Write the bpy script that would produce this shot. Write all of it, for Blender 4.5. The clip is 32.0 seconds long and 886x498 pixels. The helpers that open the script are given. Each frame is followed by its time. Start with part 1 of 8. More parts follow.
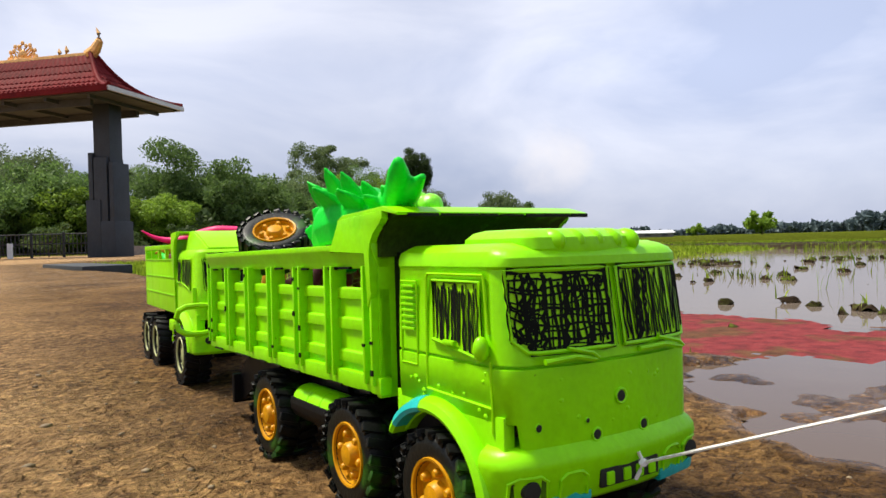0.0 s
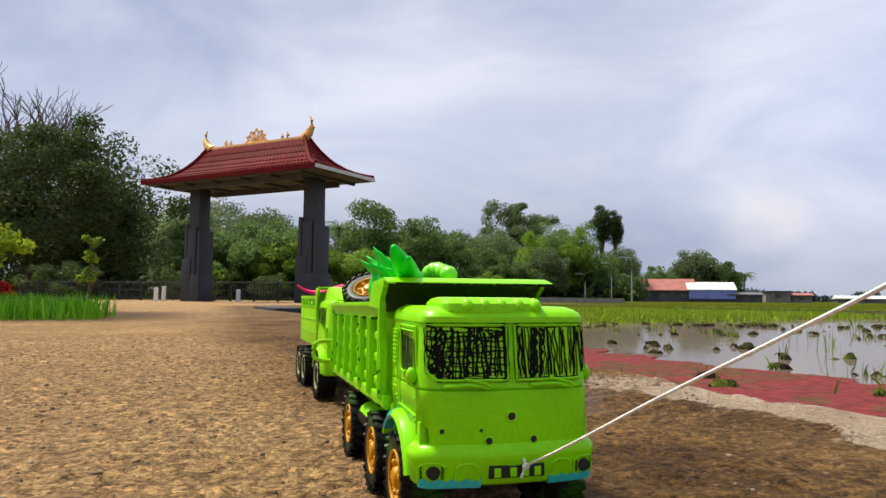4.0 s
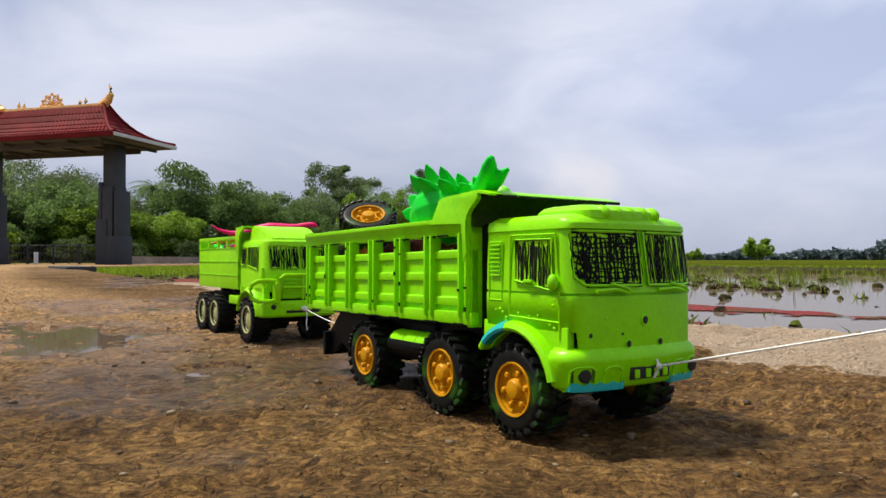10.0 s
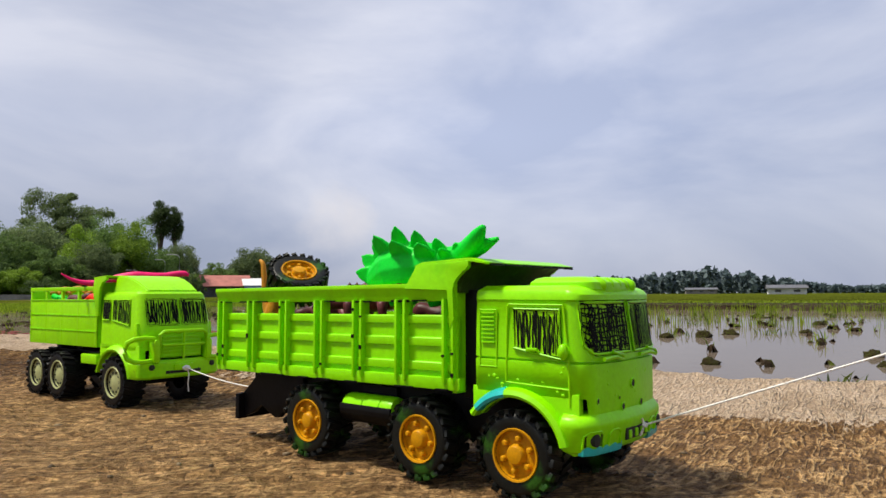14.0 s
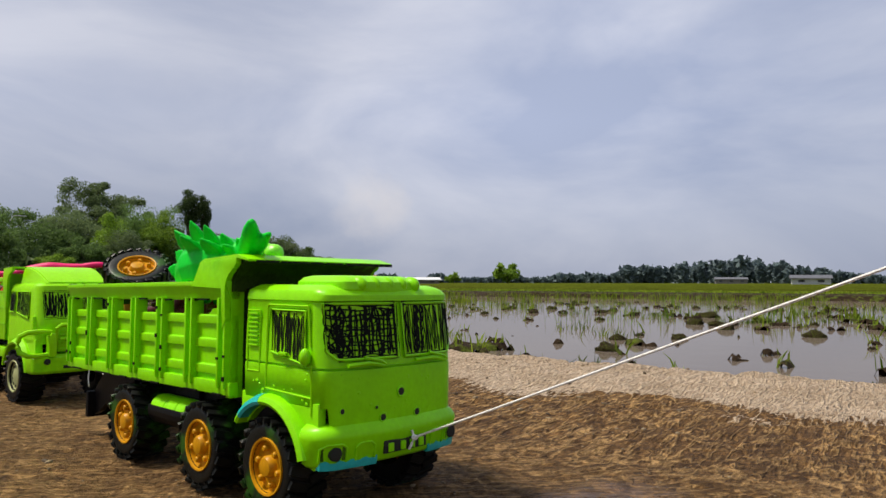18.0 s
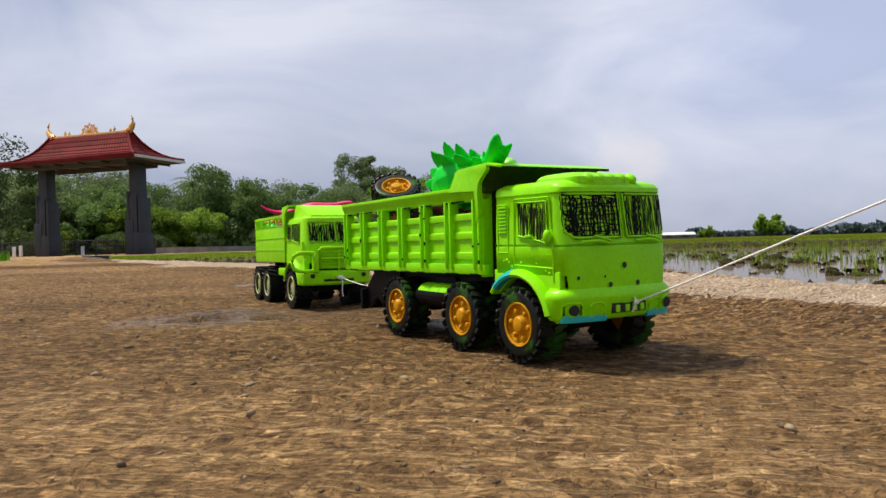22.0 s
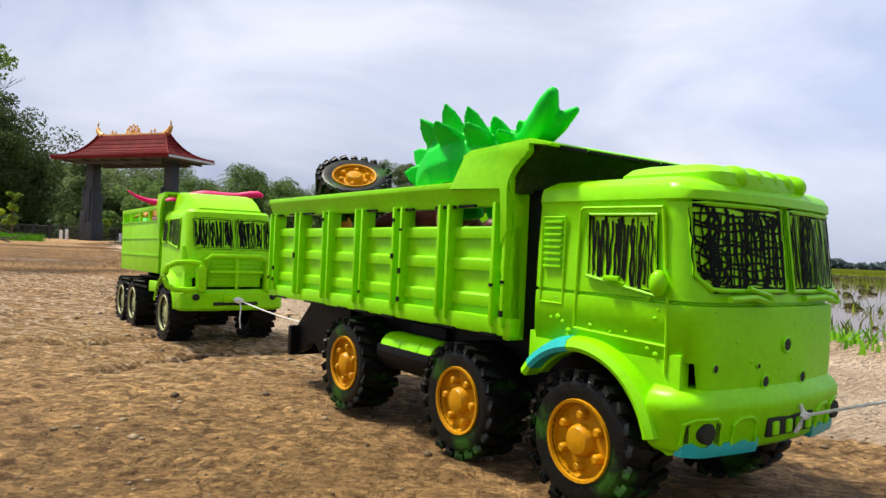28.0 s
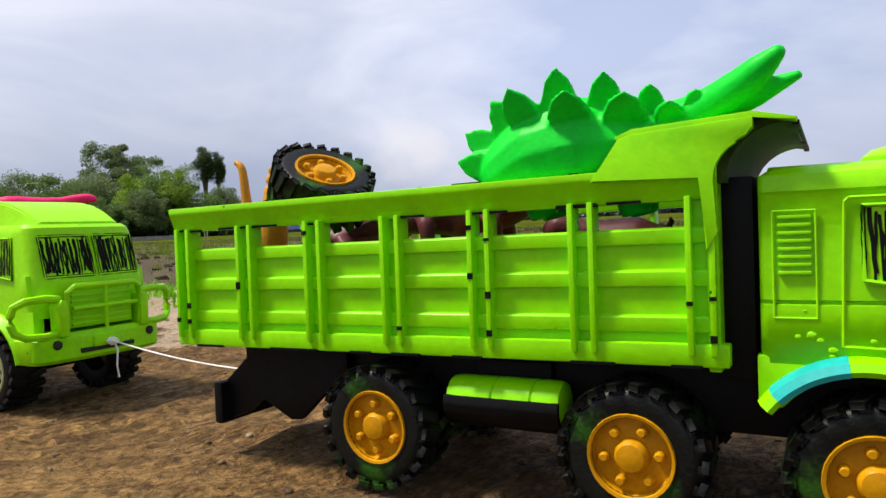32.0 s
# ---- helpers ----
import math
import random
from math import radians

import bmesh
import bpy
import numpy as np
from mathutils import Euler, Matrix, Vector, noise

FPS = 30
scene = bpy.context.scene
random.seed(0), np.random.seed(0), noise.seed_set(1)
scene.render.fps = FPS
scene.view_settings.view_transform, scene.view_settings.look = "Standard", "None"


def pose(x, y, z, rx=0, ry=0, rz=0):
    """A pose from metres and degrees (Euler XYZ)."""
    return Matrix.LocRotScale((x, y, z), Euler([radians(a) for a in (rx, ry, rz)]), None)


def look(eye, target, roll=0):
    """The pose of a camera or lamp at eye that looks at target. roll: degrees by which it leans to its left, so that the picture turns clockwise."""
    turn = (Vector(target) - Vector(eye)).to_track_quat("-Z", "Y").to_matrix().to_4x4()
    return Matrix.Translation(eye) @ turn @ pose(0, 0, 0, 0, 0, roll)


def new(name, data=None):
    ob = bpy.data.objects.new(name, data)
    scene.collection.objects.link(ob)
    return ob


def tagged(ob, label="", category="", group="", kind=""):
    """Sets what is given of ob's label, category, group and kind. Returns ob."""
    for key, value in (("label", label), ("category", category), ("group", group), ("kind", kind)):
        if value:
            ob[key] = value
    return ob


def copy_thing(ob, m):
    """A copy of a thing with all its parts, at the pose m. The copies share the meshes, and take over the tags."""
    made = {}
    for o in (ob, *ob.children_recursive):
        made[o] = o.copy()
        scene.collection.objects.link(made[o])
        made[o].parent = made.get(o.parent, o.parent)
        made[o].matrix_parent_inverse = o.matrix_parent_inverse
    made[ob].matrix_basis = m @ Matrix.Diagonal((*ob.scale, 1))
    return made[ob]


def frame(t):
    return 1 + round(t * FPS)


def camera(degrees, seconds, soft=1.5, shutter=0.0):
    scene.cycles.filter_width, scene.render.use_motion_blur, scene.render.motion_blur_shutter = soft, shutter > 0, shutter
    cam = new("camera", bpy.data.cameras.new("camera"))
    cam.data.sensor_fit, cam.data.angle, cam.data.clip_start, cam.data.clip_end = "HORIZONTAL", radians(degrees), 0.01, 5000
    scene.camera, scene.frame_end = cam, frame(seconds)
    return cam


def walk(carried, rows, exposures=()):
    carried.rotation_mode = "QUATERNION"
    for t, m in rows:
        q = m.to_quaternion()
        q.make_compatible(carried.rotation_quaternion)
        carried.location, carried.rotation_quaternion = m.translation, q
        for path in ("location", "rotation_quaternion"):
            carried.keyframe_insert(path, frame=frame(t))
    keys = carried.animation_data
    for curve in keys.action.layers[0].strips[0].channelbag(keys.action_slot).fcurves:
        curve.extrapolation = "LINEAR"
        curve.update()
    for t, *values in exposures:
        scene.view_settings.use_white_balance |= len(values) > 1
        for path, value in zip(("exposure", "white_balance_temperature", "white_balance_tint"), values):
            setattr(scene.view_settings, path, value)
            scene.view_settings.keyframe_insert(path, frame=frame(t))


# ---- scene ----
# Path of the camera: seconds, x, y, z, then the turns about x, y, z in degrees.
CAMERA_ROWS = [
    (0, -1.493, 3.356, 0.192, 89.38, 1.49, -10.94), (0.5, -1.425, 2.969, 0.169, 93.4, 4.44, -6.88), (1, -1.241, 2.59, 0.148, 94.01, 3.06, 0.32),
    (1.5, -1.095, 2.355, 0.147, 92.26, 0.42, 2.24), (2, -0.961, 2.158, 0.168, 94.41, -0.01, 6.78), (2.5, -0.86, 1.952, 0.168, 94.94, -0.62, 11.22),
    (3, -0.757, 1.699, 0.169, 94.8, -0.3, 9.79), (3.5, -0.664, 1.443, 0.184, 95.48, -0.78, 6.46), (4, -0.547, 1.174, 0.196, 93.95, -0.49, 4.63),
    (4.5, -0.414, 0.894, 0.195, 92.38, -0.18, 3.67), (5, -0.273, 0.605, 0.183, 91.54, -0.13, 2.93), (5.5, -0.133, 0.306, 0.168, 91.33, -0.44, 1.78),
    (6, -0, 0, 0.174, 91.1, -1.07, -0.41), (6.5, 0.159, -0.323, 0.176, 91.28, -0.25, -5.39), (7, 0.325, -0.637, 0.168, 90.81, -0.06, -8.18),
    (7.5, 0.448, -0.882, 0.172, 89.45, -0.16, -3.36), (8, 0.525, -1.044, 0.187, 90.8, -0.12, -3.02), (8.5, 0.544, -1.129, 0.172, 90.87, -0.02, -2.28),
    (9, 0.573, -1.188, 0.159, 91.15, -0.37, 2.16), (9.5, 0.625, -1.453, 0.156, 91.04, -0.08, -4.04), (10, 0.65, -1.732, 0.153, 90.88, 0.05, -8.92),
    (10.5, 0.682, -1.961, 0.179, 90.68, 0.05, -12.82), (11, 0.699, -2.214, 0.187, 90.67, -0.11, -25.36), (11.5, 0.747, -2.482, 0.183, 91.08, 0.3, -28.87),
    (12, 0.936, -2.77, 0.184, 91.47, 1.45, -29.86), (12.5, 1.169, -3.085, 0.196, 91.9, 1.0, -37.38), (13, 1.359, -3.393, 0.186, 92.13, 0.87, -29.93),
    (13.5, 1.49, -3.707, 0.205, 94.26, 0.11, -27.96), (14, 1.695, -4.096, 0.182, 93.66, 0.3, -28.27), (14.5, 1.885, -4.441, 0.17, 92.14, 0.05, -25.86),
    (15, 2.051, -4.77, 0.182, 91.15, -0.1, -23.58), (15.5, 2.205, -5.089, 0.195, 91.02, -0.24, -21.69), (16, 2.359, -5.406, 0.2, 91.63, -0.35, -20.48),
    (16.5, 2.524, -5.727, 0.198, 92.53, -0.15, -20.19), (17, 2.712, -6.06, 0.196, 92.66, 0.96, -21.09), (17.5, 2.899, -6.379, 0.181, 92.35, 0.53, -22.66),
    (18, 3.055, -6.67, 0.192, 92.68, -0.1, -25.53), (18.5, 3.224, -6.967, 0.189, 93.89, -0.28, -18.53), (19, 3.38, -7.287, 0.205, 93.72, -0.5, -13.73),
    (19.5, 3.504, -7.583, 0.203, 94.51, -0.49, -13.22), (20, 3.625, -7.864, 0.186, 93.16, -0.32, -11.24), (20.5, 3.705, -8.075, 0.187, 93.59, -0.64, -8.26),
    (21, 3.749, -8.324, 0.158, 93.51, -0.47, -10.35), (21.5, 3.789, -8.518, 0.141, 91.47, 1.13, -9.27), (22, 3.857, -8.684, 0.129, 89.58, 1.47, -5.21),
    (22.5, 3.933, -8.847, 0.126, 90.85, 0.17, -6.1), (23, 4.058, -9.078, 0.135, 92, 1.15, -8.91), (23.5, 4.217, -9.333, 0.128, 91.07, 0.73, -6.64),
    (24, 4.374, -9.533, 0.14, 90.65, 0.31, -5.81), (24.5, 4.537, -9.751, 0.162, 92.65, 0.21, -5.51), (25, 4.74, -10.031, 0.146, 92.24, 0.37, -5.69),
    (25.5, 4.927, -10.313, 0.142, 91.02, -0.01, -3.21), (26, 5.126, -10.584, 0.16, 90.27, -0.04, -0.51), (26.5, 5.326, -10.845, 0.169, 89.94, -0.04, 1.71),
    (27, 5.52, -11.1, 0.159, 89.9, -0.31, 2.73), (27.5, 5.701, -11.348, 0.141, 90.04, -1.09, 1.84), (28, 5.86, -11.593, 0.145, 90.26, -2.32, -1.66),
    (28.5, 5.886, -11.824, 0.152, 88.99, -1.31, -10.27), (29, 5.8, -11.995, 0.175, 89.5, -0.18, -18.21), (29.5, 5.8, -12.126, 0.186, 90.52, 1.01, -20.37),
    (30, 5.929, -12.286, 0.189, 90.72, 2.56, -15.56), (30.5, 6.138, -12.498, 0.197, 90.5, 1.52, -15.79), (31, 6.401, -12.706, 0.201, 91.93, 2.01, -20.71),
    (31.5, 6.645, -12.853, 0.182, 90.19, 1.72, -22.21), (32, 6.863, -12.965, 0.171, 87.97, 2.76, -22.21)]
# Paths of the two trucks: seconds, x, y, heading, pitch and roll in degrees.
TRUCK_ROWS = [
    (0, -1.355, 3.789, -66.86, -0.48, -0.29), (0.5, -1.237, 3.499, -67.07, -0.61, 0.08), (1, -1.136, 3.236, -67.49, -0.1, 0.09),
    (1.5, -1.048, 3.035, -66.72, -0.33, 0.28), (2, -0.973, 2.848, -67.18, 0.03, -0.33), (2.5, -0.893, 2.638, -67.08, 0.32, -0.03),
    (3, -0.796, 2.393, -67.42, -1.23, 1.4), (3.5, -0.693, 2.105, -69.66, 0.19, 0.64), (4, -0.564, 1.811, -69.56, 0, 0),
    (4.5, -0.418, 1.503, -68.16, 0, 0), (5, -0.259, 1.187, -66.27, 0, 0), (5.5, -0.092, 0.871, -64.4, 0.28, -0.95),
    (6, 0.072, 0.563, -62.79, -0.35, -0.73), (6.5, 0.232, 0.271, -63.81, -0.1, -0.67), (7, 0.381, -0.007, -64.33, -0.16, 0.08),
    (7.5, 0.513, -0.264, -64.98, 0.01, 0.03), (8, 0.612, -0.468, -63.91, -0.84, 0.04), (8.5, 0.64, -0.558, -63.99, 0.45, -0.43),
    (9, 0.671, -0.681, -66.36, 0.35, 0.93), (9.5, 0.759, -0.885, -65.93, -1.01, 0.31), (10, 0.868, -1.122, -65.44, -0.15, -0.35),
    (10.5, 0.971, -1.382, -65.3, 0.55, 0.1), (11, 1.119, -1.655, -63.55, -0.78, 0.29), (11.5, 1.283, -1.944, -63.32, 0.4, 0.07),
    (12, 1.455, -2.241, -63.01, 0.06, -0.36), (12.5, 1.617, -2.556, -64.98, -0.06, -0.26), (13, 1.783, -2.891, -65.99, 0.54, -0.41),
    (13.5, 1.951, -3.216, -66.4, 0.63, -0.05), (14, 2.11, -3.549, -66.94, 0.3, -0.1), (14.5, 2.262, -3.883, -68.5, -0.04, -0.32),
    (15, 2.409, -4.21, -68.89, 0, 0), (15.5, 2.555, -4.536, -68.72, 0, 0), (16, 2.701, -4.862, -68.35, 0, 0),
    (16.5, 2.846, -5.182, -67.96, 0.16, 0.01), (17, 2.984, -5.48, -67.53, -0.01, -0.22), (17.5, 3.115, -5.775, -68.44, 0.19, -0.29),
    (18, 3.246, -6.064, -68.91, -0.02, -0.51), (18.5, 3.376, -6.345, -68.27, 0.02, 0.07), (19, 3.497, -6.614, -67.1, 0.56, 0.48),
    (19.5, 3.609, -6.864, -67.27, -0.42, 0.62), (20, 3.71, -7.097, -66.15, 0.46, 0.42), (20.5, 3.797, -7.294, -65.57, 0.3, 0.06),
    (21, 3.894, -7.501, -63.58, -0.55, 0.45), (21.5, 3.974, -7.695, -64.11, 0.38, -0.05), (22, 4.066, -7.93, -63.96, 0.67, 0.39),
    (22.5, 4.177, -8.168, -63.28, -0.67, 0.6), (23, 4.298, -8.406, -62.58, -0.11, 0.43), (23.5, 4.433, -8.644, -61.22, -0.14, 0.33),
    (24, 4.589, -8.903, -59.44, -0.02, 0.32), (24.5, 4.752, -9.172, -59.62, -0.17, -0.02), (25, 4.907, -9.437, -60.08, -0.15, 0.19),
    (25.5, 5.073, -9.707, -57.82, -0.69, -0.09), (26, 5.257, -9.999, -56.75, 0, 0), (26.5, 5.448, -10.297, -56.37, 0, 0),
    (27, 5.639, -10.593, -56.25, 0, 0), (27.5, 5.828, -10.882, -56.04, -0.07, -0.28), (28, 6.011, -11.159, -55.43, 0.59, 0.07),
    (28.5, 6.192, -11.427, -53.63, -1.13, 0.69), (29, 6.354, -11.635, -51.3, -0.7, 0.12), (29.5, 6.457, -11.785, -51.26, 0.5, -0.16),
    (30, 6.585, -11.957, -49.66, 0.28, -0.08), (30.5, 6.718, -12.128, -49.2, 0.31, -0.04), (31, 6.869, -12.299, -49.56, 0.01, -0.32),
    (31.5, 7.037, -12.496, -50.24, -0.04, -0.38), (32, 7.209, -12.699, -50.92, 0.22, -0.91)]
SECOND_ROWS = [
    (0, -1.597, 4.398, -69.74, -0.43, 0.04), (0.5, -1.495, 4.169, -67.95, 0.08, 0.23), (1, -1.394, 3.942, -67.18, 0.07, 0.1),
    (1.5, -1.306, 3.723, -67.33, 0.1, 0.13), (2, -1.225, 3.508, -67.84, 0, 0.1), (2.5, -1.149, 3.313, -68.26, -0.04, -0.07),
    (3, -1.058, 3.091, -68.32, 0.07, 0.03), (3.5, -0.954, 2.839, -67.98, -0.16, -0.26), (4, -0.829, 2.539, -67.28, 0, 0),
    (4.5, -0.691, 2.218, -66.39, 0, 0), (5, -0.543, 1.889, -65.43, 0, 0), (5.5, -0.388, 1.562, -64.54, -0.03, -0.03),
    (6, -0.232, 1.244, -63.81, 0.71, -0.16), (6.5, -0.064, 0.946, -63.36, 0.04, 0.03), (7, 0.092, 0.67, -63.34, -0.03, -0.04),
    (7.5, 0.223, 0.424, -63.72, 0.03, 0.03), (8, 0.32, 0.222, -64.3, 0.06, 0.02), (8.5, 0.348, 0.08, -64.94, 0.02, 0.04),
    (9, 0.395, -0.066, -65.21, -0.47, 0.24), (9.5, 0.472, -0.207, -65.05, 0.03, 0.02), (10, 0.564, -0.391, -64.54, 0, -0.02),
    (10.5, 0.657, -0.646, -64.05, -0.14, -0.11), (11, 0.792, -0.925, -63.31, -0.11, -0.1), (11.5, 0.956, -1.228, -62.69, 1, -0.19),
    (12, 1.121, -1.548, -62.66, 0.08, 0.1), (12.5, 1.304, -1.855, -63.04, 0.05, 0.05), (13, 1.487, -2.162, -64.09, 0.59, -0.14),
    (13.5, 1.669, -2.503, -65.18, 0.08, 0.1), (14, 1.836, -2.824, -66.42, 0, 0.12), (14.5, 1.996, -3.155, -67.17, 0.03, 0.07),
    (15, 2.154, -3.489, -67.62, 0, 0), (15.5, 2.306, -3.816, -67.79, 0, 0), (16, 2.452, -4.135, -67.79, 0, 0),
    (16.5, 2.592, -4.446, -67.71, -0.04, 0), (17, 2.732, -4.763, -67.55, 0.01, 0.1), (17.5, 2.869, -5.066, -67.4, 0, 0.04),
    (18, 2.999, -5.359, -67.32, -0.01, 0.1), (18.5, 3.115, -5.629, -67.46, -0.02, 0.02), (19, 3.23, -5.876, -67.65, -0.47, -0.11),
    (19.5, 3.341, -6.112, -67.83, 0, -0.19), (20, 3.437, -6.326, -68.12, -0.01, -0.2), (20.5, 3.515, -6.539, -68.36, -0.02, -0.22),
    (21, 3.595, -6.77, -68.34, 0, 0), (21.5, 3.661, -6.983, -67.98, -0.02, -0.1), (22, 3.746, -7.205, -67.21, -0.02, -0.17),
    (22.5, 3.837, -7.445, -66.11, 0, 0), (23, 3.95, -7.686, -64.89, -0.4, -0.14), (23.5, 4.076, -7.951, -63.89, -0.01, -0.09),
    (24, 4.205, -8.219, -63.02, -0.02, 0), (24.5, 4.349, -8.491, -62.23, -0.03, -0.03), (25, 4.508, -8.777, -61.54, 0.01, -0.11),
    (25.5, 4.677, -9.08, -60.98, 0.04, 0.03), (26, 4.848, -9.385, -60.55, 0, 0), (26.5, 5.024, -9.693, -60.04, 0, 0),
    (27, 5.207, -9.999, -59.25, 0, 0), (27.5, 5.388, -10.291, -58.05, 0.06, 0), (28, 5.566, -10.561, -56.26, -0.58, 0.34),
    (28.5, 5.724, -10.773, -53.95, -0.28, -0.02), (29, 5.876, -10.979, -51.4, -0.12, 0), (29.5, 5.979, -11.186, -49.79, 0.44, 0.58),
    (30, 6.12, -11.32, -49.73, 0.1, 0.05), (30.5, 6.246, -11.477, -50.13, 0.03, 0.01), (31, 6.401, -11.673, -50.49, 0.25, -0.06),
    (31.5, 6.573, -11.881, -50.5, 0.23, -0.13), (32, 6.759, -12.104, -50.27, 0.12, -0.53)]
# The camera's own exposure along the way, in stops.
EXPOSURES = [(0, 0.24), (0.9, 0.02), (2, 0.02), (4.5, 0.09), (7, 0.09), (9, 0.03), (12, 0.04), (13, -0.06), (14.5, -0.08), (16.5, -0.16), (20, -0.32), (21, -0.22), (22.5, 0.0), (25, 0.0), (27.5, 0.16), (29, 0.33), (30, 0.05), (31, -0.04), (32, 0.14)]
cam = camera(63.77, 32.0)
walk(cam, [(t, pose(x, y, z, rx, ry, rz)) for t, x, y, z, rx, ry, rz in CAMERA_ROWS], EXPOSURES)

# ---------------------------------------------------------------- light
SUN_FROM = Vector((-0.44, 0.22, 0.87)).normalized()
world = bpy.data.worlds.new("overcast_sky")
scene.world = world
world.use_nodes = True
wt = world.node_tree
wt.nodes.clear()
w_out = wt.nodes.new("ShaderNodeOutputWorld")
w_bg = wt.nodes.new("ShaderNodeBackground")
w_sky = wt.nodes.new("ShaderNodeTexSky")
w_sky.sky_type, w_sky.sun_disc = "NISHITA", False
w_sky.sun_elevation = math.asin(SUN_FROM.z)
w_sky.sun_rotation = math.atan2(SUN_FROM.x, SUN_FROM.y)
w_sky.air_density, w_sky.dust_density, w_sky.ozone_density = 1.0, 1.5, 2.0
w_co = wt.nodes.new("ShaderNodeTexCoord")
w_map = wt.nodes.new("ShaderNodeMapping")
w_map.inputs["Scale"].default_value = (1.0, 1.0, 2.5)
w_n1 = wt.nodes.new("ShaderNodeTexNoise")
w_n1.inputs["Scale"].default_value, w_n1.inputs["Detail"].default_value, w_n1.inputs["Roughness"].default_value = 2.2, 7.0, 0.52
w_n1.inputs["Distortion"].default_value = 0.5
w_n2 = wt.nodes.new("ShaderNodeTexNoise")
w_n2.inputs["Scale"].default_value, w_n2.inputs["Detail"].default_value = 0.9, 3.0
w_r1 = wt.nodes.new("ShaderNodeValToRGB")
w_r1.color_ramp.elements[0].position, w_r1.color_ramp.elements[1].position = 0.36, 0.66
w_r1.color_ramp.elements[0].color, w_r1.color_ramp.elements[1].color = (4.45, 5.05, 6.95, 1), (7.5, 7.75, 9.0, 1)
w_r2 = wt.nodes.new("ShaderNodeValToRGB")
w_r2.color_ramp.elements[0].position, w_r2.color_ramp.elements[1].position = 0.35, 0.68
w_r2.color_ramp.elements[0].color, w_r2.color_ramp.elements[1].color = (0.86, 0.87, 0.88, 1), (1.1, 1.09, 1.07, 1)
w_mul = wt.nodes.new("ShaderNodeMix")
w_mul.data_type, w_mul.blend_type = "RGBA", "MULTIPLY"
w_mul.inputs[0].default_value = 1.0
w_mix = wt.nodes.new("ShaderNodeMix")
w_mix.data_type = "RGBA"
w_mix.inputs[0].default_value = 0.9
lk = wt.links.new
lk(w_co.outputs["Generated"], w_map.inputs["Vector"])
lk(w_map.outputs[0], w_n1.inputs["Vector"])
lk(w_map.outputs[0], w_n2.inputs["Vector"])
lk(w_n1.outputs["Fac"], w_r1.inputs[0])
lk(w_n2.outputs["Fac"], w_r2.inputs[0])
lk(w_r1.outputs[0], w_mul.inputs[6])
lk(w_r2.outputs[0], w_mul.inputs[7])
lk(w_sky.outputs[0], w_mix.inputs[6])
w_dot = wt.nodes.new("ShaderNodeVectorMath")
w_dot.operation = "DOT_PRODUCT"
w_dot.inputs[1].default_value = SUN_FROM
w_glow = wt.nodes.new("ShaderNodeMapRange")
w_glow.inputs["From Min"].default_value, w_glow.inputs["From Max"].default_value = 0.0, 1.0
w_glow.inputs["To Min"].default_value, w_glow.inputs["To Max"].default_value = 0.97, 1.12
w_sc = wt.nodes.new("ShaderNodeVectorMath")
w_sc.operation = "SCALE"
lk(w_co.outputs["Generated"], w_dot.inputs[0])
lk(w_dot.outputs["Value"], w_glow.inputs["Value"])
lk(w_mul.outputs[2], w_sc.inputs[0])
lk(w_glow.outputs[0], w_sc.inputs["Scale"])
lk(w_sc.outputs[0], w_mix.inputs[7])
# a cream-lit cloud low over the fields, and a greyer band towards the horizon
w_cd = wt.nodes.new("ShaderNodeVectorMath")
w_cd.operation = "DOT_PRODUCT"
w_cd.inputs[1].default_value = Vector((0.335, 0.936, 0.105)).normalized()
w_cn = wt.nodes.new("ShaderNodeTexNoise")
w_cn.inputs["Scale"].default_value, w_cn.inputs["Detail"].default_value = 14.0, 5.0
w_ca = wt.nodes.new("ShaderNodeMath")
w_ca.operation = "MULTIPLY_ADD"
w_ca.inputs[1].default_value = 0.0055
w_cr = wt.nodes.new("ShaderNodeMapRange")
w_cr.inputs["From Min"].default_value, w_cr.inputs["From Max"].default_value = 1.0013, 1.0034
w_cr.inputs["To Max"].default_value = 0.6
w_ad = wt.nodes.new("ShaderNodeVectorMath")
w_ad.operation = "DOT_PRODUCT"
w_ad.inputs[1].default_value = Vector((0.86, 0.51, 0.0))
w_ar = wt.nodes.new("ShaderNodeMapRange")
w_ar.interpolation_type = "SMOOTHSTEP"
w_ar.inputs["From Min"].default_value, w_ar.inputs["From Max"].default_value = 0.55, 0.98
w_ar.inputs["To Min"].default_value, w_ar.inputs["To Max"].default_value = 0.94, 1.17
w_as = wt.nodes.new("ShaderNodeVectorMath")
w_as.operation = "SCALE"
w_cm = wt.nodes.new("ShaderNodeMix")
w_cm.data_type = "RGBA"
w_cm.inputs[7].default_value = (8.3, 7.9, 8.0, 1)
w_sep = wt.nodes.new("ShaderNodeSeparateXYZ")
w_hr = wt.nodes.new("ShaderNodeMapRange")
w_hr.inputs["From Max"].default_value = 0.22
w_hr.inputs["To Min"].default_value, w_hr.inputs["To Max"].default_value = 0.80, 1.0
w_hs = wt.nodes.new("ShaderNodeVectorMath")
w_hs.operation = "SCALE"
lk(w_co.outputs["Generated"], w_cd.inputs[0])
lk(w_co.outputs["Generated"], w_cn.inputs["Vector"])
lk(w_cn.outputs["Fac"], w_ca.inputs[0])
lk(w_cd.outputs["Value"], w_ca.inputs[2])
lk(w_ca.outputs[0], w_cr.inputs["Value"])
lk(w_co.outputs["Generated"], w_sep.inputs[0])
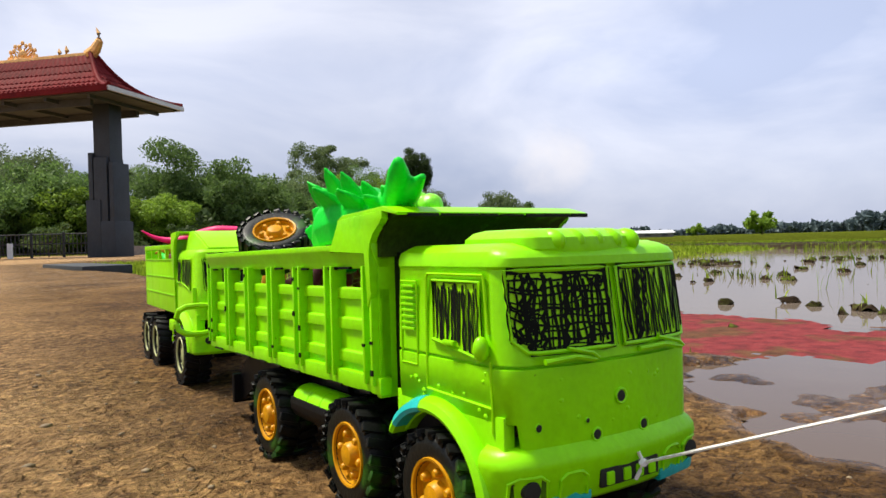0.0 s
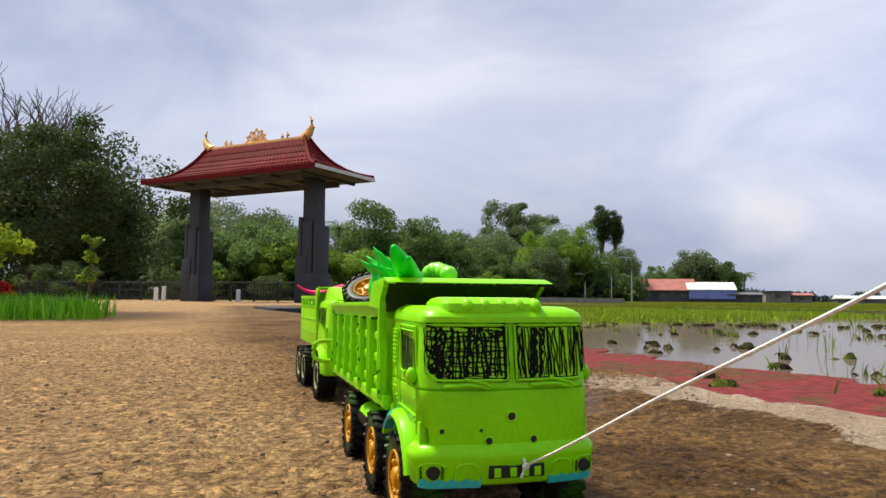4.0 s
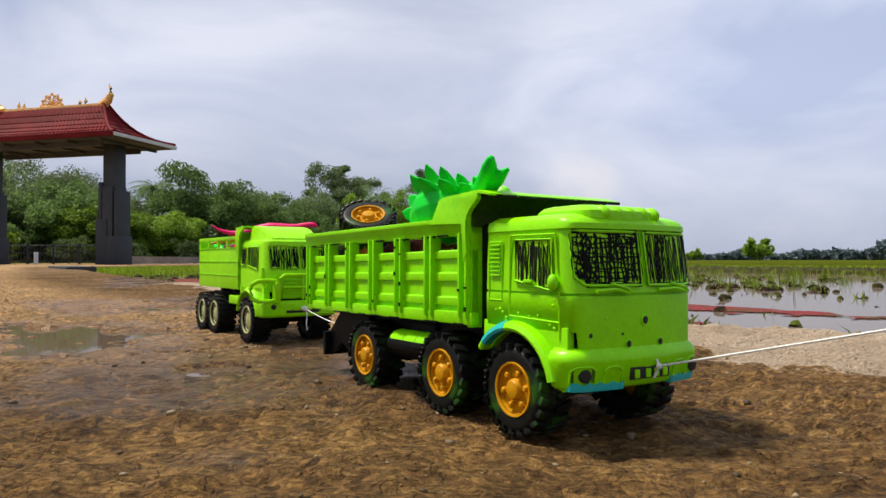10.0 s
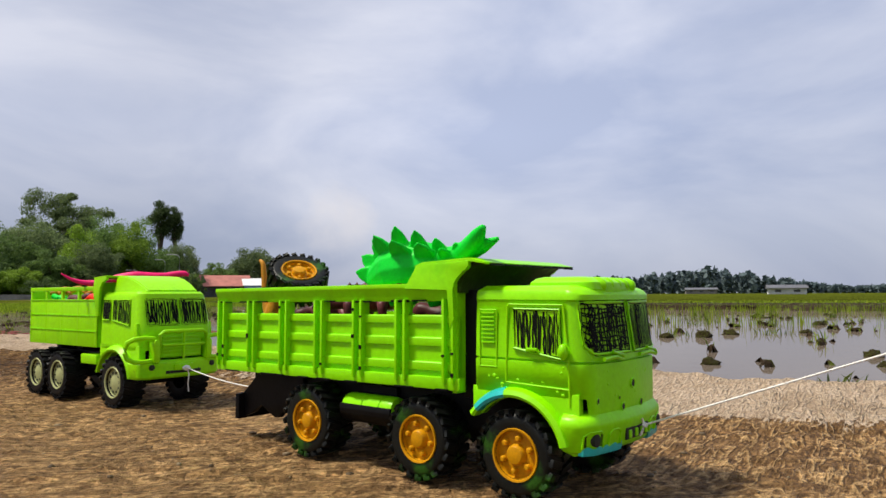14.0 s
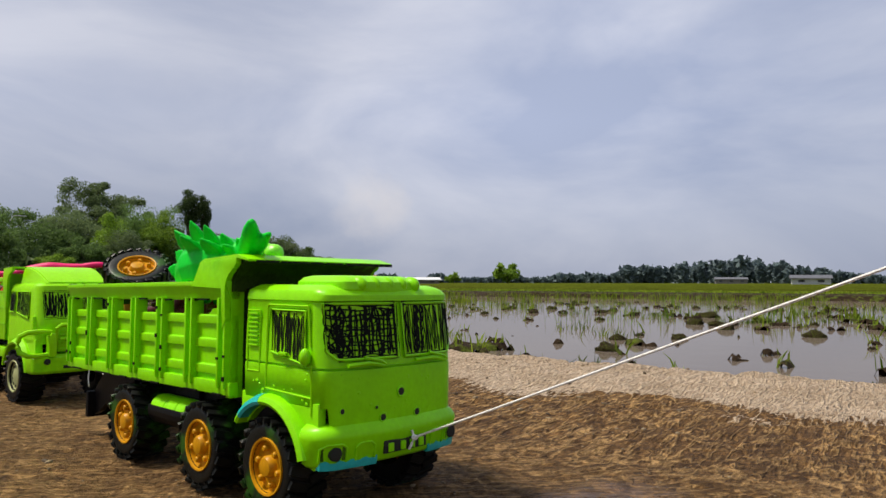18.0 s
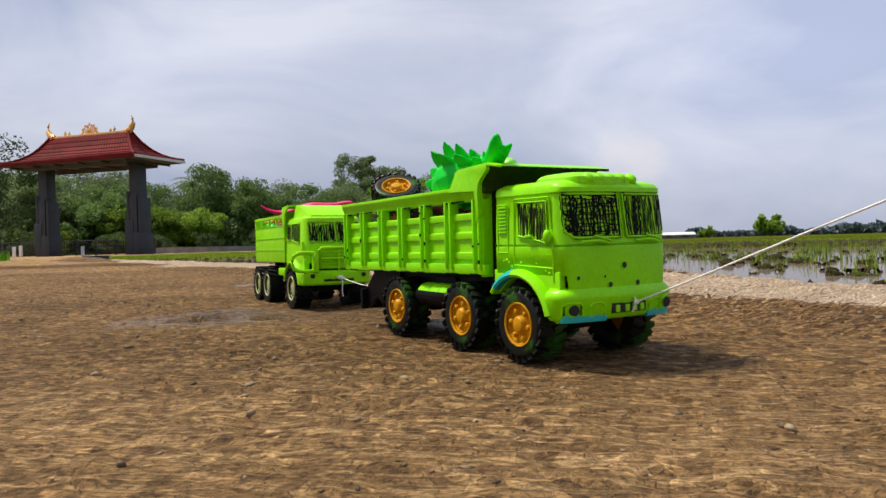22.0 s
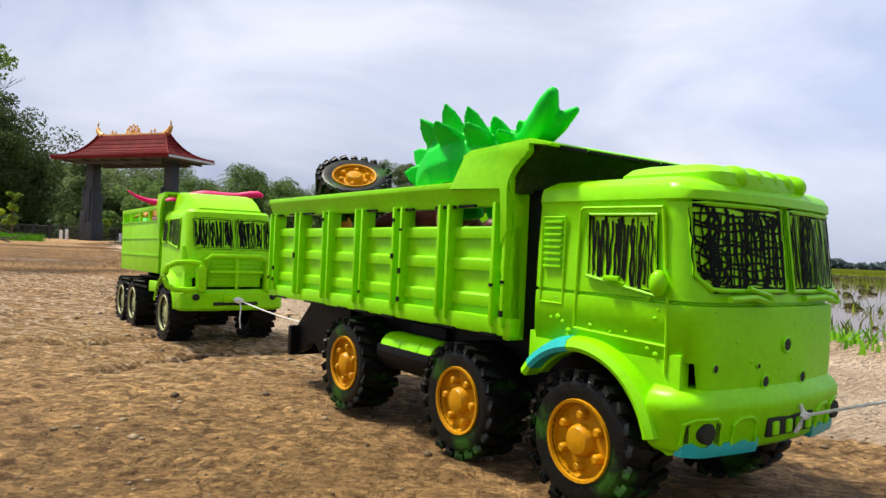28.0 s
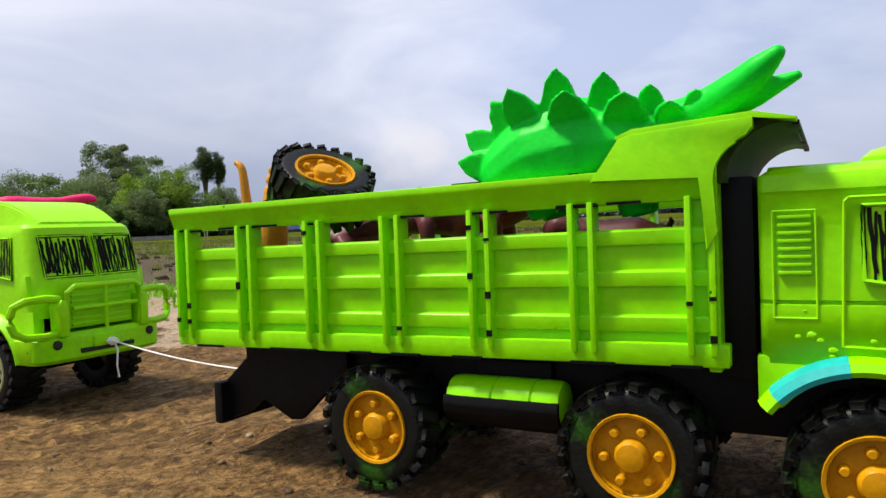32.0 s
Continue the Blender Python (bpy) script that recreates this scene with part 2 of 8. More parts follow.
lk(w_sep.outputs["Z"], w_hr.inputs["Value"])
lk(w_mix.outputs[2], w_hs.inputs[0])
lk(w_hr.outputs[0], w_hs.inputs["Scale"])
lk(w_co.outputs["Generated"], w_ad.inputs[0])
lk(w_ad.outputs["Value"], w_ar.inputs["Value"])
lk(w_hs.outputs[0], w_as.inputs[0])
lk(w_ar.outputs[0], w_as.inputs["Scale"])
lk(w_as.outputs[0], w_cm.inputs[6])
lk(w_cr.outputs[0], w_cm.inputs[0])
lk(w_cm.outputs[2], w_bg.inputs["Color"])
lk(w_bg.outputs[0], w_out.inputs["Surface"])
w_bg.inputs["Strength"].default_value = 0.1
sun_data = bpy.data.lights.new("sun", "SUN")
sun_data.energy, sun_data.angle, sun_data.color = 5.4, radians(9), (1.0, 0.935, 0.79)
sun = new("sun", sun_data)
sun.matrix_world = look(SUN_FROM * 50, (0, 0, 0))
scene.view_settings.exposure = 0.0


# ---------------------------------------------------------------- materials
def mat(name, color, rough=0.5, metal=0.0, var=0.12, scale=30.0, bump=0.1, dist=0.001, fine=8.0, alt=None, patch=0.0, patch_scale=4.0, coord="Object", spec=0.5, rnd=0.0, chips=None):
    """Principled surface with grain at two scales; alt is a second colour that shows in patches; rnd varies the piece."""
    m = bpy.data.materials.new(name)
    m.use_nodes = True
    nt = m.node_tree
    bs = nt.nodes["Principled BSDF"]
    bs.inputs["Roughness"].default_value, bs.inputs["Metallic"].default_value = rough, metal
    bs.inputs["Specular IOR Level"].default_value = spec
    co = nt.nodes.new("ShaderNodeTexCoord")
    n1 = nt.nodes.new("ShaderNodeTexNoise")
    n1.inputs["Scale"].default_value, n1.inputs["Detail"].default_value = scale, 4.0
    n2 = nt.nodes.new("ShaderNodeTexNoise")
    n2.inputs["Scale"].default_value, n2.inputs["Detail"].default_value = scale * fine, 3.0
    nt.links.new(co.outputs[coord], n1.inputs["Vector"])
    nt.links.new(co.outputs[coord], n2.inputs["Vector"])
    r1 = nt.nodes.new("ShaderNodeMapRange")
    r1.inputs["From Min"].default_value, r1.inputs["From Max"].default_value = 0.3, 0.7
    r1.inputs["To Min"].default_value, r1.inputs["To Max"].default_value = 1 - var, 1 + var
    nt.links.new(n1.outputs["Fac"], r1.inputs["Value"])
    r2 = nt.nodes.new("ShaderNodeMapRange")
    r2.inputs["From Min"].default_value, r2.inputs["From Max"].default_value = 0.3, 0.7
    r2.inputs["To Min"].default_value, r2.inputs["To Max"].default_value = 1 - var * 0.7, 1 + var * 0.7
    nt.links.new(n2.outputs["Fac"], r2.inputs["Value"])
    mu = nt.nodes.new("ShaderNodeMath")
    mu.operation = "MULTIPLY"
    nt.links.new(r1.outputs[0], mu.inputs[0])
    nt.links.new(r2.outputs[0], mu.inputs[1])
    val = mu.outputs[0]
    if rnd:
        oi = nt.nodes.new("ShaderNodeObjectInfo")
        r3 = nt.nodes.new("ShaderNodeMapRange")
        r3.inputs["To Min"].default_value, r3.inputs["To Max"].default_value = 1 - rnd, 1 + rnd
        nt.links.new(oi.outputs["Random"], r3.inputs["Value"])
        m3 = nt.nodes.new("ShaderNodeMath")
        m3.operation = "MULTIPLY"
        nt.links.new(val, m3.inputs[0])
        nt.links.new(r3.outputs[0], m3.inputs[1])
        val = m3.outputs[0]
    base = nt.nodes.new("ShaderNodeMix")
    base.data_type = "RGBA"
    base.inputs[0].default_value = 0.0
    base.inputs[6].default_value = (*color, 1)
    base.inputs[7].default_value = (*(alt or color), 1)
    if alt:
        n3 = nt.nodes.new("ShaderNodeTexNoise")
        n3.inputs["Scale"].default_value, n3.inputs["Detail"].default_value, n3.inputs["Roughness"].default_value = patch_scale, 5.0, 0.6
        nt.links.new(co.outputs[coord], n3.inputs["Vector"])
        rp = nt.nodes.new("ShaderNodeValToRGB")
        rp.color_ramp.elements[0].position, rp.color_ramp.elements[1].position = 1 - patch - 0.04, 1 - patch + 0.04
        nt.links.new(n3.outputs["Fac"], rp.inputs[0])
        nt.links.new(rp.outputs[0], base.inputs[0])
    hs = nt.nodes.new("ShaderNodeHueSaturation")
    nt.links.new(base.outputs[2], hs.inputs["Color"])
    nt.links.new(val, hs.inputs["Value"])
    last = hs.outputs[0]
    if chips:
        n4 = nt.nodes.new("ShaderNodeTexNoise")
        n4.inputs["Scale"].default_value, n4.inputs["Detail"].default_value = 95.0, 2.5
        nt.links.new(co.outputs[coord], n4.inputs["Vector"])
        rc = nt.nodes.new("ShaderNodeValToRGB")
        rc.color_ramp.elements[0].position, rc.color_ramp.elements[1].position = 0.745, 0.76
        nt.links.new(n4.outputs["Fac"], rc.inputs[0])
        mc = nt.nodes.new("ShaderNodeMix")
        mc.data_type = "RGBA"
        mc.inputs[7].default_value = (*chips, 1)
        nt.links.new(rc.outputs[0], mc.inputs[0])
        nt.links.new(last, mc.inputs[6])
        last = mc.outputs[2]
    nt.links.new(last, bs.inputs["Base Color"])
    if bump:
        bp = nt.nodes.new("ShaderNodeBump")
        bp.inputs["Strength"].default_value, bp.inputs["Distance"].default_value = bump, dist
        ad = nt.nodes.new("ShaderNodeMath")
        nt.links.new(n1.outputs["Fac"], ad.inputs[0])
        nt.links.new(n2.outputs["Fac"], ad.inputs[1])
        nt.links.new(ad.outputs[0], bp.inputs["Height"])
        nt.links.new(bp.outputs[0], bs.inputs["Normal"])
    return m


LIME = mat("lime_paint", (0.245, 0.715, 0.0003), 0.33, spec=0.20, var=0.06, scale=25, bump=0.30, dist=0.0007, chips=(0.012, 0.05, 0.004), alt=(0.175, 0.625, 0.001), patch=0.36, patch_scale=9)
LIME_B = mat("lime_paint_deep", (0.285, 0.71, 0.0003), 0.36, spec=0.18, var=0.06, scale=25, bump=0.30, dist=0.0007, chips=(0.012, 0.05, 0.004), alt=(0.21, 0.64, 0.001), patch=0.40, patch_scale=11)
CYAN = mat("cyan_plastic", (0.01, 0.42, 0.40), 0.35, var=0.1)
BLACK = mat("black_plastic", (0.0035, 0.0035, 0.004), 0.5, spec=0.14, var=0.3, scale=40, bump=0.2, alt=(0.009, 0.016, 0.005), patch=0.4)
# near-black for solid caps: the darkness inside holes is put into the colour
HOLE_SHADE = mat("hole_shade", (0.006, 0.008, 0.004), 0.7)
INK = mat("marker_ink", (0.005, 0.007, 0.004), 0.7, spec=0.08, var=0.3)
RUBBER = mat("tyre_rubber", (0.005, 0.006, 0.005), 0.45, spec=0.22, var=0.35, scale=60, bump=0.3, alt=(0.016, 0.062, 0.004), patch=0.44, patch_scale=26)
RUBBER_B = mat("tyre_rubber_black", (0.0045, 0.0045, 0.005), 0.5, spec=0.22, var=0.35, scale=60, bump=0.3)
RIM = mat("yellow_rim", (0.54, 0.245, 0.002), 0.40, spec=0.2, var=0.12, scale=50, bump=0.1, dist=0.0005)
RIM_B = mat("cream_rim", (0.36, 0.38, 0.17), 0.5, spec=0.25, var=0.1, scale=50, bump=0.1, dist=0.0005)
DINO = mat("green_rubber", (0.002, 0.57, 0.028), 0.45, spec=0.16, var=0.08, scale=40, bump=0.2, dist=0.0010, alt=(0.0, 0.36, 0.04), patch=0.34, patch_scale=14)
DINO_TIP = mat("lime_rubber", (0.22, 0.72, 0.02), 0.4, var=0.12, scale=60)
PINK = mat("pink_rubber", (0.80, 0.012, 0.15), 0.45, spec=0.2, var=0.15, scale=50)
ORANGE = mat("orange_rubber", (0.50, 0.22, 0.016), 0.5, spec=0.2, var=0.2, scale=60, alt=(0.25, 0.10, 0.03), patch=0.4, patch_scale=30)
SHADE_PAINT = mat("shade_paint", (0.022, 0.045, 0.003), 0.6, spec=0.15, var=0.3, scale=40, alt=(0.05, 0.14, 0.003), patch=0.4, patch_scale=25)
RED = mat("red_rubber", (0.75, 0.022, 0.008), 0.4, spec=0.2, var=0.2, scale=60, alt=(0.75, 0.16, 0.01), patch=0.4, patch_scale=30)
MAROON = mat("maroon_rubber", (0.10, 0.025, 0.03), 0.45, spec=0.2, var=0.25, scale=60, alt=(0.20, 0.06, 0.07), patch=0.4, patch_scale=25)
STRING = mat("white_string", (0.84, 0.82, 0.77), 0.8, var=0.15, scale=300, bump=0.6, dist=0.001)
ROOF = mat("red_clay_tile", (0.125, 0.009, 0.010), 0.7, spec=0.08, var=0.25, scale=2.0, bump=0.3, dist=0.02, rnd=0.12)
GOLD = mat("gold_paint", (0.85, 0.48, 0.16), 0.35, metal=0.35, var=0.2, scale=6)
PILLAR = mat("charcoal_stone", (0.018, 0.024, 0.032), 0.6, var=0.2, scale=2.5, bump=0.3, dist=0.01)
SOFFIT = mat("grey_soffit", (0.045, 0.046, 0.047), 0.7, var=0.2, scale=1.5)
FASCIA = mat("white_fascia", (0.55, 0.55, 0.56), 0.5, var=0.1, scale=3)
CONCRETE = mat("weathered_concrete", (0.22, 0.20, 0.18), 0.85, var=0.25, scale=1.5, bump=0.3, dist=0.01)
WALL_W = mat("white_wall", (0.62, 0.62, 0.62), 0.7, var=0.12, scale=0.6)
# WALL_D and ROOF_R are paled, with distance haze put into the colour
WALL_D = mat("dark_wall", (0.085, 0.085, 0.095), 0.8, var=0.3, scale=0.6)
ROOF_R = mat("red_roof", (0.36, 0.12, 0.095), 0.7, var=0.2, scale=0.8)
ROOF_G = mat("grey_roof", (0.10, 0.10, 0.11), 0.6, var=0.2, scale=0.8)
TARP = mat("blue_tarpaulin", (0.20, 0.24, 0.62), 0.5, var=0.15, scale=0.8)
BARK = mat("bark", (0.09, 0.065, 0.045), 0.9, var=0.3, scale=5, bump=0.6, dist=0.02)
BARE = mat("bare_branch", (0.12, 0.105, 0.09), 0.9, var=0.2, scale=4)
STEEL = mat("galvanised_pole", (0.42, 0.42, 0.43), 0.5, metal=0.4, var=0.1, scale=2)
FENCE = mat("dark_fence", (0.02, 0.025, 0.03), 0.7, var=0.2, scale=3)
WHITE_POST = mat("white_post_paint", (0.75, 0.75, 0.74), 0.6, var=0.1, scale=5)


def leaf_mat(name, c1, c2, trans=0.25):
    m = bpy.data.materials.new(name)
    m.use_nodes = True
    nt = m.node_tree
    bs = nt.nodes["Principled BSDF"]
    bs.inputs["Roughness"].default_value = 0.6
    bs.inputs["Specular IOR Level"].default_value = 0.22
    ge = nt.nodes.new("ShaderNodeNewGeometry")
    oi = nt.nodes.new("ShaderNodeObjectInfo")
    ad = nt.nodes.new("ShaderNodeMath")
    nt.links.new(ge.outputs["Random Per Island"], ad.inputs[0])
    ad.inputs[1].default_value = 0.0
    rp = nt.nodes.new("ShaderNodeValToRGB")
    rp.color_ramp.elements[0].color, rp.color_ramp.elements[1].color = (*c1, 1), (*c2, 1)
    nt.links.new(ad.outputs[0], rp.inputs[0])
    hs = nt.nodes.new("ShaderNodeHueSaturation")
    mr = nt.nodes.new("ShaderNodeMapRange")
    mr.inputs["To Min"].default_value, mr.inputs["To Max"].default_value = 0.75, 1.25
    nt.links.new(oi.outputs["Random"], mr.inputs["Value"])
    nt.links.new(mr.outputs[0], hs.inputs["Value"])
    nt.links.new(rp.outputs[0], hs.inputs["Color"])
    nt.links.new(hs.outputs[0], bs.inputs["Base Color"])
    tr = nt.nodes.new("ShaderNodeBsdfTranslucent")
    nt.links.new(hs.outputs[0], tr.inputs["Color"])
    mx = nt.nodes.new("ShaderNodeMixShader")
    mx.inputs[0].default_value = trans
    out = nt.nodes["Material Output"]
    nt.links.new(bs.outputs[0], mx.inputs[1])
    nt.links.new(tr.outputs[0], mx.inputs[2])
    nt.links.new(mx.outputs[0], out.inputs["Surface"])
    return m


# LEAF_SHADE, LEAF_DARK and LEAF are lifted and blued: haze mixed into the colour
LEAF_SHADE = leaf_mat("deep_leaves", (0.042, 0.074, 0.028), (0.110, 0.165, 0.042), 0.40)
LEAF_DARK = leaf_mat("dark_leaves", (0.086, 0.130, 0.060), (0.205, 0.265, 0.100), 0.5)
LEAF_YELLOW = leaf_mat("yellow_green_leaves", (0.22, 0.34, 0.015), (0.50, 0.60, 0.04), 0.42)
LEAF_RED = leaf_mat("red_leaves", (0.28, 0.012, 0.015), (0.50, 0.04, 0.03), 0.3)
LEAF = leaf_mat("leaves", (0.075, 0.128, 0.042), (0.175, 0.275, 0.065), 0.42)
LEAF_LIGHT = leaf_mat("light_leaves", (0.11, 0.195, 0.022), (0.28, 0.42, 0.045), 0.42)
GRASS = leaf_mat("grass_blades", (0.10, 0.30, 0.010), (0.25, 0.58, 0.025))
RICE = leaf_mat("rice_blades", (0.10, 0.20, 0.02), (0.25, 0.36, 0.05))
SEDGE = leaf_mat("sedge_blades", (0.12, 0.20, 0.010), (0.36, 0.46, 0.03))
WEED = leaf_mat("weed_leaves", (0.05, 0.09, 0.012), (0.20, 0.25, 0.04))


# ---------------------------------------------------------------- mesh helpers
def part(name, bm, material, parent=None, label="", smooth=30):
    """Links a bmesh as one mesh object under a thing or a part."""
    bmesh.ops.recalc_face_normals(bm, faces=bm.faces)
    me = bpy.data.meshes.new(name)
    bm.to_mesh(me)
    bm.free()
    me.materials.append(material)
    if smooth:
        me.shade_smooth()
        me.set_sharp_from_angle(angle=radians(smooth))
    ob = new(name, me)
    ob.parent = parent
    if label:
        tagged(ob, label)
    return ob


def thing(name, label, category, group="", kind=""):
    return tagged(new(name), label, category, group, kind)


def box(bm, x0, x1, y0, y1, z0, z1, bevel=0.0, m=None):
    r = bmesh.ops.create_cube(bm, size=1.0)
    vs = r["verts"]
    for v in vs:
        v.co = Vector((x0 + (v.co.x + 0.5) * (x1 - x0), y0 + (v.co.y + 0.5) * (y1 - y0), z0 + (v.co.z + 0.5) * (z1 - z0)))
    if m:
        for v in vs:
            v.co = m @ v.co
    if bevel:
        es = list({e for v in vs for e in v.link_edges})
        bmesh.ops.bevel(bm, geom=es, offset=bevel, segments=2, profile=0.6, affect="EDGES")
    return bm


def prism(bm, pts, a, b, axis="y", bevel=0.0):
    """A polygon in the plane across the axis, drawn out from a to b."""
    def at(p, k):
        return Vector((p[0], k, p[1])) if axis == "y" else Vector((k, p[0], p[1])) if axis == "x" else Vector((p[0], p[1], k))
    lo = [bm.verts.new(at(p, a)) for p in pts]
    hi = [bm.verts.new(at(p, b)) for p in pts]
    n = len(pts)
    fs = [bm.faces.new(lo), bm.faces.new(hi[::-1])]
    for i in range(n):
        fs.append(bm.faces.new((lo[i], hi[i], hi[(i + 1) % n], lo[(i + 1) % n])))
    if bevel:
        es = list({e for f in fs for e in f.edges})
        bmesh.ops.bevel(bm, geom=es, offset=bevel, segments=2, profile=0.6, affect="EDGES")
    return bm


def lathe(bm, profile, n=32, axis="y", closed=False, at=(0, 0, 0)):
    """Turns a profile of (radius, height) round the axis."""
    rings = []
    for r, h in profile:
        ring = []
        for i in range(n):
            a = 2 * math.pi * i / n
            c, s = r * math.cos(a), r * math.sin(a)
            p = (c, h, s) if axis == "y" else (h, c, s) if axis == "x" else (c, s, h)
            ring.append(bm.verts.new(Vector(p) + Vector(at)))
        rings.append(ring)
    k = len(rings)
    for j in range(k if closed else k - 1):
        a, b = rings[j], rings[(j + 1) % k]
        for i in range(n):
            bm.faces.new((a[i], a[(i + 1) % n], b[(i + 1) % n], b[i]))
    if not closed:
        for ring in (rings[0], rings[-1]):
            bm.faces.new(ring)
    return bm


def tube(bm, pts, radii, n=8, caps=True):
    """A round bar along points; radii is one number or one for each point."""
    pts = [Vector(p) for p in pts]
    if not hasattr(radii, "__len__"):
        radii = [radii] * len(pts)
    rings = []
    up = Vector((0, 0, 1))
    for i, p in enumerate(pts):
        d = (pts[min(i + 1, len(pts) - 1)] - pts[max(i - 1, 0)]).normalized()
        side = d.cross(up)
        if side.length < 0.1:
            side = d.cross(Vector((1, 0, 0)))
        side.normalize()
        u2 = side.cross(d)
        rings.append([bm.verts.new(p + radii[i] * (side * math.cos(2 * math.pi * k / n) + u2 * math.sin(2 * math.pi * k / n))) for k in range(n)])
    for a, b in zip(rings, rings[1:]):
        for k in range(n):
            bm.faces.new((a[k], a[(k + 1) % n], b[(k + 1) % n], b[k]))
    if caps:
        bm.faces.new(rings[0])
        bm.faces.new(rings[-1])
    return bm


def rings_skin(bm, rings, caps=True):
    vr = [[bm.verts.new(p) for p in r] for r in rings]
    n = len(vr[0])
    for a, b in zip(vr, vr[1:]):
        for k in range(n):
            bm.faces.new((a[k], a[(k + 1) % n], b[(k + 1) % n], b[k]))
    if caps:
        bm.faces.new(vr[0])
        bm.faces.new(vr[-1])
    return bm


def round_ring(xr, xf, hw, rc, z, bulge=0.0, n=6, rear=None):
    """A rounded rectangle at the height z, from xr to xf and hw to each side; the front bulges."""
    rr = rc if rear is None else rear
    out = []
    for cx, cy, r, a0 in ((xf - rc, -hw + rc, rc, -90), (xf - rc, hw - rc, rc, 0), (xr + rr, hw - rr, rr, 90), (xr + rr, -hw + rr, rr, 180)):
        if a0 == 0:
            for k in range(1, 6):
                y = -hw + rc + (2 * hw - 2 * rc) * k / 6
                out.append(Vector((xf + bulge * (1 - (y / (hw - rc)) ** 2), y, z)))
        for k in range(n + 1):
            a = radians(a0 + 90 * k / n)
            out.append(Vector((cx + r * math.cos(a), cy + r * math.sin(a), z)))
    return out


def blob(bm, at, size, seg=16, rough=0.0, seed=0, m=None):
    r = bmesh.ops.create_uvsphere(bm, u_segments=seg, v_segments=seg // 2 + 2, radius=1.0)
    for v in r["verts"]:
        p = v.co.copy()
        k = 1 + rough * noise.noise(p * 1.7 + Vector((seed, seed * 2.3, 0)))
        p = Vector((p.x * size[0], p.y * size[1], p.z * size[2])) * k
        v.co = (m @ p if m else p) + Vector(at)
    return bm


# ---------------------------------------------------------------- toy trucks
def wheel(parent, at, radius, width, rubber, rim_mat, style, side):
    """A tyre with tread blocks and its rim; side is -1 for the truck's right, 1 for its left. The outer face lies at at.y."""
    bm = bmesh.new()
    w, r = width, radius
    prof = [(r * 0.52, w * 0.42), (r * 0.57, w * 0.47), (r * 0.60, w * 0.495), (r * 0.66, w * 0.500), (r * 0.685, w * 0.485), (r * 0.78, w * 0.490), (r * 0.87, w * 0.45), (r * 0.92, w * 0.36), (r * 0.93, 0),
            (r * 0.92, -w * 0.36), (r * 0.87, -w * 0.45), (r * 0.78, -w * 0.50), (r * 0.52, -w * 0.42)]
    lathe(bm, prof, 36, "y", closed=True)
    nb = 21
    for i in range(nb):
        for s in (-1, 1):
            a = 2 * math.pi * (i + (0.25 if s > 0 else -0.25)) / nb
            rot = Matrix.Rotation(a, 4, "Y") @ Matrix.Translation((r * 0.955, s * w * 0.27, 0)) @ Matrix.Rotation(radians(18 * s), 4, "X")
            box(bm, -r * 0.06, r * 0.032, -w * 0.25, w * 0.25, -r * 0.082, r * 0.082, r * 0.014, rot)
            rot2 = Matrix.Rotation(a, 4, "Y") @ Matrix.Translation((r * 0.905, s * w * 0.44, 0))
            box(bm, -r * 0.06, r * 0.030, -w * 0.040, w * 0.030, -r * 0.062, r * 0.062, r * 0.012, rot2)
    ty = part("wheel", bm, rubber, parent, "ribbed black rubber tyre", 40)
    ty.location = (at[0], at[1] - side * w * 0.5, at[2])
    o = side * w * 0.5
    bm = bmesh.new()
    d = side * 0.001
    if style == "hub":
        prof = [(r * 0.56, o * 0.4), (r * 0.585, o * 0.90), (r * 0.575, o * 0.97), (r * 0.535, o * 0.95), (r * 0.50, o * 0.60), (r * 0.24, o * 0.64), (r * 0.215, o * 0.90), (r * 0.18, o * 1.00), (r * 0.09, o * 1.04), (r * 0.03, o * 1.05)]
        lathe(bm, prof, 32, "y")
        for i in range(6):
            a = 2 * math.pi * i / 6 + 0.4
            c = Vector((r * 0.365 * math.cos(a), 0, r * 0.365 * math.sin(a)))
            lathe(bm, [(r * 0.075, o * 0.60), (r * 0.070, o * 0.84), (r * 0.045, o * 0.92)], 10, "y", at=c)
    else:
        prof = [(r * 0.57, o * 0.4), (r * 0.615, o * 0.90), (r * 0.60, o * 0.97), (r * 0.555, o * 0.95), (r * 0.51, o * 0.62), (r * 0.30, o * 0.72), (r * 0.16, o * 0.80), (r * 0.05, o * 0.82)]
        lathe(bm, prof, 32, "y")
    part("rim", bm, rim_mat, ty, "bright yellow plastic rim with six studs" if style == "hub" else "cream plastic rim with slots", 35)
    if style != "hub":
        for i in range(10):
            a = 2 * math.pi * i / 10
            bm = bmesh.new()
            c = Vector((r * 0.37 * math.cos(a), 0, r * 0.37 * math.sin(a)))
            lathe(bm, [(r * 0.052, o * 0.66), (r * 0.052, o * 0.735), (r * 0.045, o * 0.74)], 8, "y", at=c)
            part("rim_slot", bm, HOLE_SHADE, ty)
    return ty


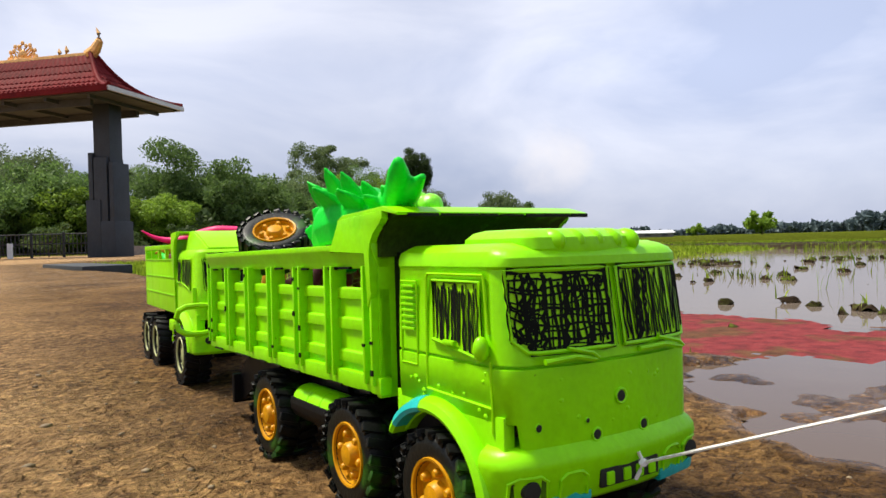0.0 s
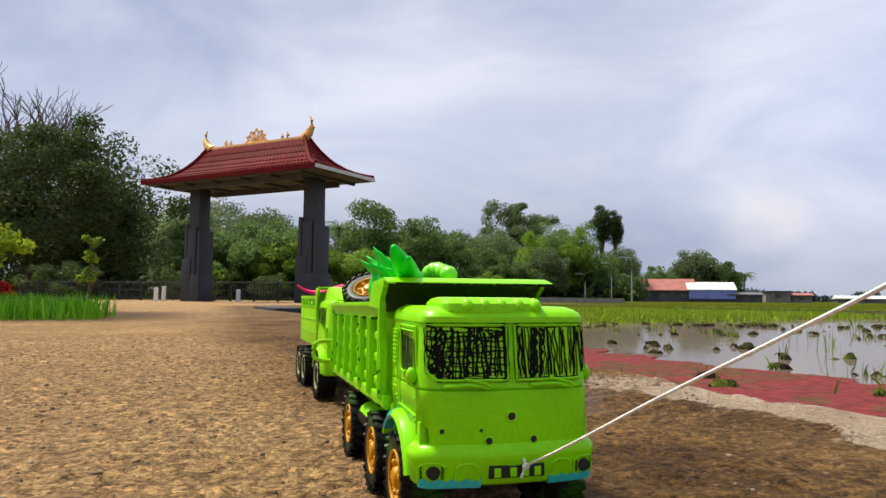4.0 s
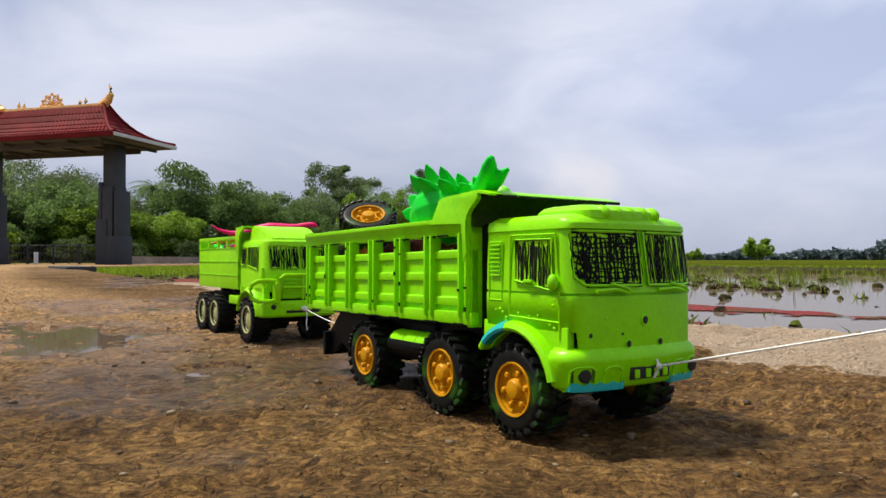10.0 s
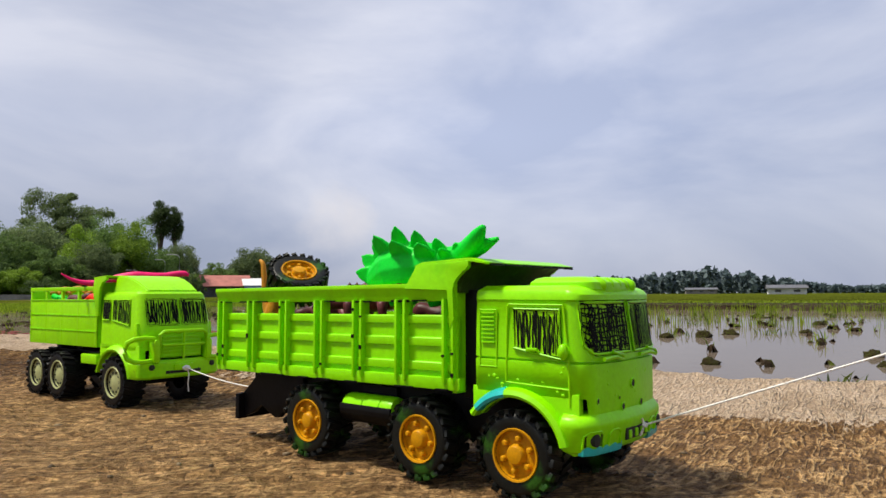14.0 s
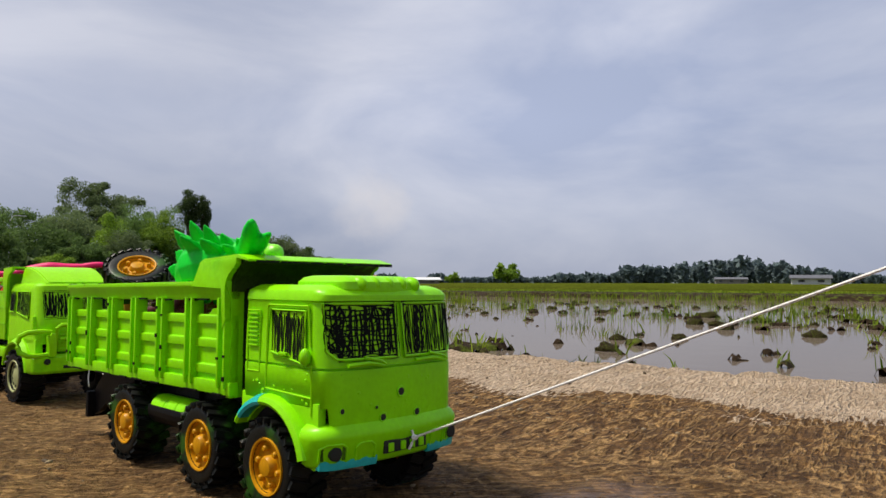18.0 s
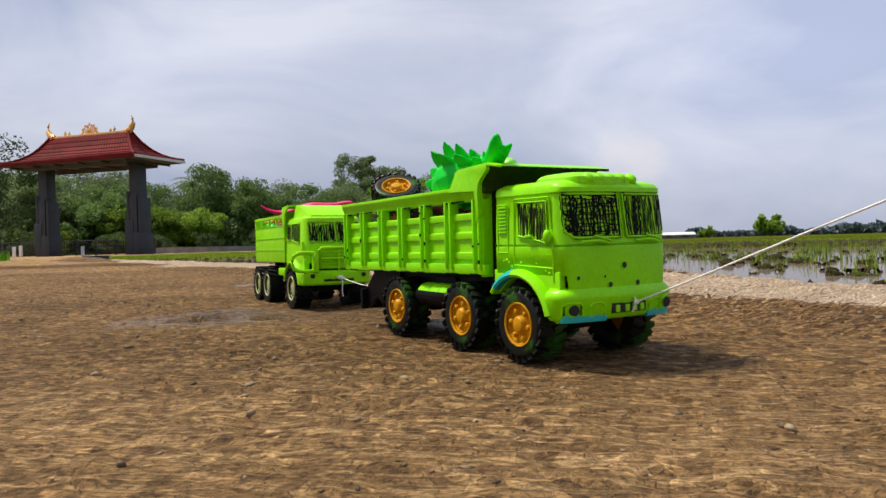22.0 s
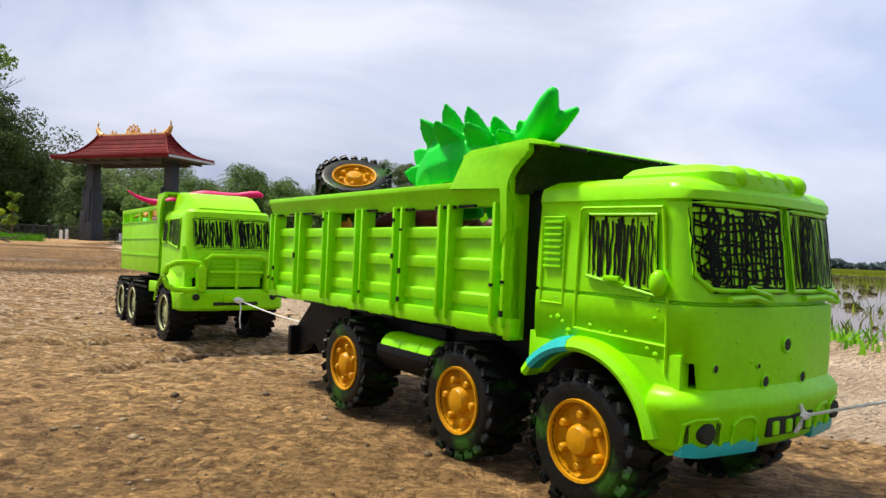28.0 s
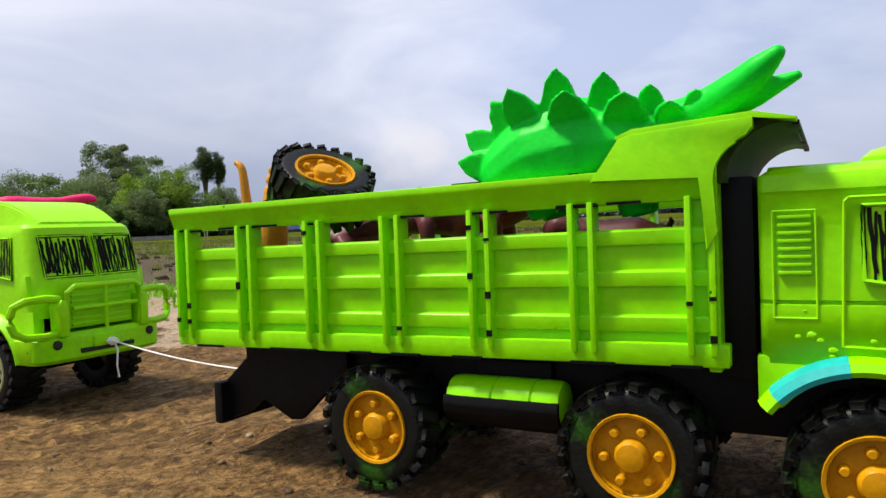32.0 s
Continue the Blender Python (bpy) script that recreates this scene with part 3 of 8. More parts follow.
def scribble(parent, corners, seed, style, thick=0.0009, surf=None):
    """Marker strokes on a window pane; corners: bottom left, bottom right, top right, top left as seen from outside."""
    thick *= 1.8
    rng = random.Random(seed)
    bl, br, tr_, tl = (Vector(c) for c in corners)
    nrm = (br - bl).cross(tl - bl).normalized()

    def at(u, v):
        if surf:
            return surf(u, v)
        return bl.lerp(br, u).lerp(tl.lerp(tr_, u), v)
    bm = bmesh.new()

    def stroke(uv, w, lift):
        ps = [at(min(max(u, 0.0), 1.0), min(max(v, 0.0), 1.0)) + nrm * lift for u, v in uv]
        prev = None
        for i, p in enumerate(ps):
            d = (ps[min(i + 1, len(ps) - 1)] - ps[max(i - 1, 0)])
            d = d.normalized() if d.length > 1e-7 else Vector((0, 0, 1))
            s = nrm.cross(d) * w * 0.5
            cur = (bm.verts.new(p - s), bm.verts.new(p + s))
            if prev:
                bm.faces.new((prev[0], prev[1], cur[1], cur[0]))
            prev = cur
    k = 0
    for edge in ([(0, 0), (1, 0)], [(1, 0), (1, 1)], [(1, 1), (0, 1)], [(0, 1), (0, 0)]):
        (u0, v0), (u1, v1) = edge
        stroke([(u0 + (u1 - u0) * i / 8 + rng.uniform(-0.012, 0.012), v0 + (v1 - v0) * i / 8 + rng.uniform(-0.02, 0.02)) for i in range(9)], thick * (2.4 if style in ("grid", "bars") else 1.5), 0.00035 + k * 2e-6)
        k += 1
    n = {"side": 26, "grid": 26, "bars": 30, "loose": 20}[style]
    u = 0.02
    for i in range(n):
        u = (i + 0.5) / n + rng.uniform(-0.02, 0.02)
        lean, wig, v0, v1 = rng.uniform(-0.05, 0.05), rng.uniform(0, 0.015), rng.uniform(0, 0.12), rng.uniform(0.84, 1)
        ph = rng.uniform(0, 6)
        stroke([(u + lean * (j / 9 - 0.5) + wig * math.sin(ph + j * 1.3), v0 + (v1 - v0) * j / 9) for j in range(10)], thick * rng.uniform(0.6, 1.5), 0.00036 + k * 2e-6)
        k += 1
    if style == "grid":
        for i in range(11):
            v = (i + 0.5) / 11 + rng.uniform(-0.03, 0.03)
            lean, ph = rng.uniform(-0.06, 0.06), rng.uniform(0, 6)
            stroke([(j / 12, v + lean * (j / 12 - 0.5) + 0.02 * math.sin(ph + j)) for j in range(13)], thick * rng.uniform(0.6, 1.2), 0.00036 + k * 2e-6)
            k += 1
        for i in range(10):
            cu, cv, r = rng.uniform(0.05, 0.95), rng.uniform(0.05, 0.95), rng.uniform(0.03, 0.10)
            stroke([(cu + r * math.cos(j * 0.7), cv + r * 1.4 * math.sin(j * 0.7)) for j in range(10)], thick * 0.8, 0.00036 + k * 2e-6)
            k += 1
    if style in ("grid", "bars"):
        for i in range(5):
            cu = rng.uniform(0.02, 0.5)
            stroke([(cu + (0.02 if j % 2 else -0.02) + j * 0.006, 0.05 + 0.9 * j / 10) for j in range(11)], thick * 1.8, 0.00036 + k * 2e-6)
            k += 1
    return tagged(part("marker_scribble", bm, INK, parent, "black marker pen strokes", 0), kind="stuff")


def arc(cx, cz, r, a0, a1, n):
    return [(cx + r * math.cos(radians(a0 + (a1 - a0) * i / n)), cz + r * math.sin(radians(a0 + (a1 - a0) * i / n))) for i in range(n + 1)]


WR, AX = 0.0390, 0.0452  # tyre radius and height of the axles
BRACKET = [(-0.390, 0.090), (-0.384, 0.084), (-0.416, 0.058), (-0.416, 0.029), (-0.394, 0.037), (-0.378, 0.049), (-0.353, 0.035), (-0.344, 0.036), (-0.319, 0.059), (-0.302, 0.070), (-0.302, 0.090)]


def first_truck():
    T = thing("toy_dump_truck", "lime green plastic toy dump truck with yellow rims, loaded with toys", "toy truck", "toy trucks on a string")
    # chassis
    for s in (-1, 1):
        bm = bmesh.new()
        box(bm, -0.40, 0.055, s * 0.036 - 0.010, s * 0.036 + 0.010, 0.054, 0.0895, 0.002)
        part("chassis_rail", bm, BLACK, T, "black plastic chassis rail")
    for x in (-0.388, -0.30, -0.20, -0.13, -0.05, 0.04):
        bm = bmesh.new()
        box(bm, x - 0.011, x + 0.011, -0.0265, 0.0265, 0.062, 0.086, 0.002)
        part("cross_member", bm, BLACK, T)
    bm = bmesh.new()
    prism(bm, BRACKET, -0.052, -0.046, bevel=0.0008)
    prism(bm, BRACKET, 0.046, 0.052, bevel=0.0008)
    box(bm, -0.420, -0.412, -0.060, 0.060, 0.028, 0.059, 0.002)
    box(bm, -0.39, -0.30, -0.046, 0.046, 0.062, 0.089, 0.002)
    part("tow_bracket", bm, BLACK, T, "black plastic rear bracket with a tow hole")
    for x in (0.003, -0.106, -0.264):
        bm = bmesh.new()
        tube(bm, [(x, -0.06, AX), (x, 0.06, AX)], 0.004)
        box(bm, x - 0.012, x + 0.012, -0.03, 0.03, 0.036, 0.062, 0.003)
        part("axle", bm, BLACK, T)
    wheels = []
    for x in (0.003, -0.106, -0.264):
        for s in (-1, 1):
            wheels.append(wheel(T, (x, s * 0.0795, AX), WR, 0.033, RUBBER, RIM, "hub", s))
    # side tank
    for s in (-1, 1):
        bm = bmesh.new()
        lathe(bm, [(0.008, -0.218), (0.0135, -0.215), (0.0145, -0.21), (0.0145, -0.187), (0.0135, -0.186), (0.0145, -0.185), (0.0145, -0.163), (0.0135, -0.162), (0.0145, -0.161), (0.0145, -0.150), (0.0135, -0.146), (0.008, -0.144)], 20, "x", at=(0, s * 0.060, 0.064))
        part("fuel_tank", bm, LIME, T, "lime green fuel tank with two ribs")
        bm = bmesh.new()
        shell = [(s * 0.060 + 0.0152 * math.cos(radians(a)), 0.0635 + 0.0152 * math.sin(radians(a))) for a in range(-200, 21, 20)]
        prism(bm, shell, -0.2165, -0.1455, "x", 0.0008)
        box(bm, -0.205, -0.157, s * 0.045 - 0.006, s * 0.045 + 0.006, 0.055, 0.086, 0.001)
        part("tank_cradle", bm, BLACK, T, "black lower half of the tank")
    # bed
    x0, x1, zb, zt, hw = -0.434, -0.061, 0.091, 0.187, 0.0725
    bm = bmesh.new()
    box(bm, x0 + 0.004, x1 - 0.002, -hw + 0.004, hw - 0.004, zb, zb + 0.006)
    part("bed_floor", bm, LIME, T)
    bm = bmesh.new()
    box(bm, x0, x0 + 0.005, -hw, hw, zb, zb + 0.066, 0.001)
    part("tailgate", bm, LIME, T)
    for s in (-1, 1):
        bm = bmesh.new()
        box(bm, x0 + 0.005, x1, s * (hw - 0.003) - 0.003, s * (hw - 0.003) + 0.003, zb, 0.1575)
        part("side_panel", bm, LIME, T)
        bm = bmesh.new()
        box(bm, x0, x1 + 0.004, s * hw - 0.0045, s * hw + 0.0045, zb - 0.002, zb + 0.0095, 0.0012)
        part("bottom_rail", bm, LIME, T)
        for z, lo, hi in ((0.1100, 0.0042, 0.0042), (0.1330, 0.0042, 0.0042), (0.1540, 0.0040, 0.0042)):
            bm = bmesh.new()
            yi, yo = s * (hw - 0.0005), s * (hw + 0.0022)
            prism(bm, [(yi, z - lo), (yo, z - lo), (yo, z + hi - 0.0012), (s * (hw + 0.0008), z + hi), (yi, z + hi)], x0 + 0.006, x1, "x", 0.0004)
            part("panel_band", bm, LIME, T)
        bm = bmesh.new()
        prism(bm, [(s * (hw - 0.007), 0.171), (s * (hw + 0.002), 0.171), (s * (hw + 0.003), 0.175), (s * (hw + 0.007), 0.184), (s * (hw + 0.007), 0.188), (s * (hw - 0.007), 0.188)], x0 - 0.003, x1, "x", 0.0009)
        part("top_rail", bm, LIME, T, "flared lime green top rail with chipped paint")
        for i in range(7):
            xc = x0 + 0.009 + (x1 - x0 - 0.017) * i / 6
            bm = bmesh.new()
            wd = 0.0054
            box(bm, xc - wd + 0.001, xc + wd - 0.001, s * (hw - 0.003) - 0.0028, s * (hw - 0.003) + 0.0028, 0.1575, 0.172) if i in (0, 6) else None
            for dx in (-wd, wd):
                box(bm, xc + dx - 0.0015, xc + dx + 0.0015, s * (hw + 0.001) - 0.0062, s * (hw + 0.001) + 0.0062, zb + 0.004, 0.173, 0.0006)
            part("post", bm, LIME, T)
    # chipped paint along the rails and posts, with their dark shade lines painted in
    rng = random.Random(17)
    bm = bmesh.new()
    for s in (-1, 1):
        for i in range(34):
            xc = rng.uniform(x0, x1)
            ln, z = rng.uniform(0.002, 0.012), rng.choice((0.1712, 0.1718, 0.0895, 0.1882))
            box(bm, xc - ln, xc + ln, s * (hw + (0.0035 if z > 0.15 else 0.0046)) - 0.0012, s * (hw + (0.0035 if z > 0.15 else 0.0046)) + 0.0012, z - 0.0009, z + 0.0006)
        for i in range(16):
            j = rng.randrange(7)
            xc = x0 + 0.009 + (x1 - x0 - 0.017) * j / 6 + rng.choice((-0.0054, 0.0054))
            z, h = rng.uniform(0.10, 0.168), rng.uniform(0.0005, 0.002)
            box(bm, xc - 0.0016, xc + 0.0016, s * (hw + 0.0070) - 0.0006, s * (hw + 0.0070) + 0.0004, z - h, z + h)
    tagged(part("chips_and_shade", bm, BLACK, T, "dark chips of worn paint and painted shade lines", 0), kind="stuff")
    # the bed rides a little higher at its front
    for ob in T.children:
        if ob.name.split(".")[0] in ("bed_floor", "side_panel", "bottom_rail", "panel_band", "top_rail", "post", "chips_and_shade"):
            for v in ob.data.vertices:
                v.co.z += 0.0045 * (v.co.x - x0) / (x1 - x0)
    # headboard and canopy
    bm = bmesh.new()
    box(bm, x1 - 0.006, x1, -hw - 0.002, hw + 0.002, zb, 0.2075, 0.001)
    part("headboard", bm, LIME, T)
    for s in (-1, 1):
        bm = bmesh.new()
        pts = [(-0.122, 0.1865), (-0.107, 0.2075), (-0.100, 0.2095), (-0.044, 0.2125), (-0.044, 0.207), (-0.050, 0.2035)] + arc(-0.043, 0.184, 0.020, 105, 180, 6) + [(-0.060, 0.160), (-0.066, 0.150), (-0.068, 0.1865)]
        prism(bm, pts, s * (hw + 0.0055) - 0.0025, s * (hw + 0.0055) + 0.0025, bevel=0.0008)
        part("canopy_cheek", bm, LIME, T)
    bm = bmesh.new()
    prism(bm, [(-0.107, 0.2065), (-0.100, 0.2095), (-0.044, 0.2125), (-0.026, 0.2085), (-0.0255, 0.2105), (-0.044, 0.2150), (-0.100, 0.2120), (-0.109, 0.2085)], -hw - 0.0075, hw + 0.0085, bevel=0.0006)
    part("canopy", bm, LIME, T, "lime green canopy with dark worn edge")
    # near-black green underside: the hood's shade is put into the colour
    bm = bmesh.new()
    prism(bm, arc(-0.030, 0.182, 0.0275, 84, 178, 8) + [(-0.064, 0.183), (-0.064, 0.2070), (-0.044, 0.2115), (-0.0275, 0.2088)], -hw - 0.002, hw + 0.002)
    part("canopy_underside", bm, SHADE_PAINT, T, "underside of the canopy painted dark for its shade")
    # paint worn through along the canopy's lip
    rng = random.Random(19)
    y = -hw
    while y < hw - 0.006:
        w_ = rng.uniform(0.008, 0.03)
        bm = bmesh.new()
        box(bm, -0.0262 - rng.uniform(0.0005, 0.002), -0.0250, y, min(y + w_, hw + 0.008), 0.2080 - rng.uniform(0, 0.0006), 0.2094 + rng.uniform(0, 0.0008), 0.0002)
        part("worn_spot", bm, BLACK, T, "dark worn spot on the canopy's lip")
        y += w_ + rng.uniform(0.0, 0.004)
    # added block that keeps the gap between cab and bed dark
    bm = bmesh.new()
    box(bm, -0.0625, -0.0465, -0.062, 0.062, 0.086, 0.186, 0.001)
    part("gap_shade_block", bm, BLACK, T, "black block added to darken the gap behind the cab")
    # cab
    bm = bmesh.new()
    R = []
    for z, xf, w_, rc, bu in ((0.066, 0.0690, 0.0700, 0.015, 0.0050), (0.090, 0.0700, 0.0712, 0.016, 0.0058), (0.1220, 0.0700, 0.0716, 0.0165, 0.0058), (0.1243, 0.0698, 0.0714, 0.0165, 0.0058), (0.1248, 0.0672, 0.0694, 0.0165, 0.0058),
                              (0.1260, 0.0672, 0.0694, 0.0165, 0.0058), (0.1265, 0.0696, 0.0712, 0.0165, 0.0058), (0.150, 0.0668, 0.0708, 0.0165, 0.0056), (0.1755, 0.0632, 0.0696, 0.0165, 0.0052), (0.1764, 0.0642, 0.0700, 0.0168, 0.0052),
                              (0.1772, 0.0664, 0.0706, 0.0170, 0.0052), (0.1815, 0.0662, 0.0702, 0.0170, 0.0050), (0.1850, 0.0640, 0.0686, 0.0170, 0.0045), (0.1876, 0.0595, 0.0652, 0.0165, 0.0035), (0.1895, 0.0530, 0.0600, 0.0150, 0.0020)):
        xr = -0.044 if z < 0.187 else -0.040
        R.append(round_ring(xr, xf, w_, rc, z, bu, rear=0.004))
    rings_skin(bm, R)
    # wheel arch: the lower flanks move inwards round the front wheel
    cabm = part("cab", bm, LIME, T, "lime green cab with peeling paint", 28)
    cut_sides(cabm)
    for s in (-1, 1):
        bm = bmesh.new()
        pts = [(-0.0455, 0.100), (-0.0455, 0.0775), (-0.0415, 0.0755)] + arc(0.002, AX, 0.0480, 141, 8, 14) + [(0.056, 0.050), (0.061, 0.052), (0.061, 0.100)]
        prism(bm, pts, s * 0.0712, s * 0.064, bevel=0.0007)
        part("wheel_arch", bm, LIME, T)
        bm = bmesh.new()
        fender_band(bm, s, 144, 14, 0.0)
        part("fender", bm, LIME, T, "flared lime green fender")
        bm = bmesh.new()
        fender_band(bm, s, 136, 98, 0.0003)
        part("worn_patch", bm, CYAN, T, "cyan plastic showing through worn paint")
        # door outline, window, handle, vent
        y = s * 0.0718
        bm = bmesh.new()
        for a, b in (((-0.0095, 0.1055), (-0.0080, 0.1710)), ((-0.0080, 0.1710), (-0.0062, 0.1730)), ((-0.0062, 0.1730), (0.0470, 0.1728)), ((0.0525, 0.1033), (0.0518, 0.128)), ((-0.0095, 0.1055), (0.0525, 0.1033)), ((0.0470, 0.1728), (0.0505, 0.1420)), ((0.0525, 0.090), (0.0525, 0.1033))):
            tube(bm, [(a[0], y - s * 0.0003, a[1]), (b[0], y - s * 0.0003, b[1])], 0.0009, 6)
        part("door_outline", bm, LIME_B, T)
        cor = [(-0.0008, y + s * 0.0003, 0.1355), (0.0460, y + s * 0.0003, 0.1280), (0.0435, y - s * 0.0006, 0.1690), (-0.0010, y - s * 0.0006, 0.1693)]
        bm = bmesh.new()
        vs = [bm.verts.new(Vector(c) + Vector((0, s * dy, 0))) for dy in (-0.004, 0.0) for c in cor]
        for f in ((0, 1, 2, 3), (7, 6, 5, 4), (0, 4, 5, 1), (1, 5, 6, 2), (2, 6, 7, 3), (3, 7, 4, 0)):
            bm.faces.new([vs[i] for i in f])
        part("side_window", bm, LIME_B, T, "lime green window pane scribbled black")
        bm = bmesh.new()
        ring = [Vector(c) + Vector((0, s * 0.0004, 0)) for c in cor]
        tube(bm, ring + [ring[0]], 0.0012, 6)
        part("window_frame", bm, LIME, T)
        scribble(T, cor if s < 0 else [cor[1], cor[0], cor[3], cor[2]], 5 + s, "side", 0.0007)
        bm = bmesh.new()
        box(bm, 0.013, 0.024, s * 0.0745 - 0.0015, s * 0.0745 + 0.0015, 0.1335, 0.1365, 0.001, None)
        part("door_handle", bm, LIME, T)
        bm = bmesh.new()
        blob(bm, (0.049, s * 0.0755, 0.1345), (0.0045, 0.0045, 0.0068), 14)
        tube(bm, [(0.049, s * 0.071, 0.132), (0.049, s * 0.0755, 0.133)], 0.0018)
        part("mirror", bm, LIME, T)
        bm = bmesh.new()
        for a, b in (((-0.0375, 0.118), (-0.0375, 0.168)), ((-0.0375, 0.168), (-0.0195, 0.168)), ((-0.0195, 0.168), (-0.0195, 0.118)), ((-0.0195, 0.118), (-0.0375, 0.118))):
            tube(bm, [(a[0], y - s * 0.0003, a[1]), (b[0], y - s * 0.0003, b[1])], 0.0007, 6)
        part("vent_frame", bm, LIME_B, T)
        for i in range(8):
            bm = bmesh.new()
            z = 0.1655 - i * 0.0037
            box(bm, -0.0355, -0.0215, y - 0.0011, y + 0.0011, z - 0.0012, z + 0.0005, 0.0004)
            part("vent_slat", bm, LIME, T)
    # windshield panes
    def ws(u, z):
        k = (z - 0.128) / (0.176 - 0.128)
        a = max(abs(u) - 0.0545, 0.0)
        return 0.0697 - k * 0.0066 + 0.0057 * max(1 - (u / 0.0555) ** 2, 0.0) - (0.0165 - math.sqrt(0.0165 ** 2 - a * a))
    for y0, y1, st, sd in ((-0.0668, -0.0035, "grid", 11), (0.0035, 0.0668, "bars", 12)):
        cor = [(ws(y0, 0.1315) + 0.0009, y0, 0.1315), (ws(y1, 0.1315) + 0.0009, y1, 0.1315), (ws(y1, 0.1735) + 0.0009, y1, 0.1735), (ws(y0, 0.1735) + 0.0009, y0, 0.1735)]

        def surf(u, v, y0=y0, y1=y1):
            out = u if y0 > 0 else 1 - u
            low = 0.0070 * max(0.0, (out - 0.86) / 0.14) ** 2
            yy, zz = y0 + (y1 - y0) * u, 0.1325 + low + (0.0425 - low) * v
            return Vector((ws(yy, zz) + 0.0009, yy, zz))
        bm = bmesh.new()
        rings_skin(bm, [[surf(i / 10, 0) - Vector((0.006, 0, 0)), surf(i / 10, 0), surf(i / 10, 1), surf(i / 10, 1) - Vector((0.006, 0, 0))] for i in range(11)])
        part("windshield", bm, LIME_B, T, "lime green windshield pane covered in black scribbles")
        bm = bmesh.new()
        ring = [surf(i / 10, 0) for i in range(11)] + [surf(i / 10, 1) for i in range(10, -1, -1)]
        tube(bm, ring + [ring[0]], 0.0013, 6)
        part("windshield_frame", bm, LIME, T)
        scribble(T, cor, sd, st, 0.0008, surf)
        bm = bmesh.new()
        yc = (y0 + y1) / 2
        tube(bm, [(ws(yc, 0.130) + 0.003, yc - 0.020, 0.1285), (ws(yc, 0.13) + 0.004, yc, 0.1295), (ws(yc, 0.13) + 0.003, yc + 0.016, 0.1265)], 0.0017, 6)
        tube(bm, [(ws(yc, 0.130) + 0.003, yc - 0.004, 0.134), (ws(yc, 0.13) + 0.0045, yc + 0.012, 0.1305), (ws(yc, 0.13) + 0.003, yc + 0.018, 0.127)], 0.0013, 6)
        part("wiper", bm, LIME, T)
    # roof visor with lumps
    bm = bmesh.new()
    rings_skin(bm, [round_ring(0.000, 0.0640, 0.0415, 0.010, 0.180, 0.004), round_ring(-0.001, 0.0655, 0.0430, 0.010, 0.186, 0.004), round_ring(0.000, 0.0640, 0.0425, 0.010, 0.1920, 0.004), round_ring(0.004, 0.0595, 0.0395, 0.010, 0.1955, 0.003), round_ring(0.010, 0.053, 0.035, 0.009, 0.1970, 0.002)])
    bmesh.ops.translate(bm, verts=bm.verts, vec=(0, -0.0105, 0))
    part("roof_visor", bm, LIME, T, "raised lime green roof visor")
    for i in range(5):
        bm = bmesh.new()
        yy = -0.034 + i * 0.0145
        blob(bm, (0.0595, yy, 0.1895), (0.0098, 0.0062, 0.0072), 14)
        part("visor_lump", bm, LIME, T)
    # bumper
    bm = bmesh.new()
    rings_skin(bm, [round_ring(0.048, 0.0690, 0.0735, 0.018, 0.0525, 0.0050, rear=0.002), round_ring(0.046, 0.0712, 0.0755, 0.019, 0.0550, 0.0055, rear=0.002), round_ring(0.046, 0.0728, 0.0770, 0.020, 0.0690, 0.0058, rear=0.002), round_ring(0.046, 0.0742, 0.0785, 0.021, 0.0735, 0.0060, rear=0.002), round_ring(0.046, 0.0738, 0.0780, 0.021, 0.0775, 0.0060, rear=0.002), round_ring(0.046, 0.0715, 0.0760, 0.019, 0.0808, 0.0060, rear=0.002), round_ring(0.046, 0.0695, 0.0715, 0.017, 0.0840, 0.0058, rear=0.002)])
    part("bumper", bm, LIME, T, "lime green bumper with cyan worn lower edge", 50)

    def bumper_x(y, z):
        """The bumper's face at a place across and up it."""
        k = (z - 0.055) / 0.014
        a = max(abs(y) - 0.0570, 0.0)
        return 0.0712 + 0.0016 * k + 0.0056 * max(1 - (y / 0.057) ** 2, 0.0) - (0.0195 - math.sqrt(0.0195 ** 2 - a * a))
    for y0, y1 in ((-0.072, -0.026), (0.030, 0.072)):
        bm = bmesh.new()
        n_ = 14
        rings = []
        for i in range(n_ + 1):
            y = y0 + (y1 - y0) * i / n_
            top = 0.0575 + 0.0012 * math.sin(i * 1.9)
            rings.append([Vector((bumper_x(y, 0.052) - 0.004, y, 0.0515)), Vector((bumper_x(y, 0.053) + 0.0002, y, 0.0515)), Vector((bumper_x(y, 0.0555) + 0.0008, y, 0.0545)), Vector((bumper_x(y, top) + 0.0006, y, top)), Vector((bumper_x(y, top) - 0.004, y, top))])
        rings_skin(bm, rings)
        part("worn_edge", bm, CYAN, T, "cyan plastic showing through worn paint")
    # raised frames round the lamp sockets and the panels between them
    for y0, y1, arched in ((-0.0725, -0.0535, 0), (0.0535, 0.0725, 0), (-0.0455, -0.0285, 1), (0.0330, 0.0500, 1)):
        bm = bmesh.new()
        ym = (y0 + y1) / 2
        zt = 0.0705 if not arched else 0.0695
        path = [(y0, 0.0570), (y0, zt - 0.003), (y0 + (y1 - y0) * 0.22, zt), (ym, zt + (0.0004 if arched else 0)), (y1 - (y1 - y0) * 0.22, zt), (y1, zt - 0.003), (y1, 0.0570)]
        tube(bm, [(bumper_x(y, z) + 0.0002, y, z) for y, z in path], 0.0011, 6)
        part("bumper_trim", bm, LIME, T)
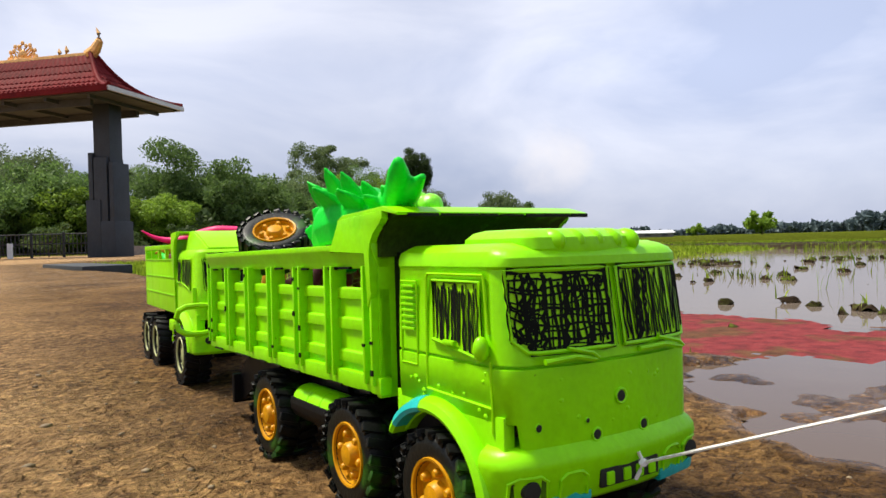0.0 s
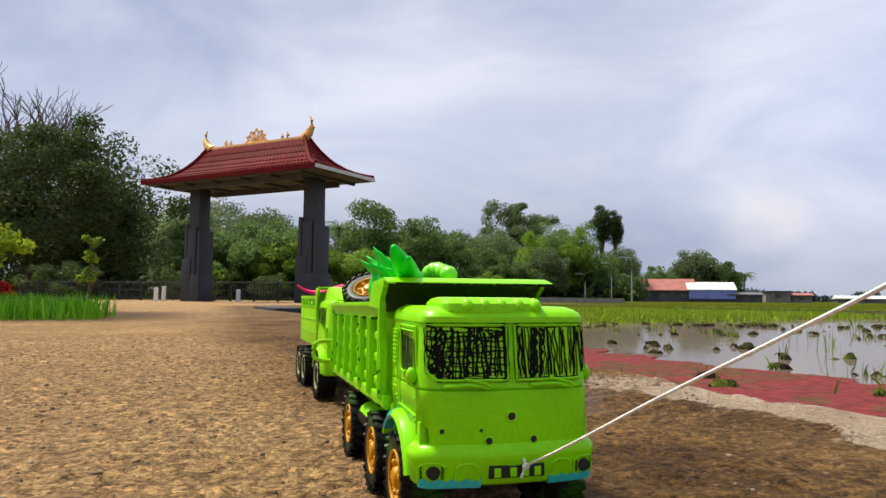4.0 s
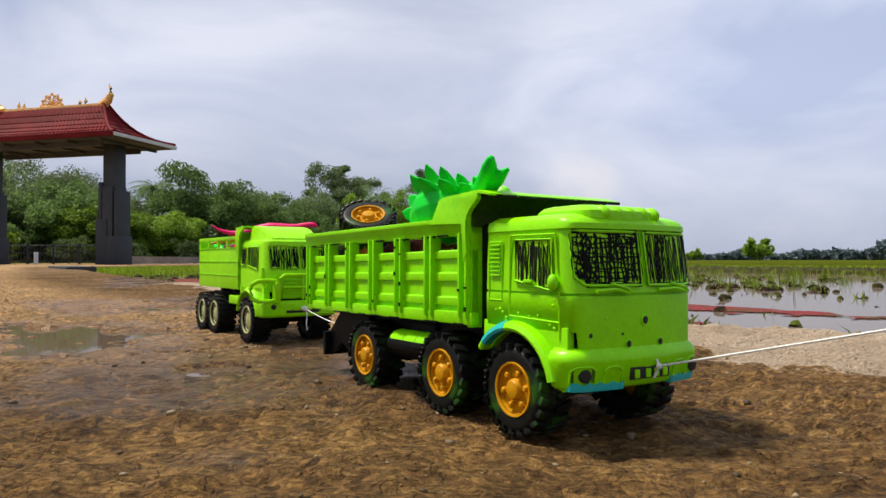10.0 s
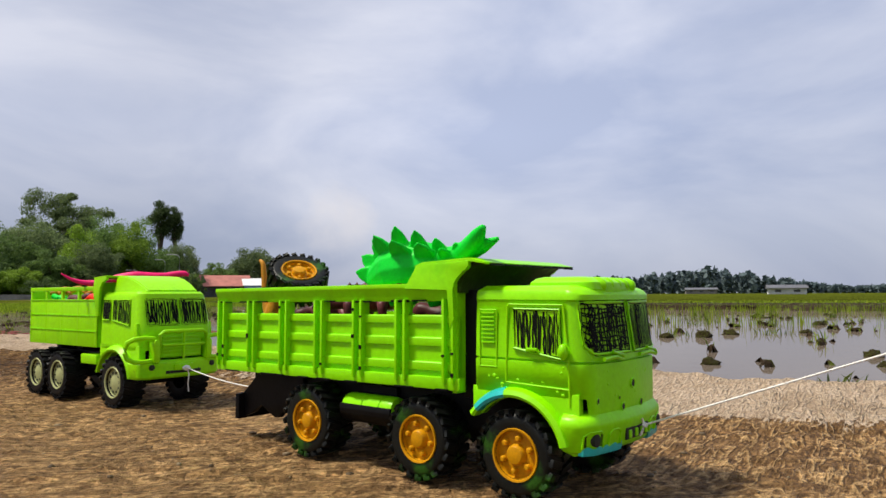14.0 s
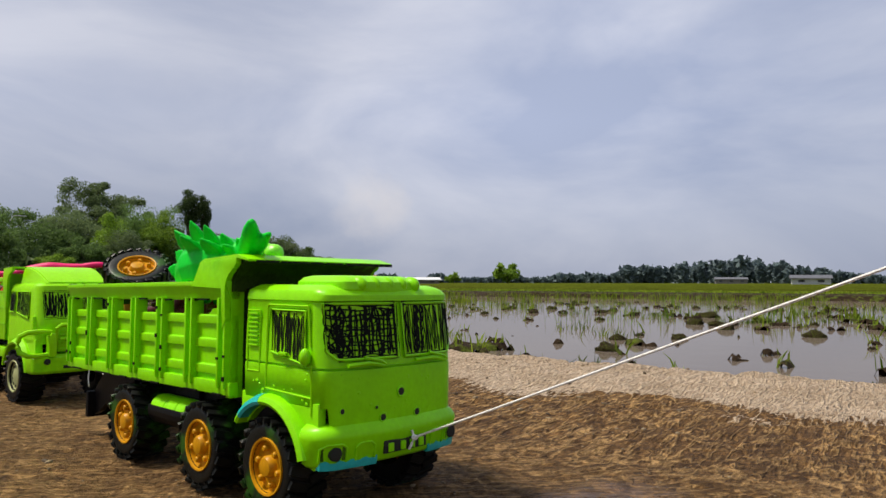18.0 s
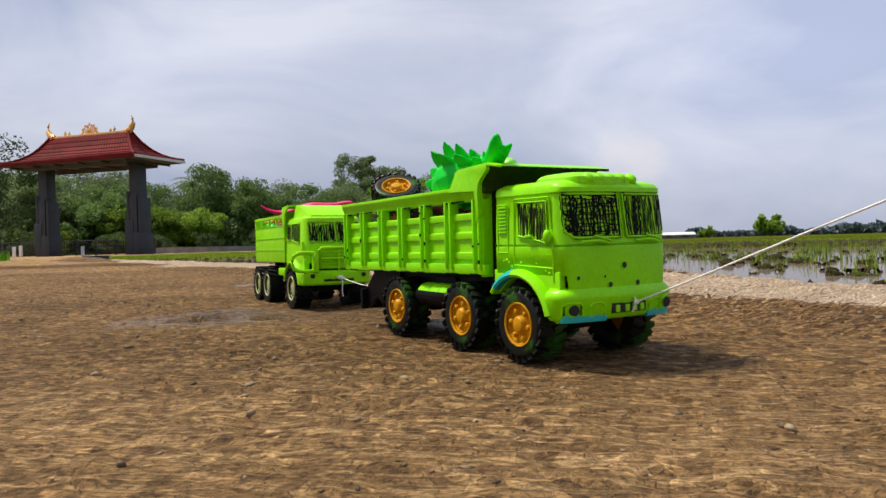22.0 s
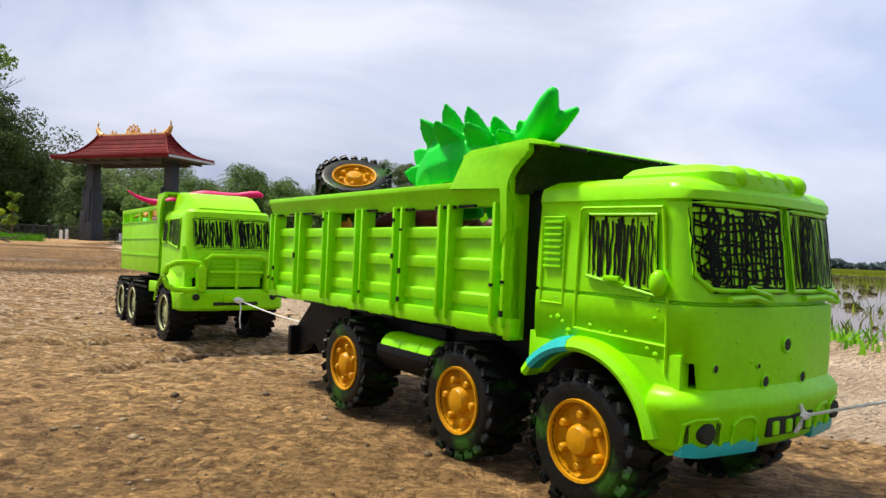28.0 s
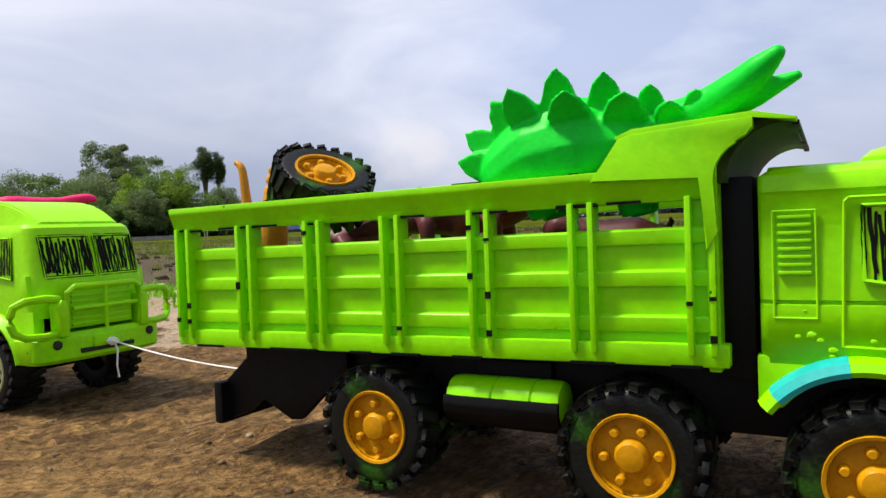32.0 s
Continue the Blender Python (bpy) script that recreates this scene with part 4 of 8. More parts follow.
        if not arched:
            # raised dark panel stands for the shaded recess round each lamp
            bm = bmesh.new()
            c4 = [(y0 + 0.001, 0.0585), (y1 - 0.001, 0.0585), (y1 - 0.001, zt - 0.001), (y0 + 0.001, zt - 0.001)]
            vs = [bm.verts.new((bumper_x(y, z) + dx, y, z)) for dx in (-0.003, 0.0005) for y, z in c4]
            for f in ((0, 1, 2, 3), (7, 6, 5, 4), (0, 4, 5, 1), (1, 5, 6, 2), (2, 6, 7, 3), (3, 7, 4, 0)):
                bm.faces.new([vs[k] for k in f])
            part("lamp_panel", bm, SHADE_PAINT, T, "dark panel for the shade of the lamp recess")
    for y, z, r in ((-0.0625, 0.0635, 0.0052), (0.0625, 0.0635, 0.0052)):
        bm = bmesh.new()
        lathe(bm, [(r, 0.060), (r, bumper_x(y, z) + 0.0012), (r * 0.8, bumper_x(y, z) + 0.0014)], 18, "x", at=(0, y, z))
        part("fog_lamp_socket", bm, HOLE_SHADE, T, "black cap in place of an empty lamp socket")
    for y, z, r, x in ((-0.001, 0.1045, 0.0034, 0.0760), (-0.019, 0.0862, 0.0029, 0.0750), (0.018, 0.0862, 0.0029, 0.0750), (-0.0555, 0.094, 0.0020, 0.0698), (-0.0255, 0.0945, 0.0012, 0.0748)):
        bm = bmesh.new()
        lathe(bm, [(r, x - 0.006), (r, x + 0.0004), (r * 0.75, x + 0.0006)], 16, "x", at=(0, y, z))
        part("screw_hole", bm, HOLE_SHADE, T, "small black cap in place of a screw hole")
        bm = bmesh.new()
        n_ = 16
        tube(bm, [(x, y + r * 1.15 * math.cos(2 * math.pi * i / n_), z + r * 1.15 * math.sin(2 * math.pi * i / n_)) for i in range(n_ + 1)], r * 0.28, 6, False)
        part("hole_rim", bm, LIME, T)
    bm = bmesh.new()
    box(bm, 0.066, 0.0784, -0.020, 0.026, 0.0580, 0.0682, 0.001)
    part("plate_recess", bm, HOLE_SHADE, T, "dark block in place of a recess in the bumper")
    for y in (-0.013, 0.0, 0.010, 0.020):
        bm = bmesh.new()
        box(bm, 0.074, 0.0795, y - 0.003, y + 0.0025, 0.0590, 0.0660, 0.0008)
        part("recess_block", bm, LIME, T)
    bm = bmesh.new()
    tube(bm, [(0.079, 0.006, 0.058), (0.0812, 0.007, 0.063), (0.0820, 0.0085, 0.068), (0.080, 0.0075, 0.073)], 0.0011, 8)
    blob(bm, (0.0825, 0.0085, 0.0675), (0.0022, 0.0030, 0.0022), 12, 0.3, 3)
    part("knot", bm, STRING, T, "knot of white string tied to the bumper")
    rng = random.Random(4)
    for i in range(34):
        bm = bmesh.new()
        r = rng.uniform(0.0006, 0.0016)
        if i < 16:
            at = (0.0752 - 0.0058 * (pl := rng.uniform(-0.050, 0.050)) ** 2 / 0.056 ** 2, pl, rng.uniform(0.087, 0.12))
        else:
            at = (rng.uniform(-0.04, 0.05), -0.0716, rng.uniform(0.098, 0.128))
        blob(bm, at, (r * (0.6 if i < 16 else 1.4), r * (1.3 if i < 16 else 0.5), r), 8, 0.3, i)
        part("paint_lump", bm, LIME, T)
    return T, wheels


def cut_sides(ob):
    """Narrows the cab below the arch so that the wheels have room."""
    for v in ob.data.vertices:
        if v.co.z < 0.095 and v.co.x < 0.066:
            v.co.z = 0.0965


def fender_band(bm, s, a0, a1, lift):
    """A flared band round the front wheel."""
    n = 20
    rings = []
    for i in range(n + 1):
        k = i / n
        a = radians(a0 + (a1 - a0) * k)
        ri, ro = 0.0485 - lift, 0.0565 + lift
        c, sn = math.cos(a), math.sin(a)
        yo, yi = s * (0.0795 + lift), s * (0.0690)
        stretch = 1.0
        rings.append([Vector((ri * c * stretch, yi, AX + ri * sn)), Vector((ri * c * stretch, yo, AX + ri * sn)), Vector(((ri + 0.3 * (ro - ri)) * c * stretch, yo + s * 0.0012, AX + (ri + 0.3 * (ro - ri)) * sn)),
                      Vector(((ri + 0.75 * (ro - ri)) * c * stretch, yo - s * 0.001, AX + (ri + 0.75 * (ro - ri)) * sn)), Vector((ro * c * stretch, s * 0.0735, AX + ro * sn)), Vector((ro * c * stretch, yi, AX + ro * sn))])
    rings_skin(bm, rings)


WR2, AX2 = 0.0405, 0.0470


def second_truck():
    T = thing("toy_dump_truck", "lime green plastic toy dump truck with bull bar, cream rims", "toy truck", "toy trucks on a string")
    for s in (-1, 1):
        bm = bmesh.new()
        box(bm, -0.31, 0.055, s * 0.030 - 0.006, s * 0.030 + 0.006, 0.058, 0.088, 0.002)
        part("chassis_rail", bm, BLACK, T, "black plastic chassis rail")
    for x in (-0.29, -0.21, -0.12, -0.04, 0.04):
        bm = bmesh.new()
        box(bm, x - 0.010, x + 0.010, -0.0245, 0.0245, 0.062, 0.098, 0.002)
        part("cross_member", bm, BLACK, T)
    bm = bmesh.new()
    box(bm, -0.345, -0.30, -0.05, 0.05, 0.058, 0.076, 0.004)
    part("rear_bumper", bm, BLACK, T)
    for s in (-1, 1):
        bm = bmesh.new()
        box(bm, -0.122, -0.068, s * 0.052 - 0.011, s * 0.052 + 0.011, 0.070, 0.086, 0.002)
        part("step_box", bm, LIME_B, T, "lime green side step box")
    wheels = []
    for x in (0.005, -0.187, -0.270):
        for s in (-1, 1):
            wheels.append(wheel(T, (x, s * 0.0735, AX2), WR2, 0.034, RUBBER_B, RIM_B, "slot", s))
    for x in (0.005, -0.187, -0.270):
        bm = bmesh.new()
        tube(bm, [(x, -0.055, AX2), (x, 0.055, AX2)], 0.004)
        box(bm, x - 0.011, x + 0.011, -0.028, 0.028, 0.040, 0.062, 0.003)
        part("axle", bm, BLACK, T)
    x0, x1, zb, hw = -0.324, -0.067, 0.098, 0.0630
    bm = bmesh.new()
    box(bm, x0 + 0.003, x1 - 0.003, -hw + 0.003, hw - 0.003, zb, zb + 0.006)
    part("bed_floor", bm, LIME_B, T)
    bm = bmesh.new()
    box(bm, x0, x0 + 0.004, -hw, hw, zb, 0.196, 0.001)
    part("tailgate", bm, LIME_B, T)
    for s in (-1, 1):
        bm = bmesh.new()
        box(bm, x0, x1, s * (hw - 0.002) - 0.002, s * (hw - 0.002) + 0.002, zb, 0.177, 0.001)
        part("side_panel", bm, LIME_B, T)
        for z in (0.124, 0.150, 0.176):
            bm = bmesh.new()
            box(bm, x0 + 0.002, x1 - 0.002, s * hw - 0.0010, s * hw + 0.0010, z - 0.0008, z + 0.0008)
            part("panel_ridge", bm, LIME, T)
        bm = bmesh.new()
        box(bm, x0, x1, s * (hw - 0.002) - 0.0028, s * (hw - 0.002) + 0.0028, 0.1915, 0.1985, 0.001)
        part("top_rail", bm, LIME_B, T)
        for i in range(5):
            xc = x0 + 0.004 + (x1 - x0 - 0.010) * i / 4
            bm = bmesh.new()
            box(bm, xc - 0.003, xc + 0.003, s * (hw - 0.002) - 0.0022, s * (hw - 0.002) + 0.0026, zb + 0.002, 0.193, 0.0006)
            part("post", bm, LIME_B, T)
    bm = bmesh.new()
    box(bm, x1 - 0.004, x1, -hw, hw, zb, 0.205, 0.001)
    part("headboard", bm, LIME_B, T)
    for s in (-1, 1):
        bm = bmesh.new()
        prism(bm, [(-0.080, 0.191), (-0.076, 0.2125), (-0.036, 0.2150), (-0.036, 0.209), (-0.050, 0.205), (-0.0585, 0.195), (-0.060, 0.15), (-0.067, 0.15)], s * hw - 0.002, s * hw + 0.002, bevel=0.0006)
        part("canopy_cheek", bm, LIME_B, T)
    bm = bmesh.new()
    prism(bm, [(-0.077, 0.2105), (-0.036, 0.2130), (-0.036, 0.2160), (-0.077, 0.2135)], -hw - 0.002, hw + 0.002, bevel=0.0006)
    part("canopy", bm, LIME_B, T)
    # cab
    bm = bmesh.new()
    R = []
    for z, xr, xf, w_, rc, bu in ((0.098, -0.056, 0.0700, 0.0625, 0.014, 0.005), (0.128, -0.056, 0.0725, 0.0625, 0.014, 0.005), (0.134, -0.056, 0.0715, 0.0620, 0.014, 0.005), (0.179, -0.056, 0.0610, 0.0595, 0.014, 0.004), (0.1855, -0.055, 0.0590, 0.058, 0.014, 0.004), (0.1890, -0.052, 0.0545, 0.055, 0.014, 0.003)):
        R.append(round_ring(xr, xf, w_, rc, z, bu, rear=0.004))
    rings_skin(bm, R)
    part("cab", bm, LIME_B, T, "lime green cab", 28)
    # wind deflector
    bm = bmesh.new()
    rings_skin(bm, [[Vector((x, -w_, z0)), Vector((x, w_, z0)), Vector((x, w_ * 0.86, z1)), Vector((x, -w_ * 0.86, z1))] for x, w_, z0, z1 in ((-0.034, 0.055, 0.184, 0.2160), (-0.010, 0.055, 0.184, 0.2150), (0.012, 0.0545, 0.184, 0.2105), (0.032, 0.053, 0.184, 0.2030), (0.054, 0.049, 0.184, 0.1905))])
    bmesh.ops.bevel(bm, geom=bm.edges[:], offset=0.002, segments=2, affect="EDGES")
    part("wind_deflector", bm, LIME_B, T, "sloping lime green roof deflector")
    for s in (-1, 1):
        y = s * 0.0628
        bm = bmesh.new()
        prism(bm, [(-0.056, 0.105), (-0.056, 0.064), (-0.048, 0.062)] + arc(0.004, AX2, 0.0490, 158, 10, 12) + [(0.058, 0.060), (0.066, 0.060), (0.066, 0.105)], s * 0.0625, s * 0.052, bevel=0.0008)
        part("wheel_arch", bm, LIME_B, T)
        bm = bmesh.new()
        rings = []
        for i in range(17):
            a = radians(165 - 155 * i / 16)
            ri, ro, c, sn = 0.0490, 0.0580, math.cos(a), math.sin(a)
            rings.append([Vector((ri * c, s * 0.058, AX2 + ri * sn)), Vector((ri * c, s * 0.0715, AX2 + ri * sn)), Vector(((ri + 0.003) * c, s * 0.0725, AX2 + (ri + 0.003) * sn)), Vector((ro * c, s * 0.0655, AX2 + ro * sn)), Vector((ro * c, s * 0.058, AX2 + ro * sn))])
        rings_skin(bm, rings)
        part("fender", bm, LIME_B, T)
        for xa, xb, sd, zlo in ((-0.050, -0.026, 1, 0.146), (-0.018, 0.036, 2, 0.138)):
            cor = [(xa, y - s * 0.0003, 0.144), (xb, y + s * 0.0002, zlo - 0.002), (xb - 0.002, y - s * 0.0026, 0.1765), (xa, y - s * 0.0026, 0.1765)]
            bm = bmesh.new()
            vs = [bm.verts.new(Vector(c) + Vector((0, s * dy, 0))) for dy in (-0.004, 0.0) for c in cor]
            for f in ((0, 1, 2, 3), (7, 6, 5, 4), (0, 4, 5, 1), (1, 5, 6, 2), (2, 6, 7, 3), (3, 7, 4, 0)):
                bm.faces.new([vs[i] for i in f])
            part("side_window", bm, LIME_B, T, "lime green window pane scribbled black")
            bm = bmesh.new()
            ring = [Vector(c) for c in cor]
            tube(bm, ring + [ring[0]], 0.0013, 6)
            part("window_frame", bm, LIME_B, T)
            scribble(T, cor if s < 0 else [cor[1], cor[0], cor[3], cor[2]], 31 + sd + s, "loose" if sd == 1 else "side", 0.0008)
        bm = bmesh.new()
        tube(bm, [(0.080, s * 0.045, 0.116), (0.081, s * 0.060, 0.118), (0.079, s * 0.078, 0.117), (0.074, s * 0.086, 0.112), (0.072, s * 0.088, 0.104), (0.072, s * 0.088, 0.096), (0.074, s * 0.086, 0.088), (0.079, s * 0.078, 0.083), (0.081, s * 0.060, 0.082), (0.080, s * 0.045, 0.084)], 0.0038, 8)
        part("bar_loop", bm, LIME_B, T, "lime green side loop of the bull bar")
        bm = bmesh.new()
        prism(bm, [(s * 0.040, 0.080), (s * 0.050, 0.080), (s * 0.051, 0.110), (s * 0.047, 0.116), (s * 0.041, 0.114)], 0.072, 0.088, "x", 0.002)
        part("bar_post", bm, LIME_B, T)
        bm = bmesh.new()
        prism(bm, [(0.050, 0.118), (0.056, 0.140), (0.062, 0.140), (0.064, 0.118)], s * 0.0605, s * 0.0655, bevel=0.001)
        part("mirror", bm, LIME_B, T)

    def ws(u, z):
        k = (z - 0.134) / (0.176 - 0.134)
        return 0.0715 - k * 0.0104 + 0.0049 * (1 - (u / 0.050) ** 2)
    for y0, y1, st, sd in ((-0.0515, -0.0030, "loose", 21), (0.0030, 0.0515, "loose", 25)):
        cor = [(ws(y0, 0.137) + 0.0008, y0, 0.137), (ws(y1, 0.137) + 0.0008, y1, 0.137), (ws(y1, 0.1770) + 0.0008, y1, 0.1770), (ws(y0, 0.1770) + 0.0008, y0, 0.1770)]
        bm = bmesh.new()
        vs = [bm.verts.new(Vector(c) + Vector((dx, 0, 0))) for dx in (-0.006, 0.0) for c in cor]
        for f in ((0, 1, 2, 3), (7, 6, 5, 4), (0, 4, 5, 1), (1, 5, 6, 2), (2, 6, 7, 3), (3, 7, 4, 0)):
            bm.faces.new([vs[i] for i in f])
        part("windshield", bm, LIME_B, T, "lime green windshield pane scribbled black")
        bm = bmesh.new()
        ring = [Vector(c) for c in cor]
        tube(bm, ring + [ring[0]], 0.0010, 6)
        part("windshield_frame", bm, LIME_B, T)
        scribble(T, cor, sd, st, 0.0011)
    bm = bmesh.new()
    box(bm, 0.070, 0.0795, -0.036, 0.036, 0.086, 0.122, 0.002)
    part("grille", bm, LIME_B, T)
    for i in range(6):
        bm = bmesh.new()
        z = 0.090 + i * 0.0055
        box(bm, 0.079, 0.0815, -0.033, 0.033, z - 0.0012, z + 0.0012, 0.0005)
        part("grille_slat", bm, LIME_B, T)
    bm = bmesh.new()
    tube(bm, [(0.084, -0.042, 0.083), (0.086, -0.040, 0.122), (0.087, -0.034, 0.127), (0.087, 0.034, 0.127), (0.086, 0.040, 0.122), (0.084, 0.042, 0.083)], 0.0032, 8)
    tube(bm, [(0.087, -0.036, 0.106), (0.0875, 0.036, 0.106)], 0.0022, 8)
    tube(bm, [(0.087, 0.0, 0.084), (0.0875, 0.0, 0.126)], 0.0020, 8)
    part("bull_bar", bm, LIME_B, T, "lime green bull bar")
    bm = bmesh.new()
    rings_skin(bm, [round_ring(0.045, 0.081, 0.0685, 0.014, 0.0550, 0.004, rear=0.002), round_ring(0.045, 0.084, 0.0705, 0.014, 0.0585, 0.004, rear=0.002), round_ring(0.045, 0.084, 0.0705, 0.014, 0.078, 0.003, rear=0.002), round_ring(0.045, 0.080, 0.065, 0.012, 0.083, 0.003, rear=0.002)])
    part("bumper", bm, LIME_B, T)
    for y in (-0.052, 0.052):
        bm = bmesh.new()
        lathe(bm, [(0.0045, 0.075), (0.0045, 0.0858), (0.0035, 0.0862)], 14, "x", at=(0, y, 0.073))
        part("fog_lamp_socket", bm, HOLE_SHADE, T, "black cap in place of an empty lamp socket")
    bm = bmesh.new()
    box(bm, 0.078, 0.0888, -0.030, 0.030, 0.062, 0.0665, 0.001)
    part("bumper_slot", bm, HOLE_SHADE, T)
    bm = bmesh.new()
    box(bm, 0.080, 0.0905, -0.017, 0.017, 0.066, 0.076, 0.0015)
    part("plate", bm, LIME_B, T)
    return T, wheels


# ---------------------------------------------------------------- ground and field
def hash2(ix, iy, seed):
    h = (ix.astype(np.int64) * 374761393 + iy.astype(np.int64) * 668265263 + seed * 1442695041) & 0xFFFFFFFF
    h = ((h ^ (h >> 13)) * 1274126177) & 0xFFFFFFFF
    return ((h ^ (h >> 16)) & 0xFFFF) / 65535.0


def vnoise(x, y, seed=0):
    ix, iy = np.floor(x), np.floor(y)
    fx, fy = x - ix, y - iy
    fx, fy = fx * fx * (3 - 2 * fx), fy * fy * (3 - 2 * fy)
    a, b, c, d = hash2(ix, iy, seed), hash2(ix + 1, iy, seed), hash2(ix, iy + 1, seed), hash2(ix + 1, iy + 1, seed)
    return (a * (1 - fx) + b * fx) * (1 - fy) + (c * (1 - fx) + d * fx) * fy


def fbm(x, y, seed=0, octaves=4):
    s, k, tot = 0.0, 1.0, 0.0
    for i in range(octaves):
        s = s + k * vnoise(x * 2 ** i, y * 2 ** i, seed + i)
        tot += k
        k *= 0.5
    return s / tot


def bank_side(x, y):
    """Metres beyond the water's edge (positive on the field's side)."""
    edge = np.where(y < 4.3, -0.9 + (4.3 - y) * 0.5175, -0.9 - (y - 4.3) * 0.40)
    edge = np.where(y > 15, -5.18 + (y - 15) * 0.35, edge)
    return (x - edge) * 0.888


# standing water in the yard: x, y and radius of the hollows
PUDDLES = [(0.36, 1.00, 0.29), (0.42, 0.80, 0.20), (0.52, 1.14, 0.14), (0.24, 0.68, 0.19), (0.32, 1.28, 0.16), (0.12, 0.60, 0.11), (0.17, -0.24, 0.14), (0.05, -0.08, 0.12), (-0.10, 0.03, 0.12), (0.20, -0.40, 0.10), (0.31, -0.18, 0.075), (-0.45, 2.94, 0.11),
           (-0.49, 2.62, 0.09), (-0.42, 3.14, 0.10), (-0.57, 3.24, 0.08), (-0.85, 4.14, 0.16), (-0.99, 3.94, 0.08), (-0.80, 3.74, 0.13), (3.56, -7.36, 0.075), (3.66, -7.40, 0.05), (0.49, -0.715, 0.045)]
# wet dirt with no water standing on it
WET = [(0.10, 0.55, 0.34), (0.05, -0.10, 0.30), (0.30, -0.45, 0.22), (-0.20, 0.85, 0.21), (0.50, -0.80, 0.30), (-0.60, 3.00, 0.22), (-0.80, 3.60, 0.22), (3.60, -7.38, 0.16), (4.02, -7.60, 0.09), (3.45, -6.20, 0.10), (-0.55, 2.45, 0.15)]
# dark damp dirt; the truck's cast shade is painted into these spots too
DAMP_SHADED = [(0.96, -1.22, 0.45), (0.82, -0.45, 0.34), (0.95, -0.80, 0.40), (4.38, -8.55, 0.34)]


def far_shore(y):
    """x of the paddy's far shore, where a dyke closes it."""
    return np.interp(y, [-45, -14, -3, 2, 5.5, 9.5, 15, 20], [38, 21, 16.0, 12.6, 10.2, 8.6, 6.4, 3.6])


def dry_land(x, y):
    """1 where the field near the gate has no water, 0 in the paddy."""
    return smooth(9.5, 12.0, y - 0.7 * np.maximum(x, 0) + fbm(x * 0.6, y * 0.6, 71, 3) * 2)


def smooth(e0, e1, v):
    k = np.clip((v - e0) / (e1 - e0), 0, 1)
    return k * k * (3 - 2 * k)


def hollow(x, y, spots, lo, hi):
    w = np.zeros_like(x)
    wob = fbm(x * 5, y * 5, 41, 4) + (fbm(x * 24, y * 24, 43, 3) - 0.5) * 0.45
    for px, py, pr in spots:
        d = np.hypot(x - px, y - py) / pr
        w = np.maximum(w, smooth(hi, lo, d + (wob - 0.5) * 1.5))
    return w


def puddle(x, y):
    """Depth of the puddles' hollows, 0 to 1."""
    return hollow(x, y, PUDDLES, 0.70, 1.20)


def wetness(x, y):
    return np.maximum(0.9 * hollow(x, y, WET, 0.5, 1.15), hollow(x, y, PUDDLES, 1.0, 1.45))


CRACKS = [[(5.29, -10.73), (5.36, -10.68), (5.44, -10.67), (5.48, -10.57), (5.52, -10.50), (5.57, -10.47)], [(0.36, -0.52), (0.43, -0.51), (0.50, -0.47)], [(5.53, -10.83), (5.61, -10.70), (5.70, -10.66)], [(-0.52, 1.03), (-0.49, 1.08), (-0.44, 1.13)]]


def crack(x, y):
    """Depth of the narrow cracks in the crust, 0 to 1."""
    out = np.zeros_like(x)
    wx, wy = x + (fbm(x * 9, y * 9, 91, 3) - 0.5) * 0.10, y + (fbm(x * 9, y * 9, 97, 3) - 0.5) * 0.10
    for line in CRACKS:
        for (ax, ay), (bx, by) in zip(line, line[1:]):
            dx, dy = bx - ax, by - ay
            k = np.clip(((wx - ax) * dx + (wy - ay) * dy) / (dx * dx + dy * dy), 0, 1)
            out = np.maximum(out, smooth(0.015, 0.007, np.hypot(wx - ax - k * dx, wy - ay - k * dy)))
    return out


def clods(x, y, size, seed, share):
    """Rounded lumps, one to a cell of the given size, with flat dirt between them."""
    gx, gy = x / size, y / size
    ix, iy = np.floor(gx), np.floor(gy)
    out = np.zeros_like(x)
    for dx in (-1, 0, 1):
        for dy in (-1, 0, 1):
            cx, cy = ix + dx, iy + dy
            r = 0.15 + 0.40 * hash2(cx, cy, seed + 2)
            d = np.hypot((gx - cx - hash2(cx, cy, seed)) * (0.7 + 0.6 * hash2(cx, cy, seed + 3)), gy - cy - hash2(cx, cy, seed + 1)) / r
            on = hash2(cx, cy, seed + 4) < share
            out = np.maximum(out, np.where(on, r * np.sqrt(np.maximum(1 - d, 0)), 0))
    return out * size


def flakes(x, y, scale, seed, n):
    """Thin scales of crust, each with one sharp edge, 0 to 1."""
    h = fbm(x * scale, y * scale, seed, 4) * n
    k = h - np.floor(h)
    return smooth(0.0, 0.16, k) * (1 - k)


def crusted(y):
    """1 where the yard has a flaking crust, 0 where the crawler rolled it."""
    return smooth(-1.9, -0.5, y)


def scales(x, y):
    """Two sizes of crust flakes, 0 to 1."""
    return 0.6 * flakes(x, y, 3.0, 103, 7) + 0.4 * flakes(x, y, 8.0, 105, 4)


def rolled(y):
    """How strongly the tracks of a crawler mark the yard: hardly where the gravel lies, fully further on."""
    return 0.20 + (0.80 - 0.57 * smooth(-10.2, -11.2, y)) * smooth(-0.5, -1.9, y)


def lug_rows(x, y, deg, seed):
    a = math.radians(deg)
    u, v = x * math.cos(a) + y * math.sin(a), -x * math.sin(a) + y * math.cos(a)
    v = v + (fbm(x * 2.1, y * 2.1, seed + 5, 3) - 0.5) * 0.12
    return 0.4 - smooth(0.10, 0.02, np.abs(fbm(u * 6, v * 46, seed, 2) - 0.5))


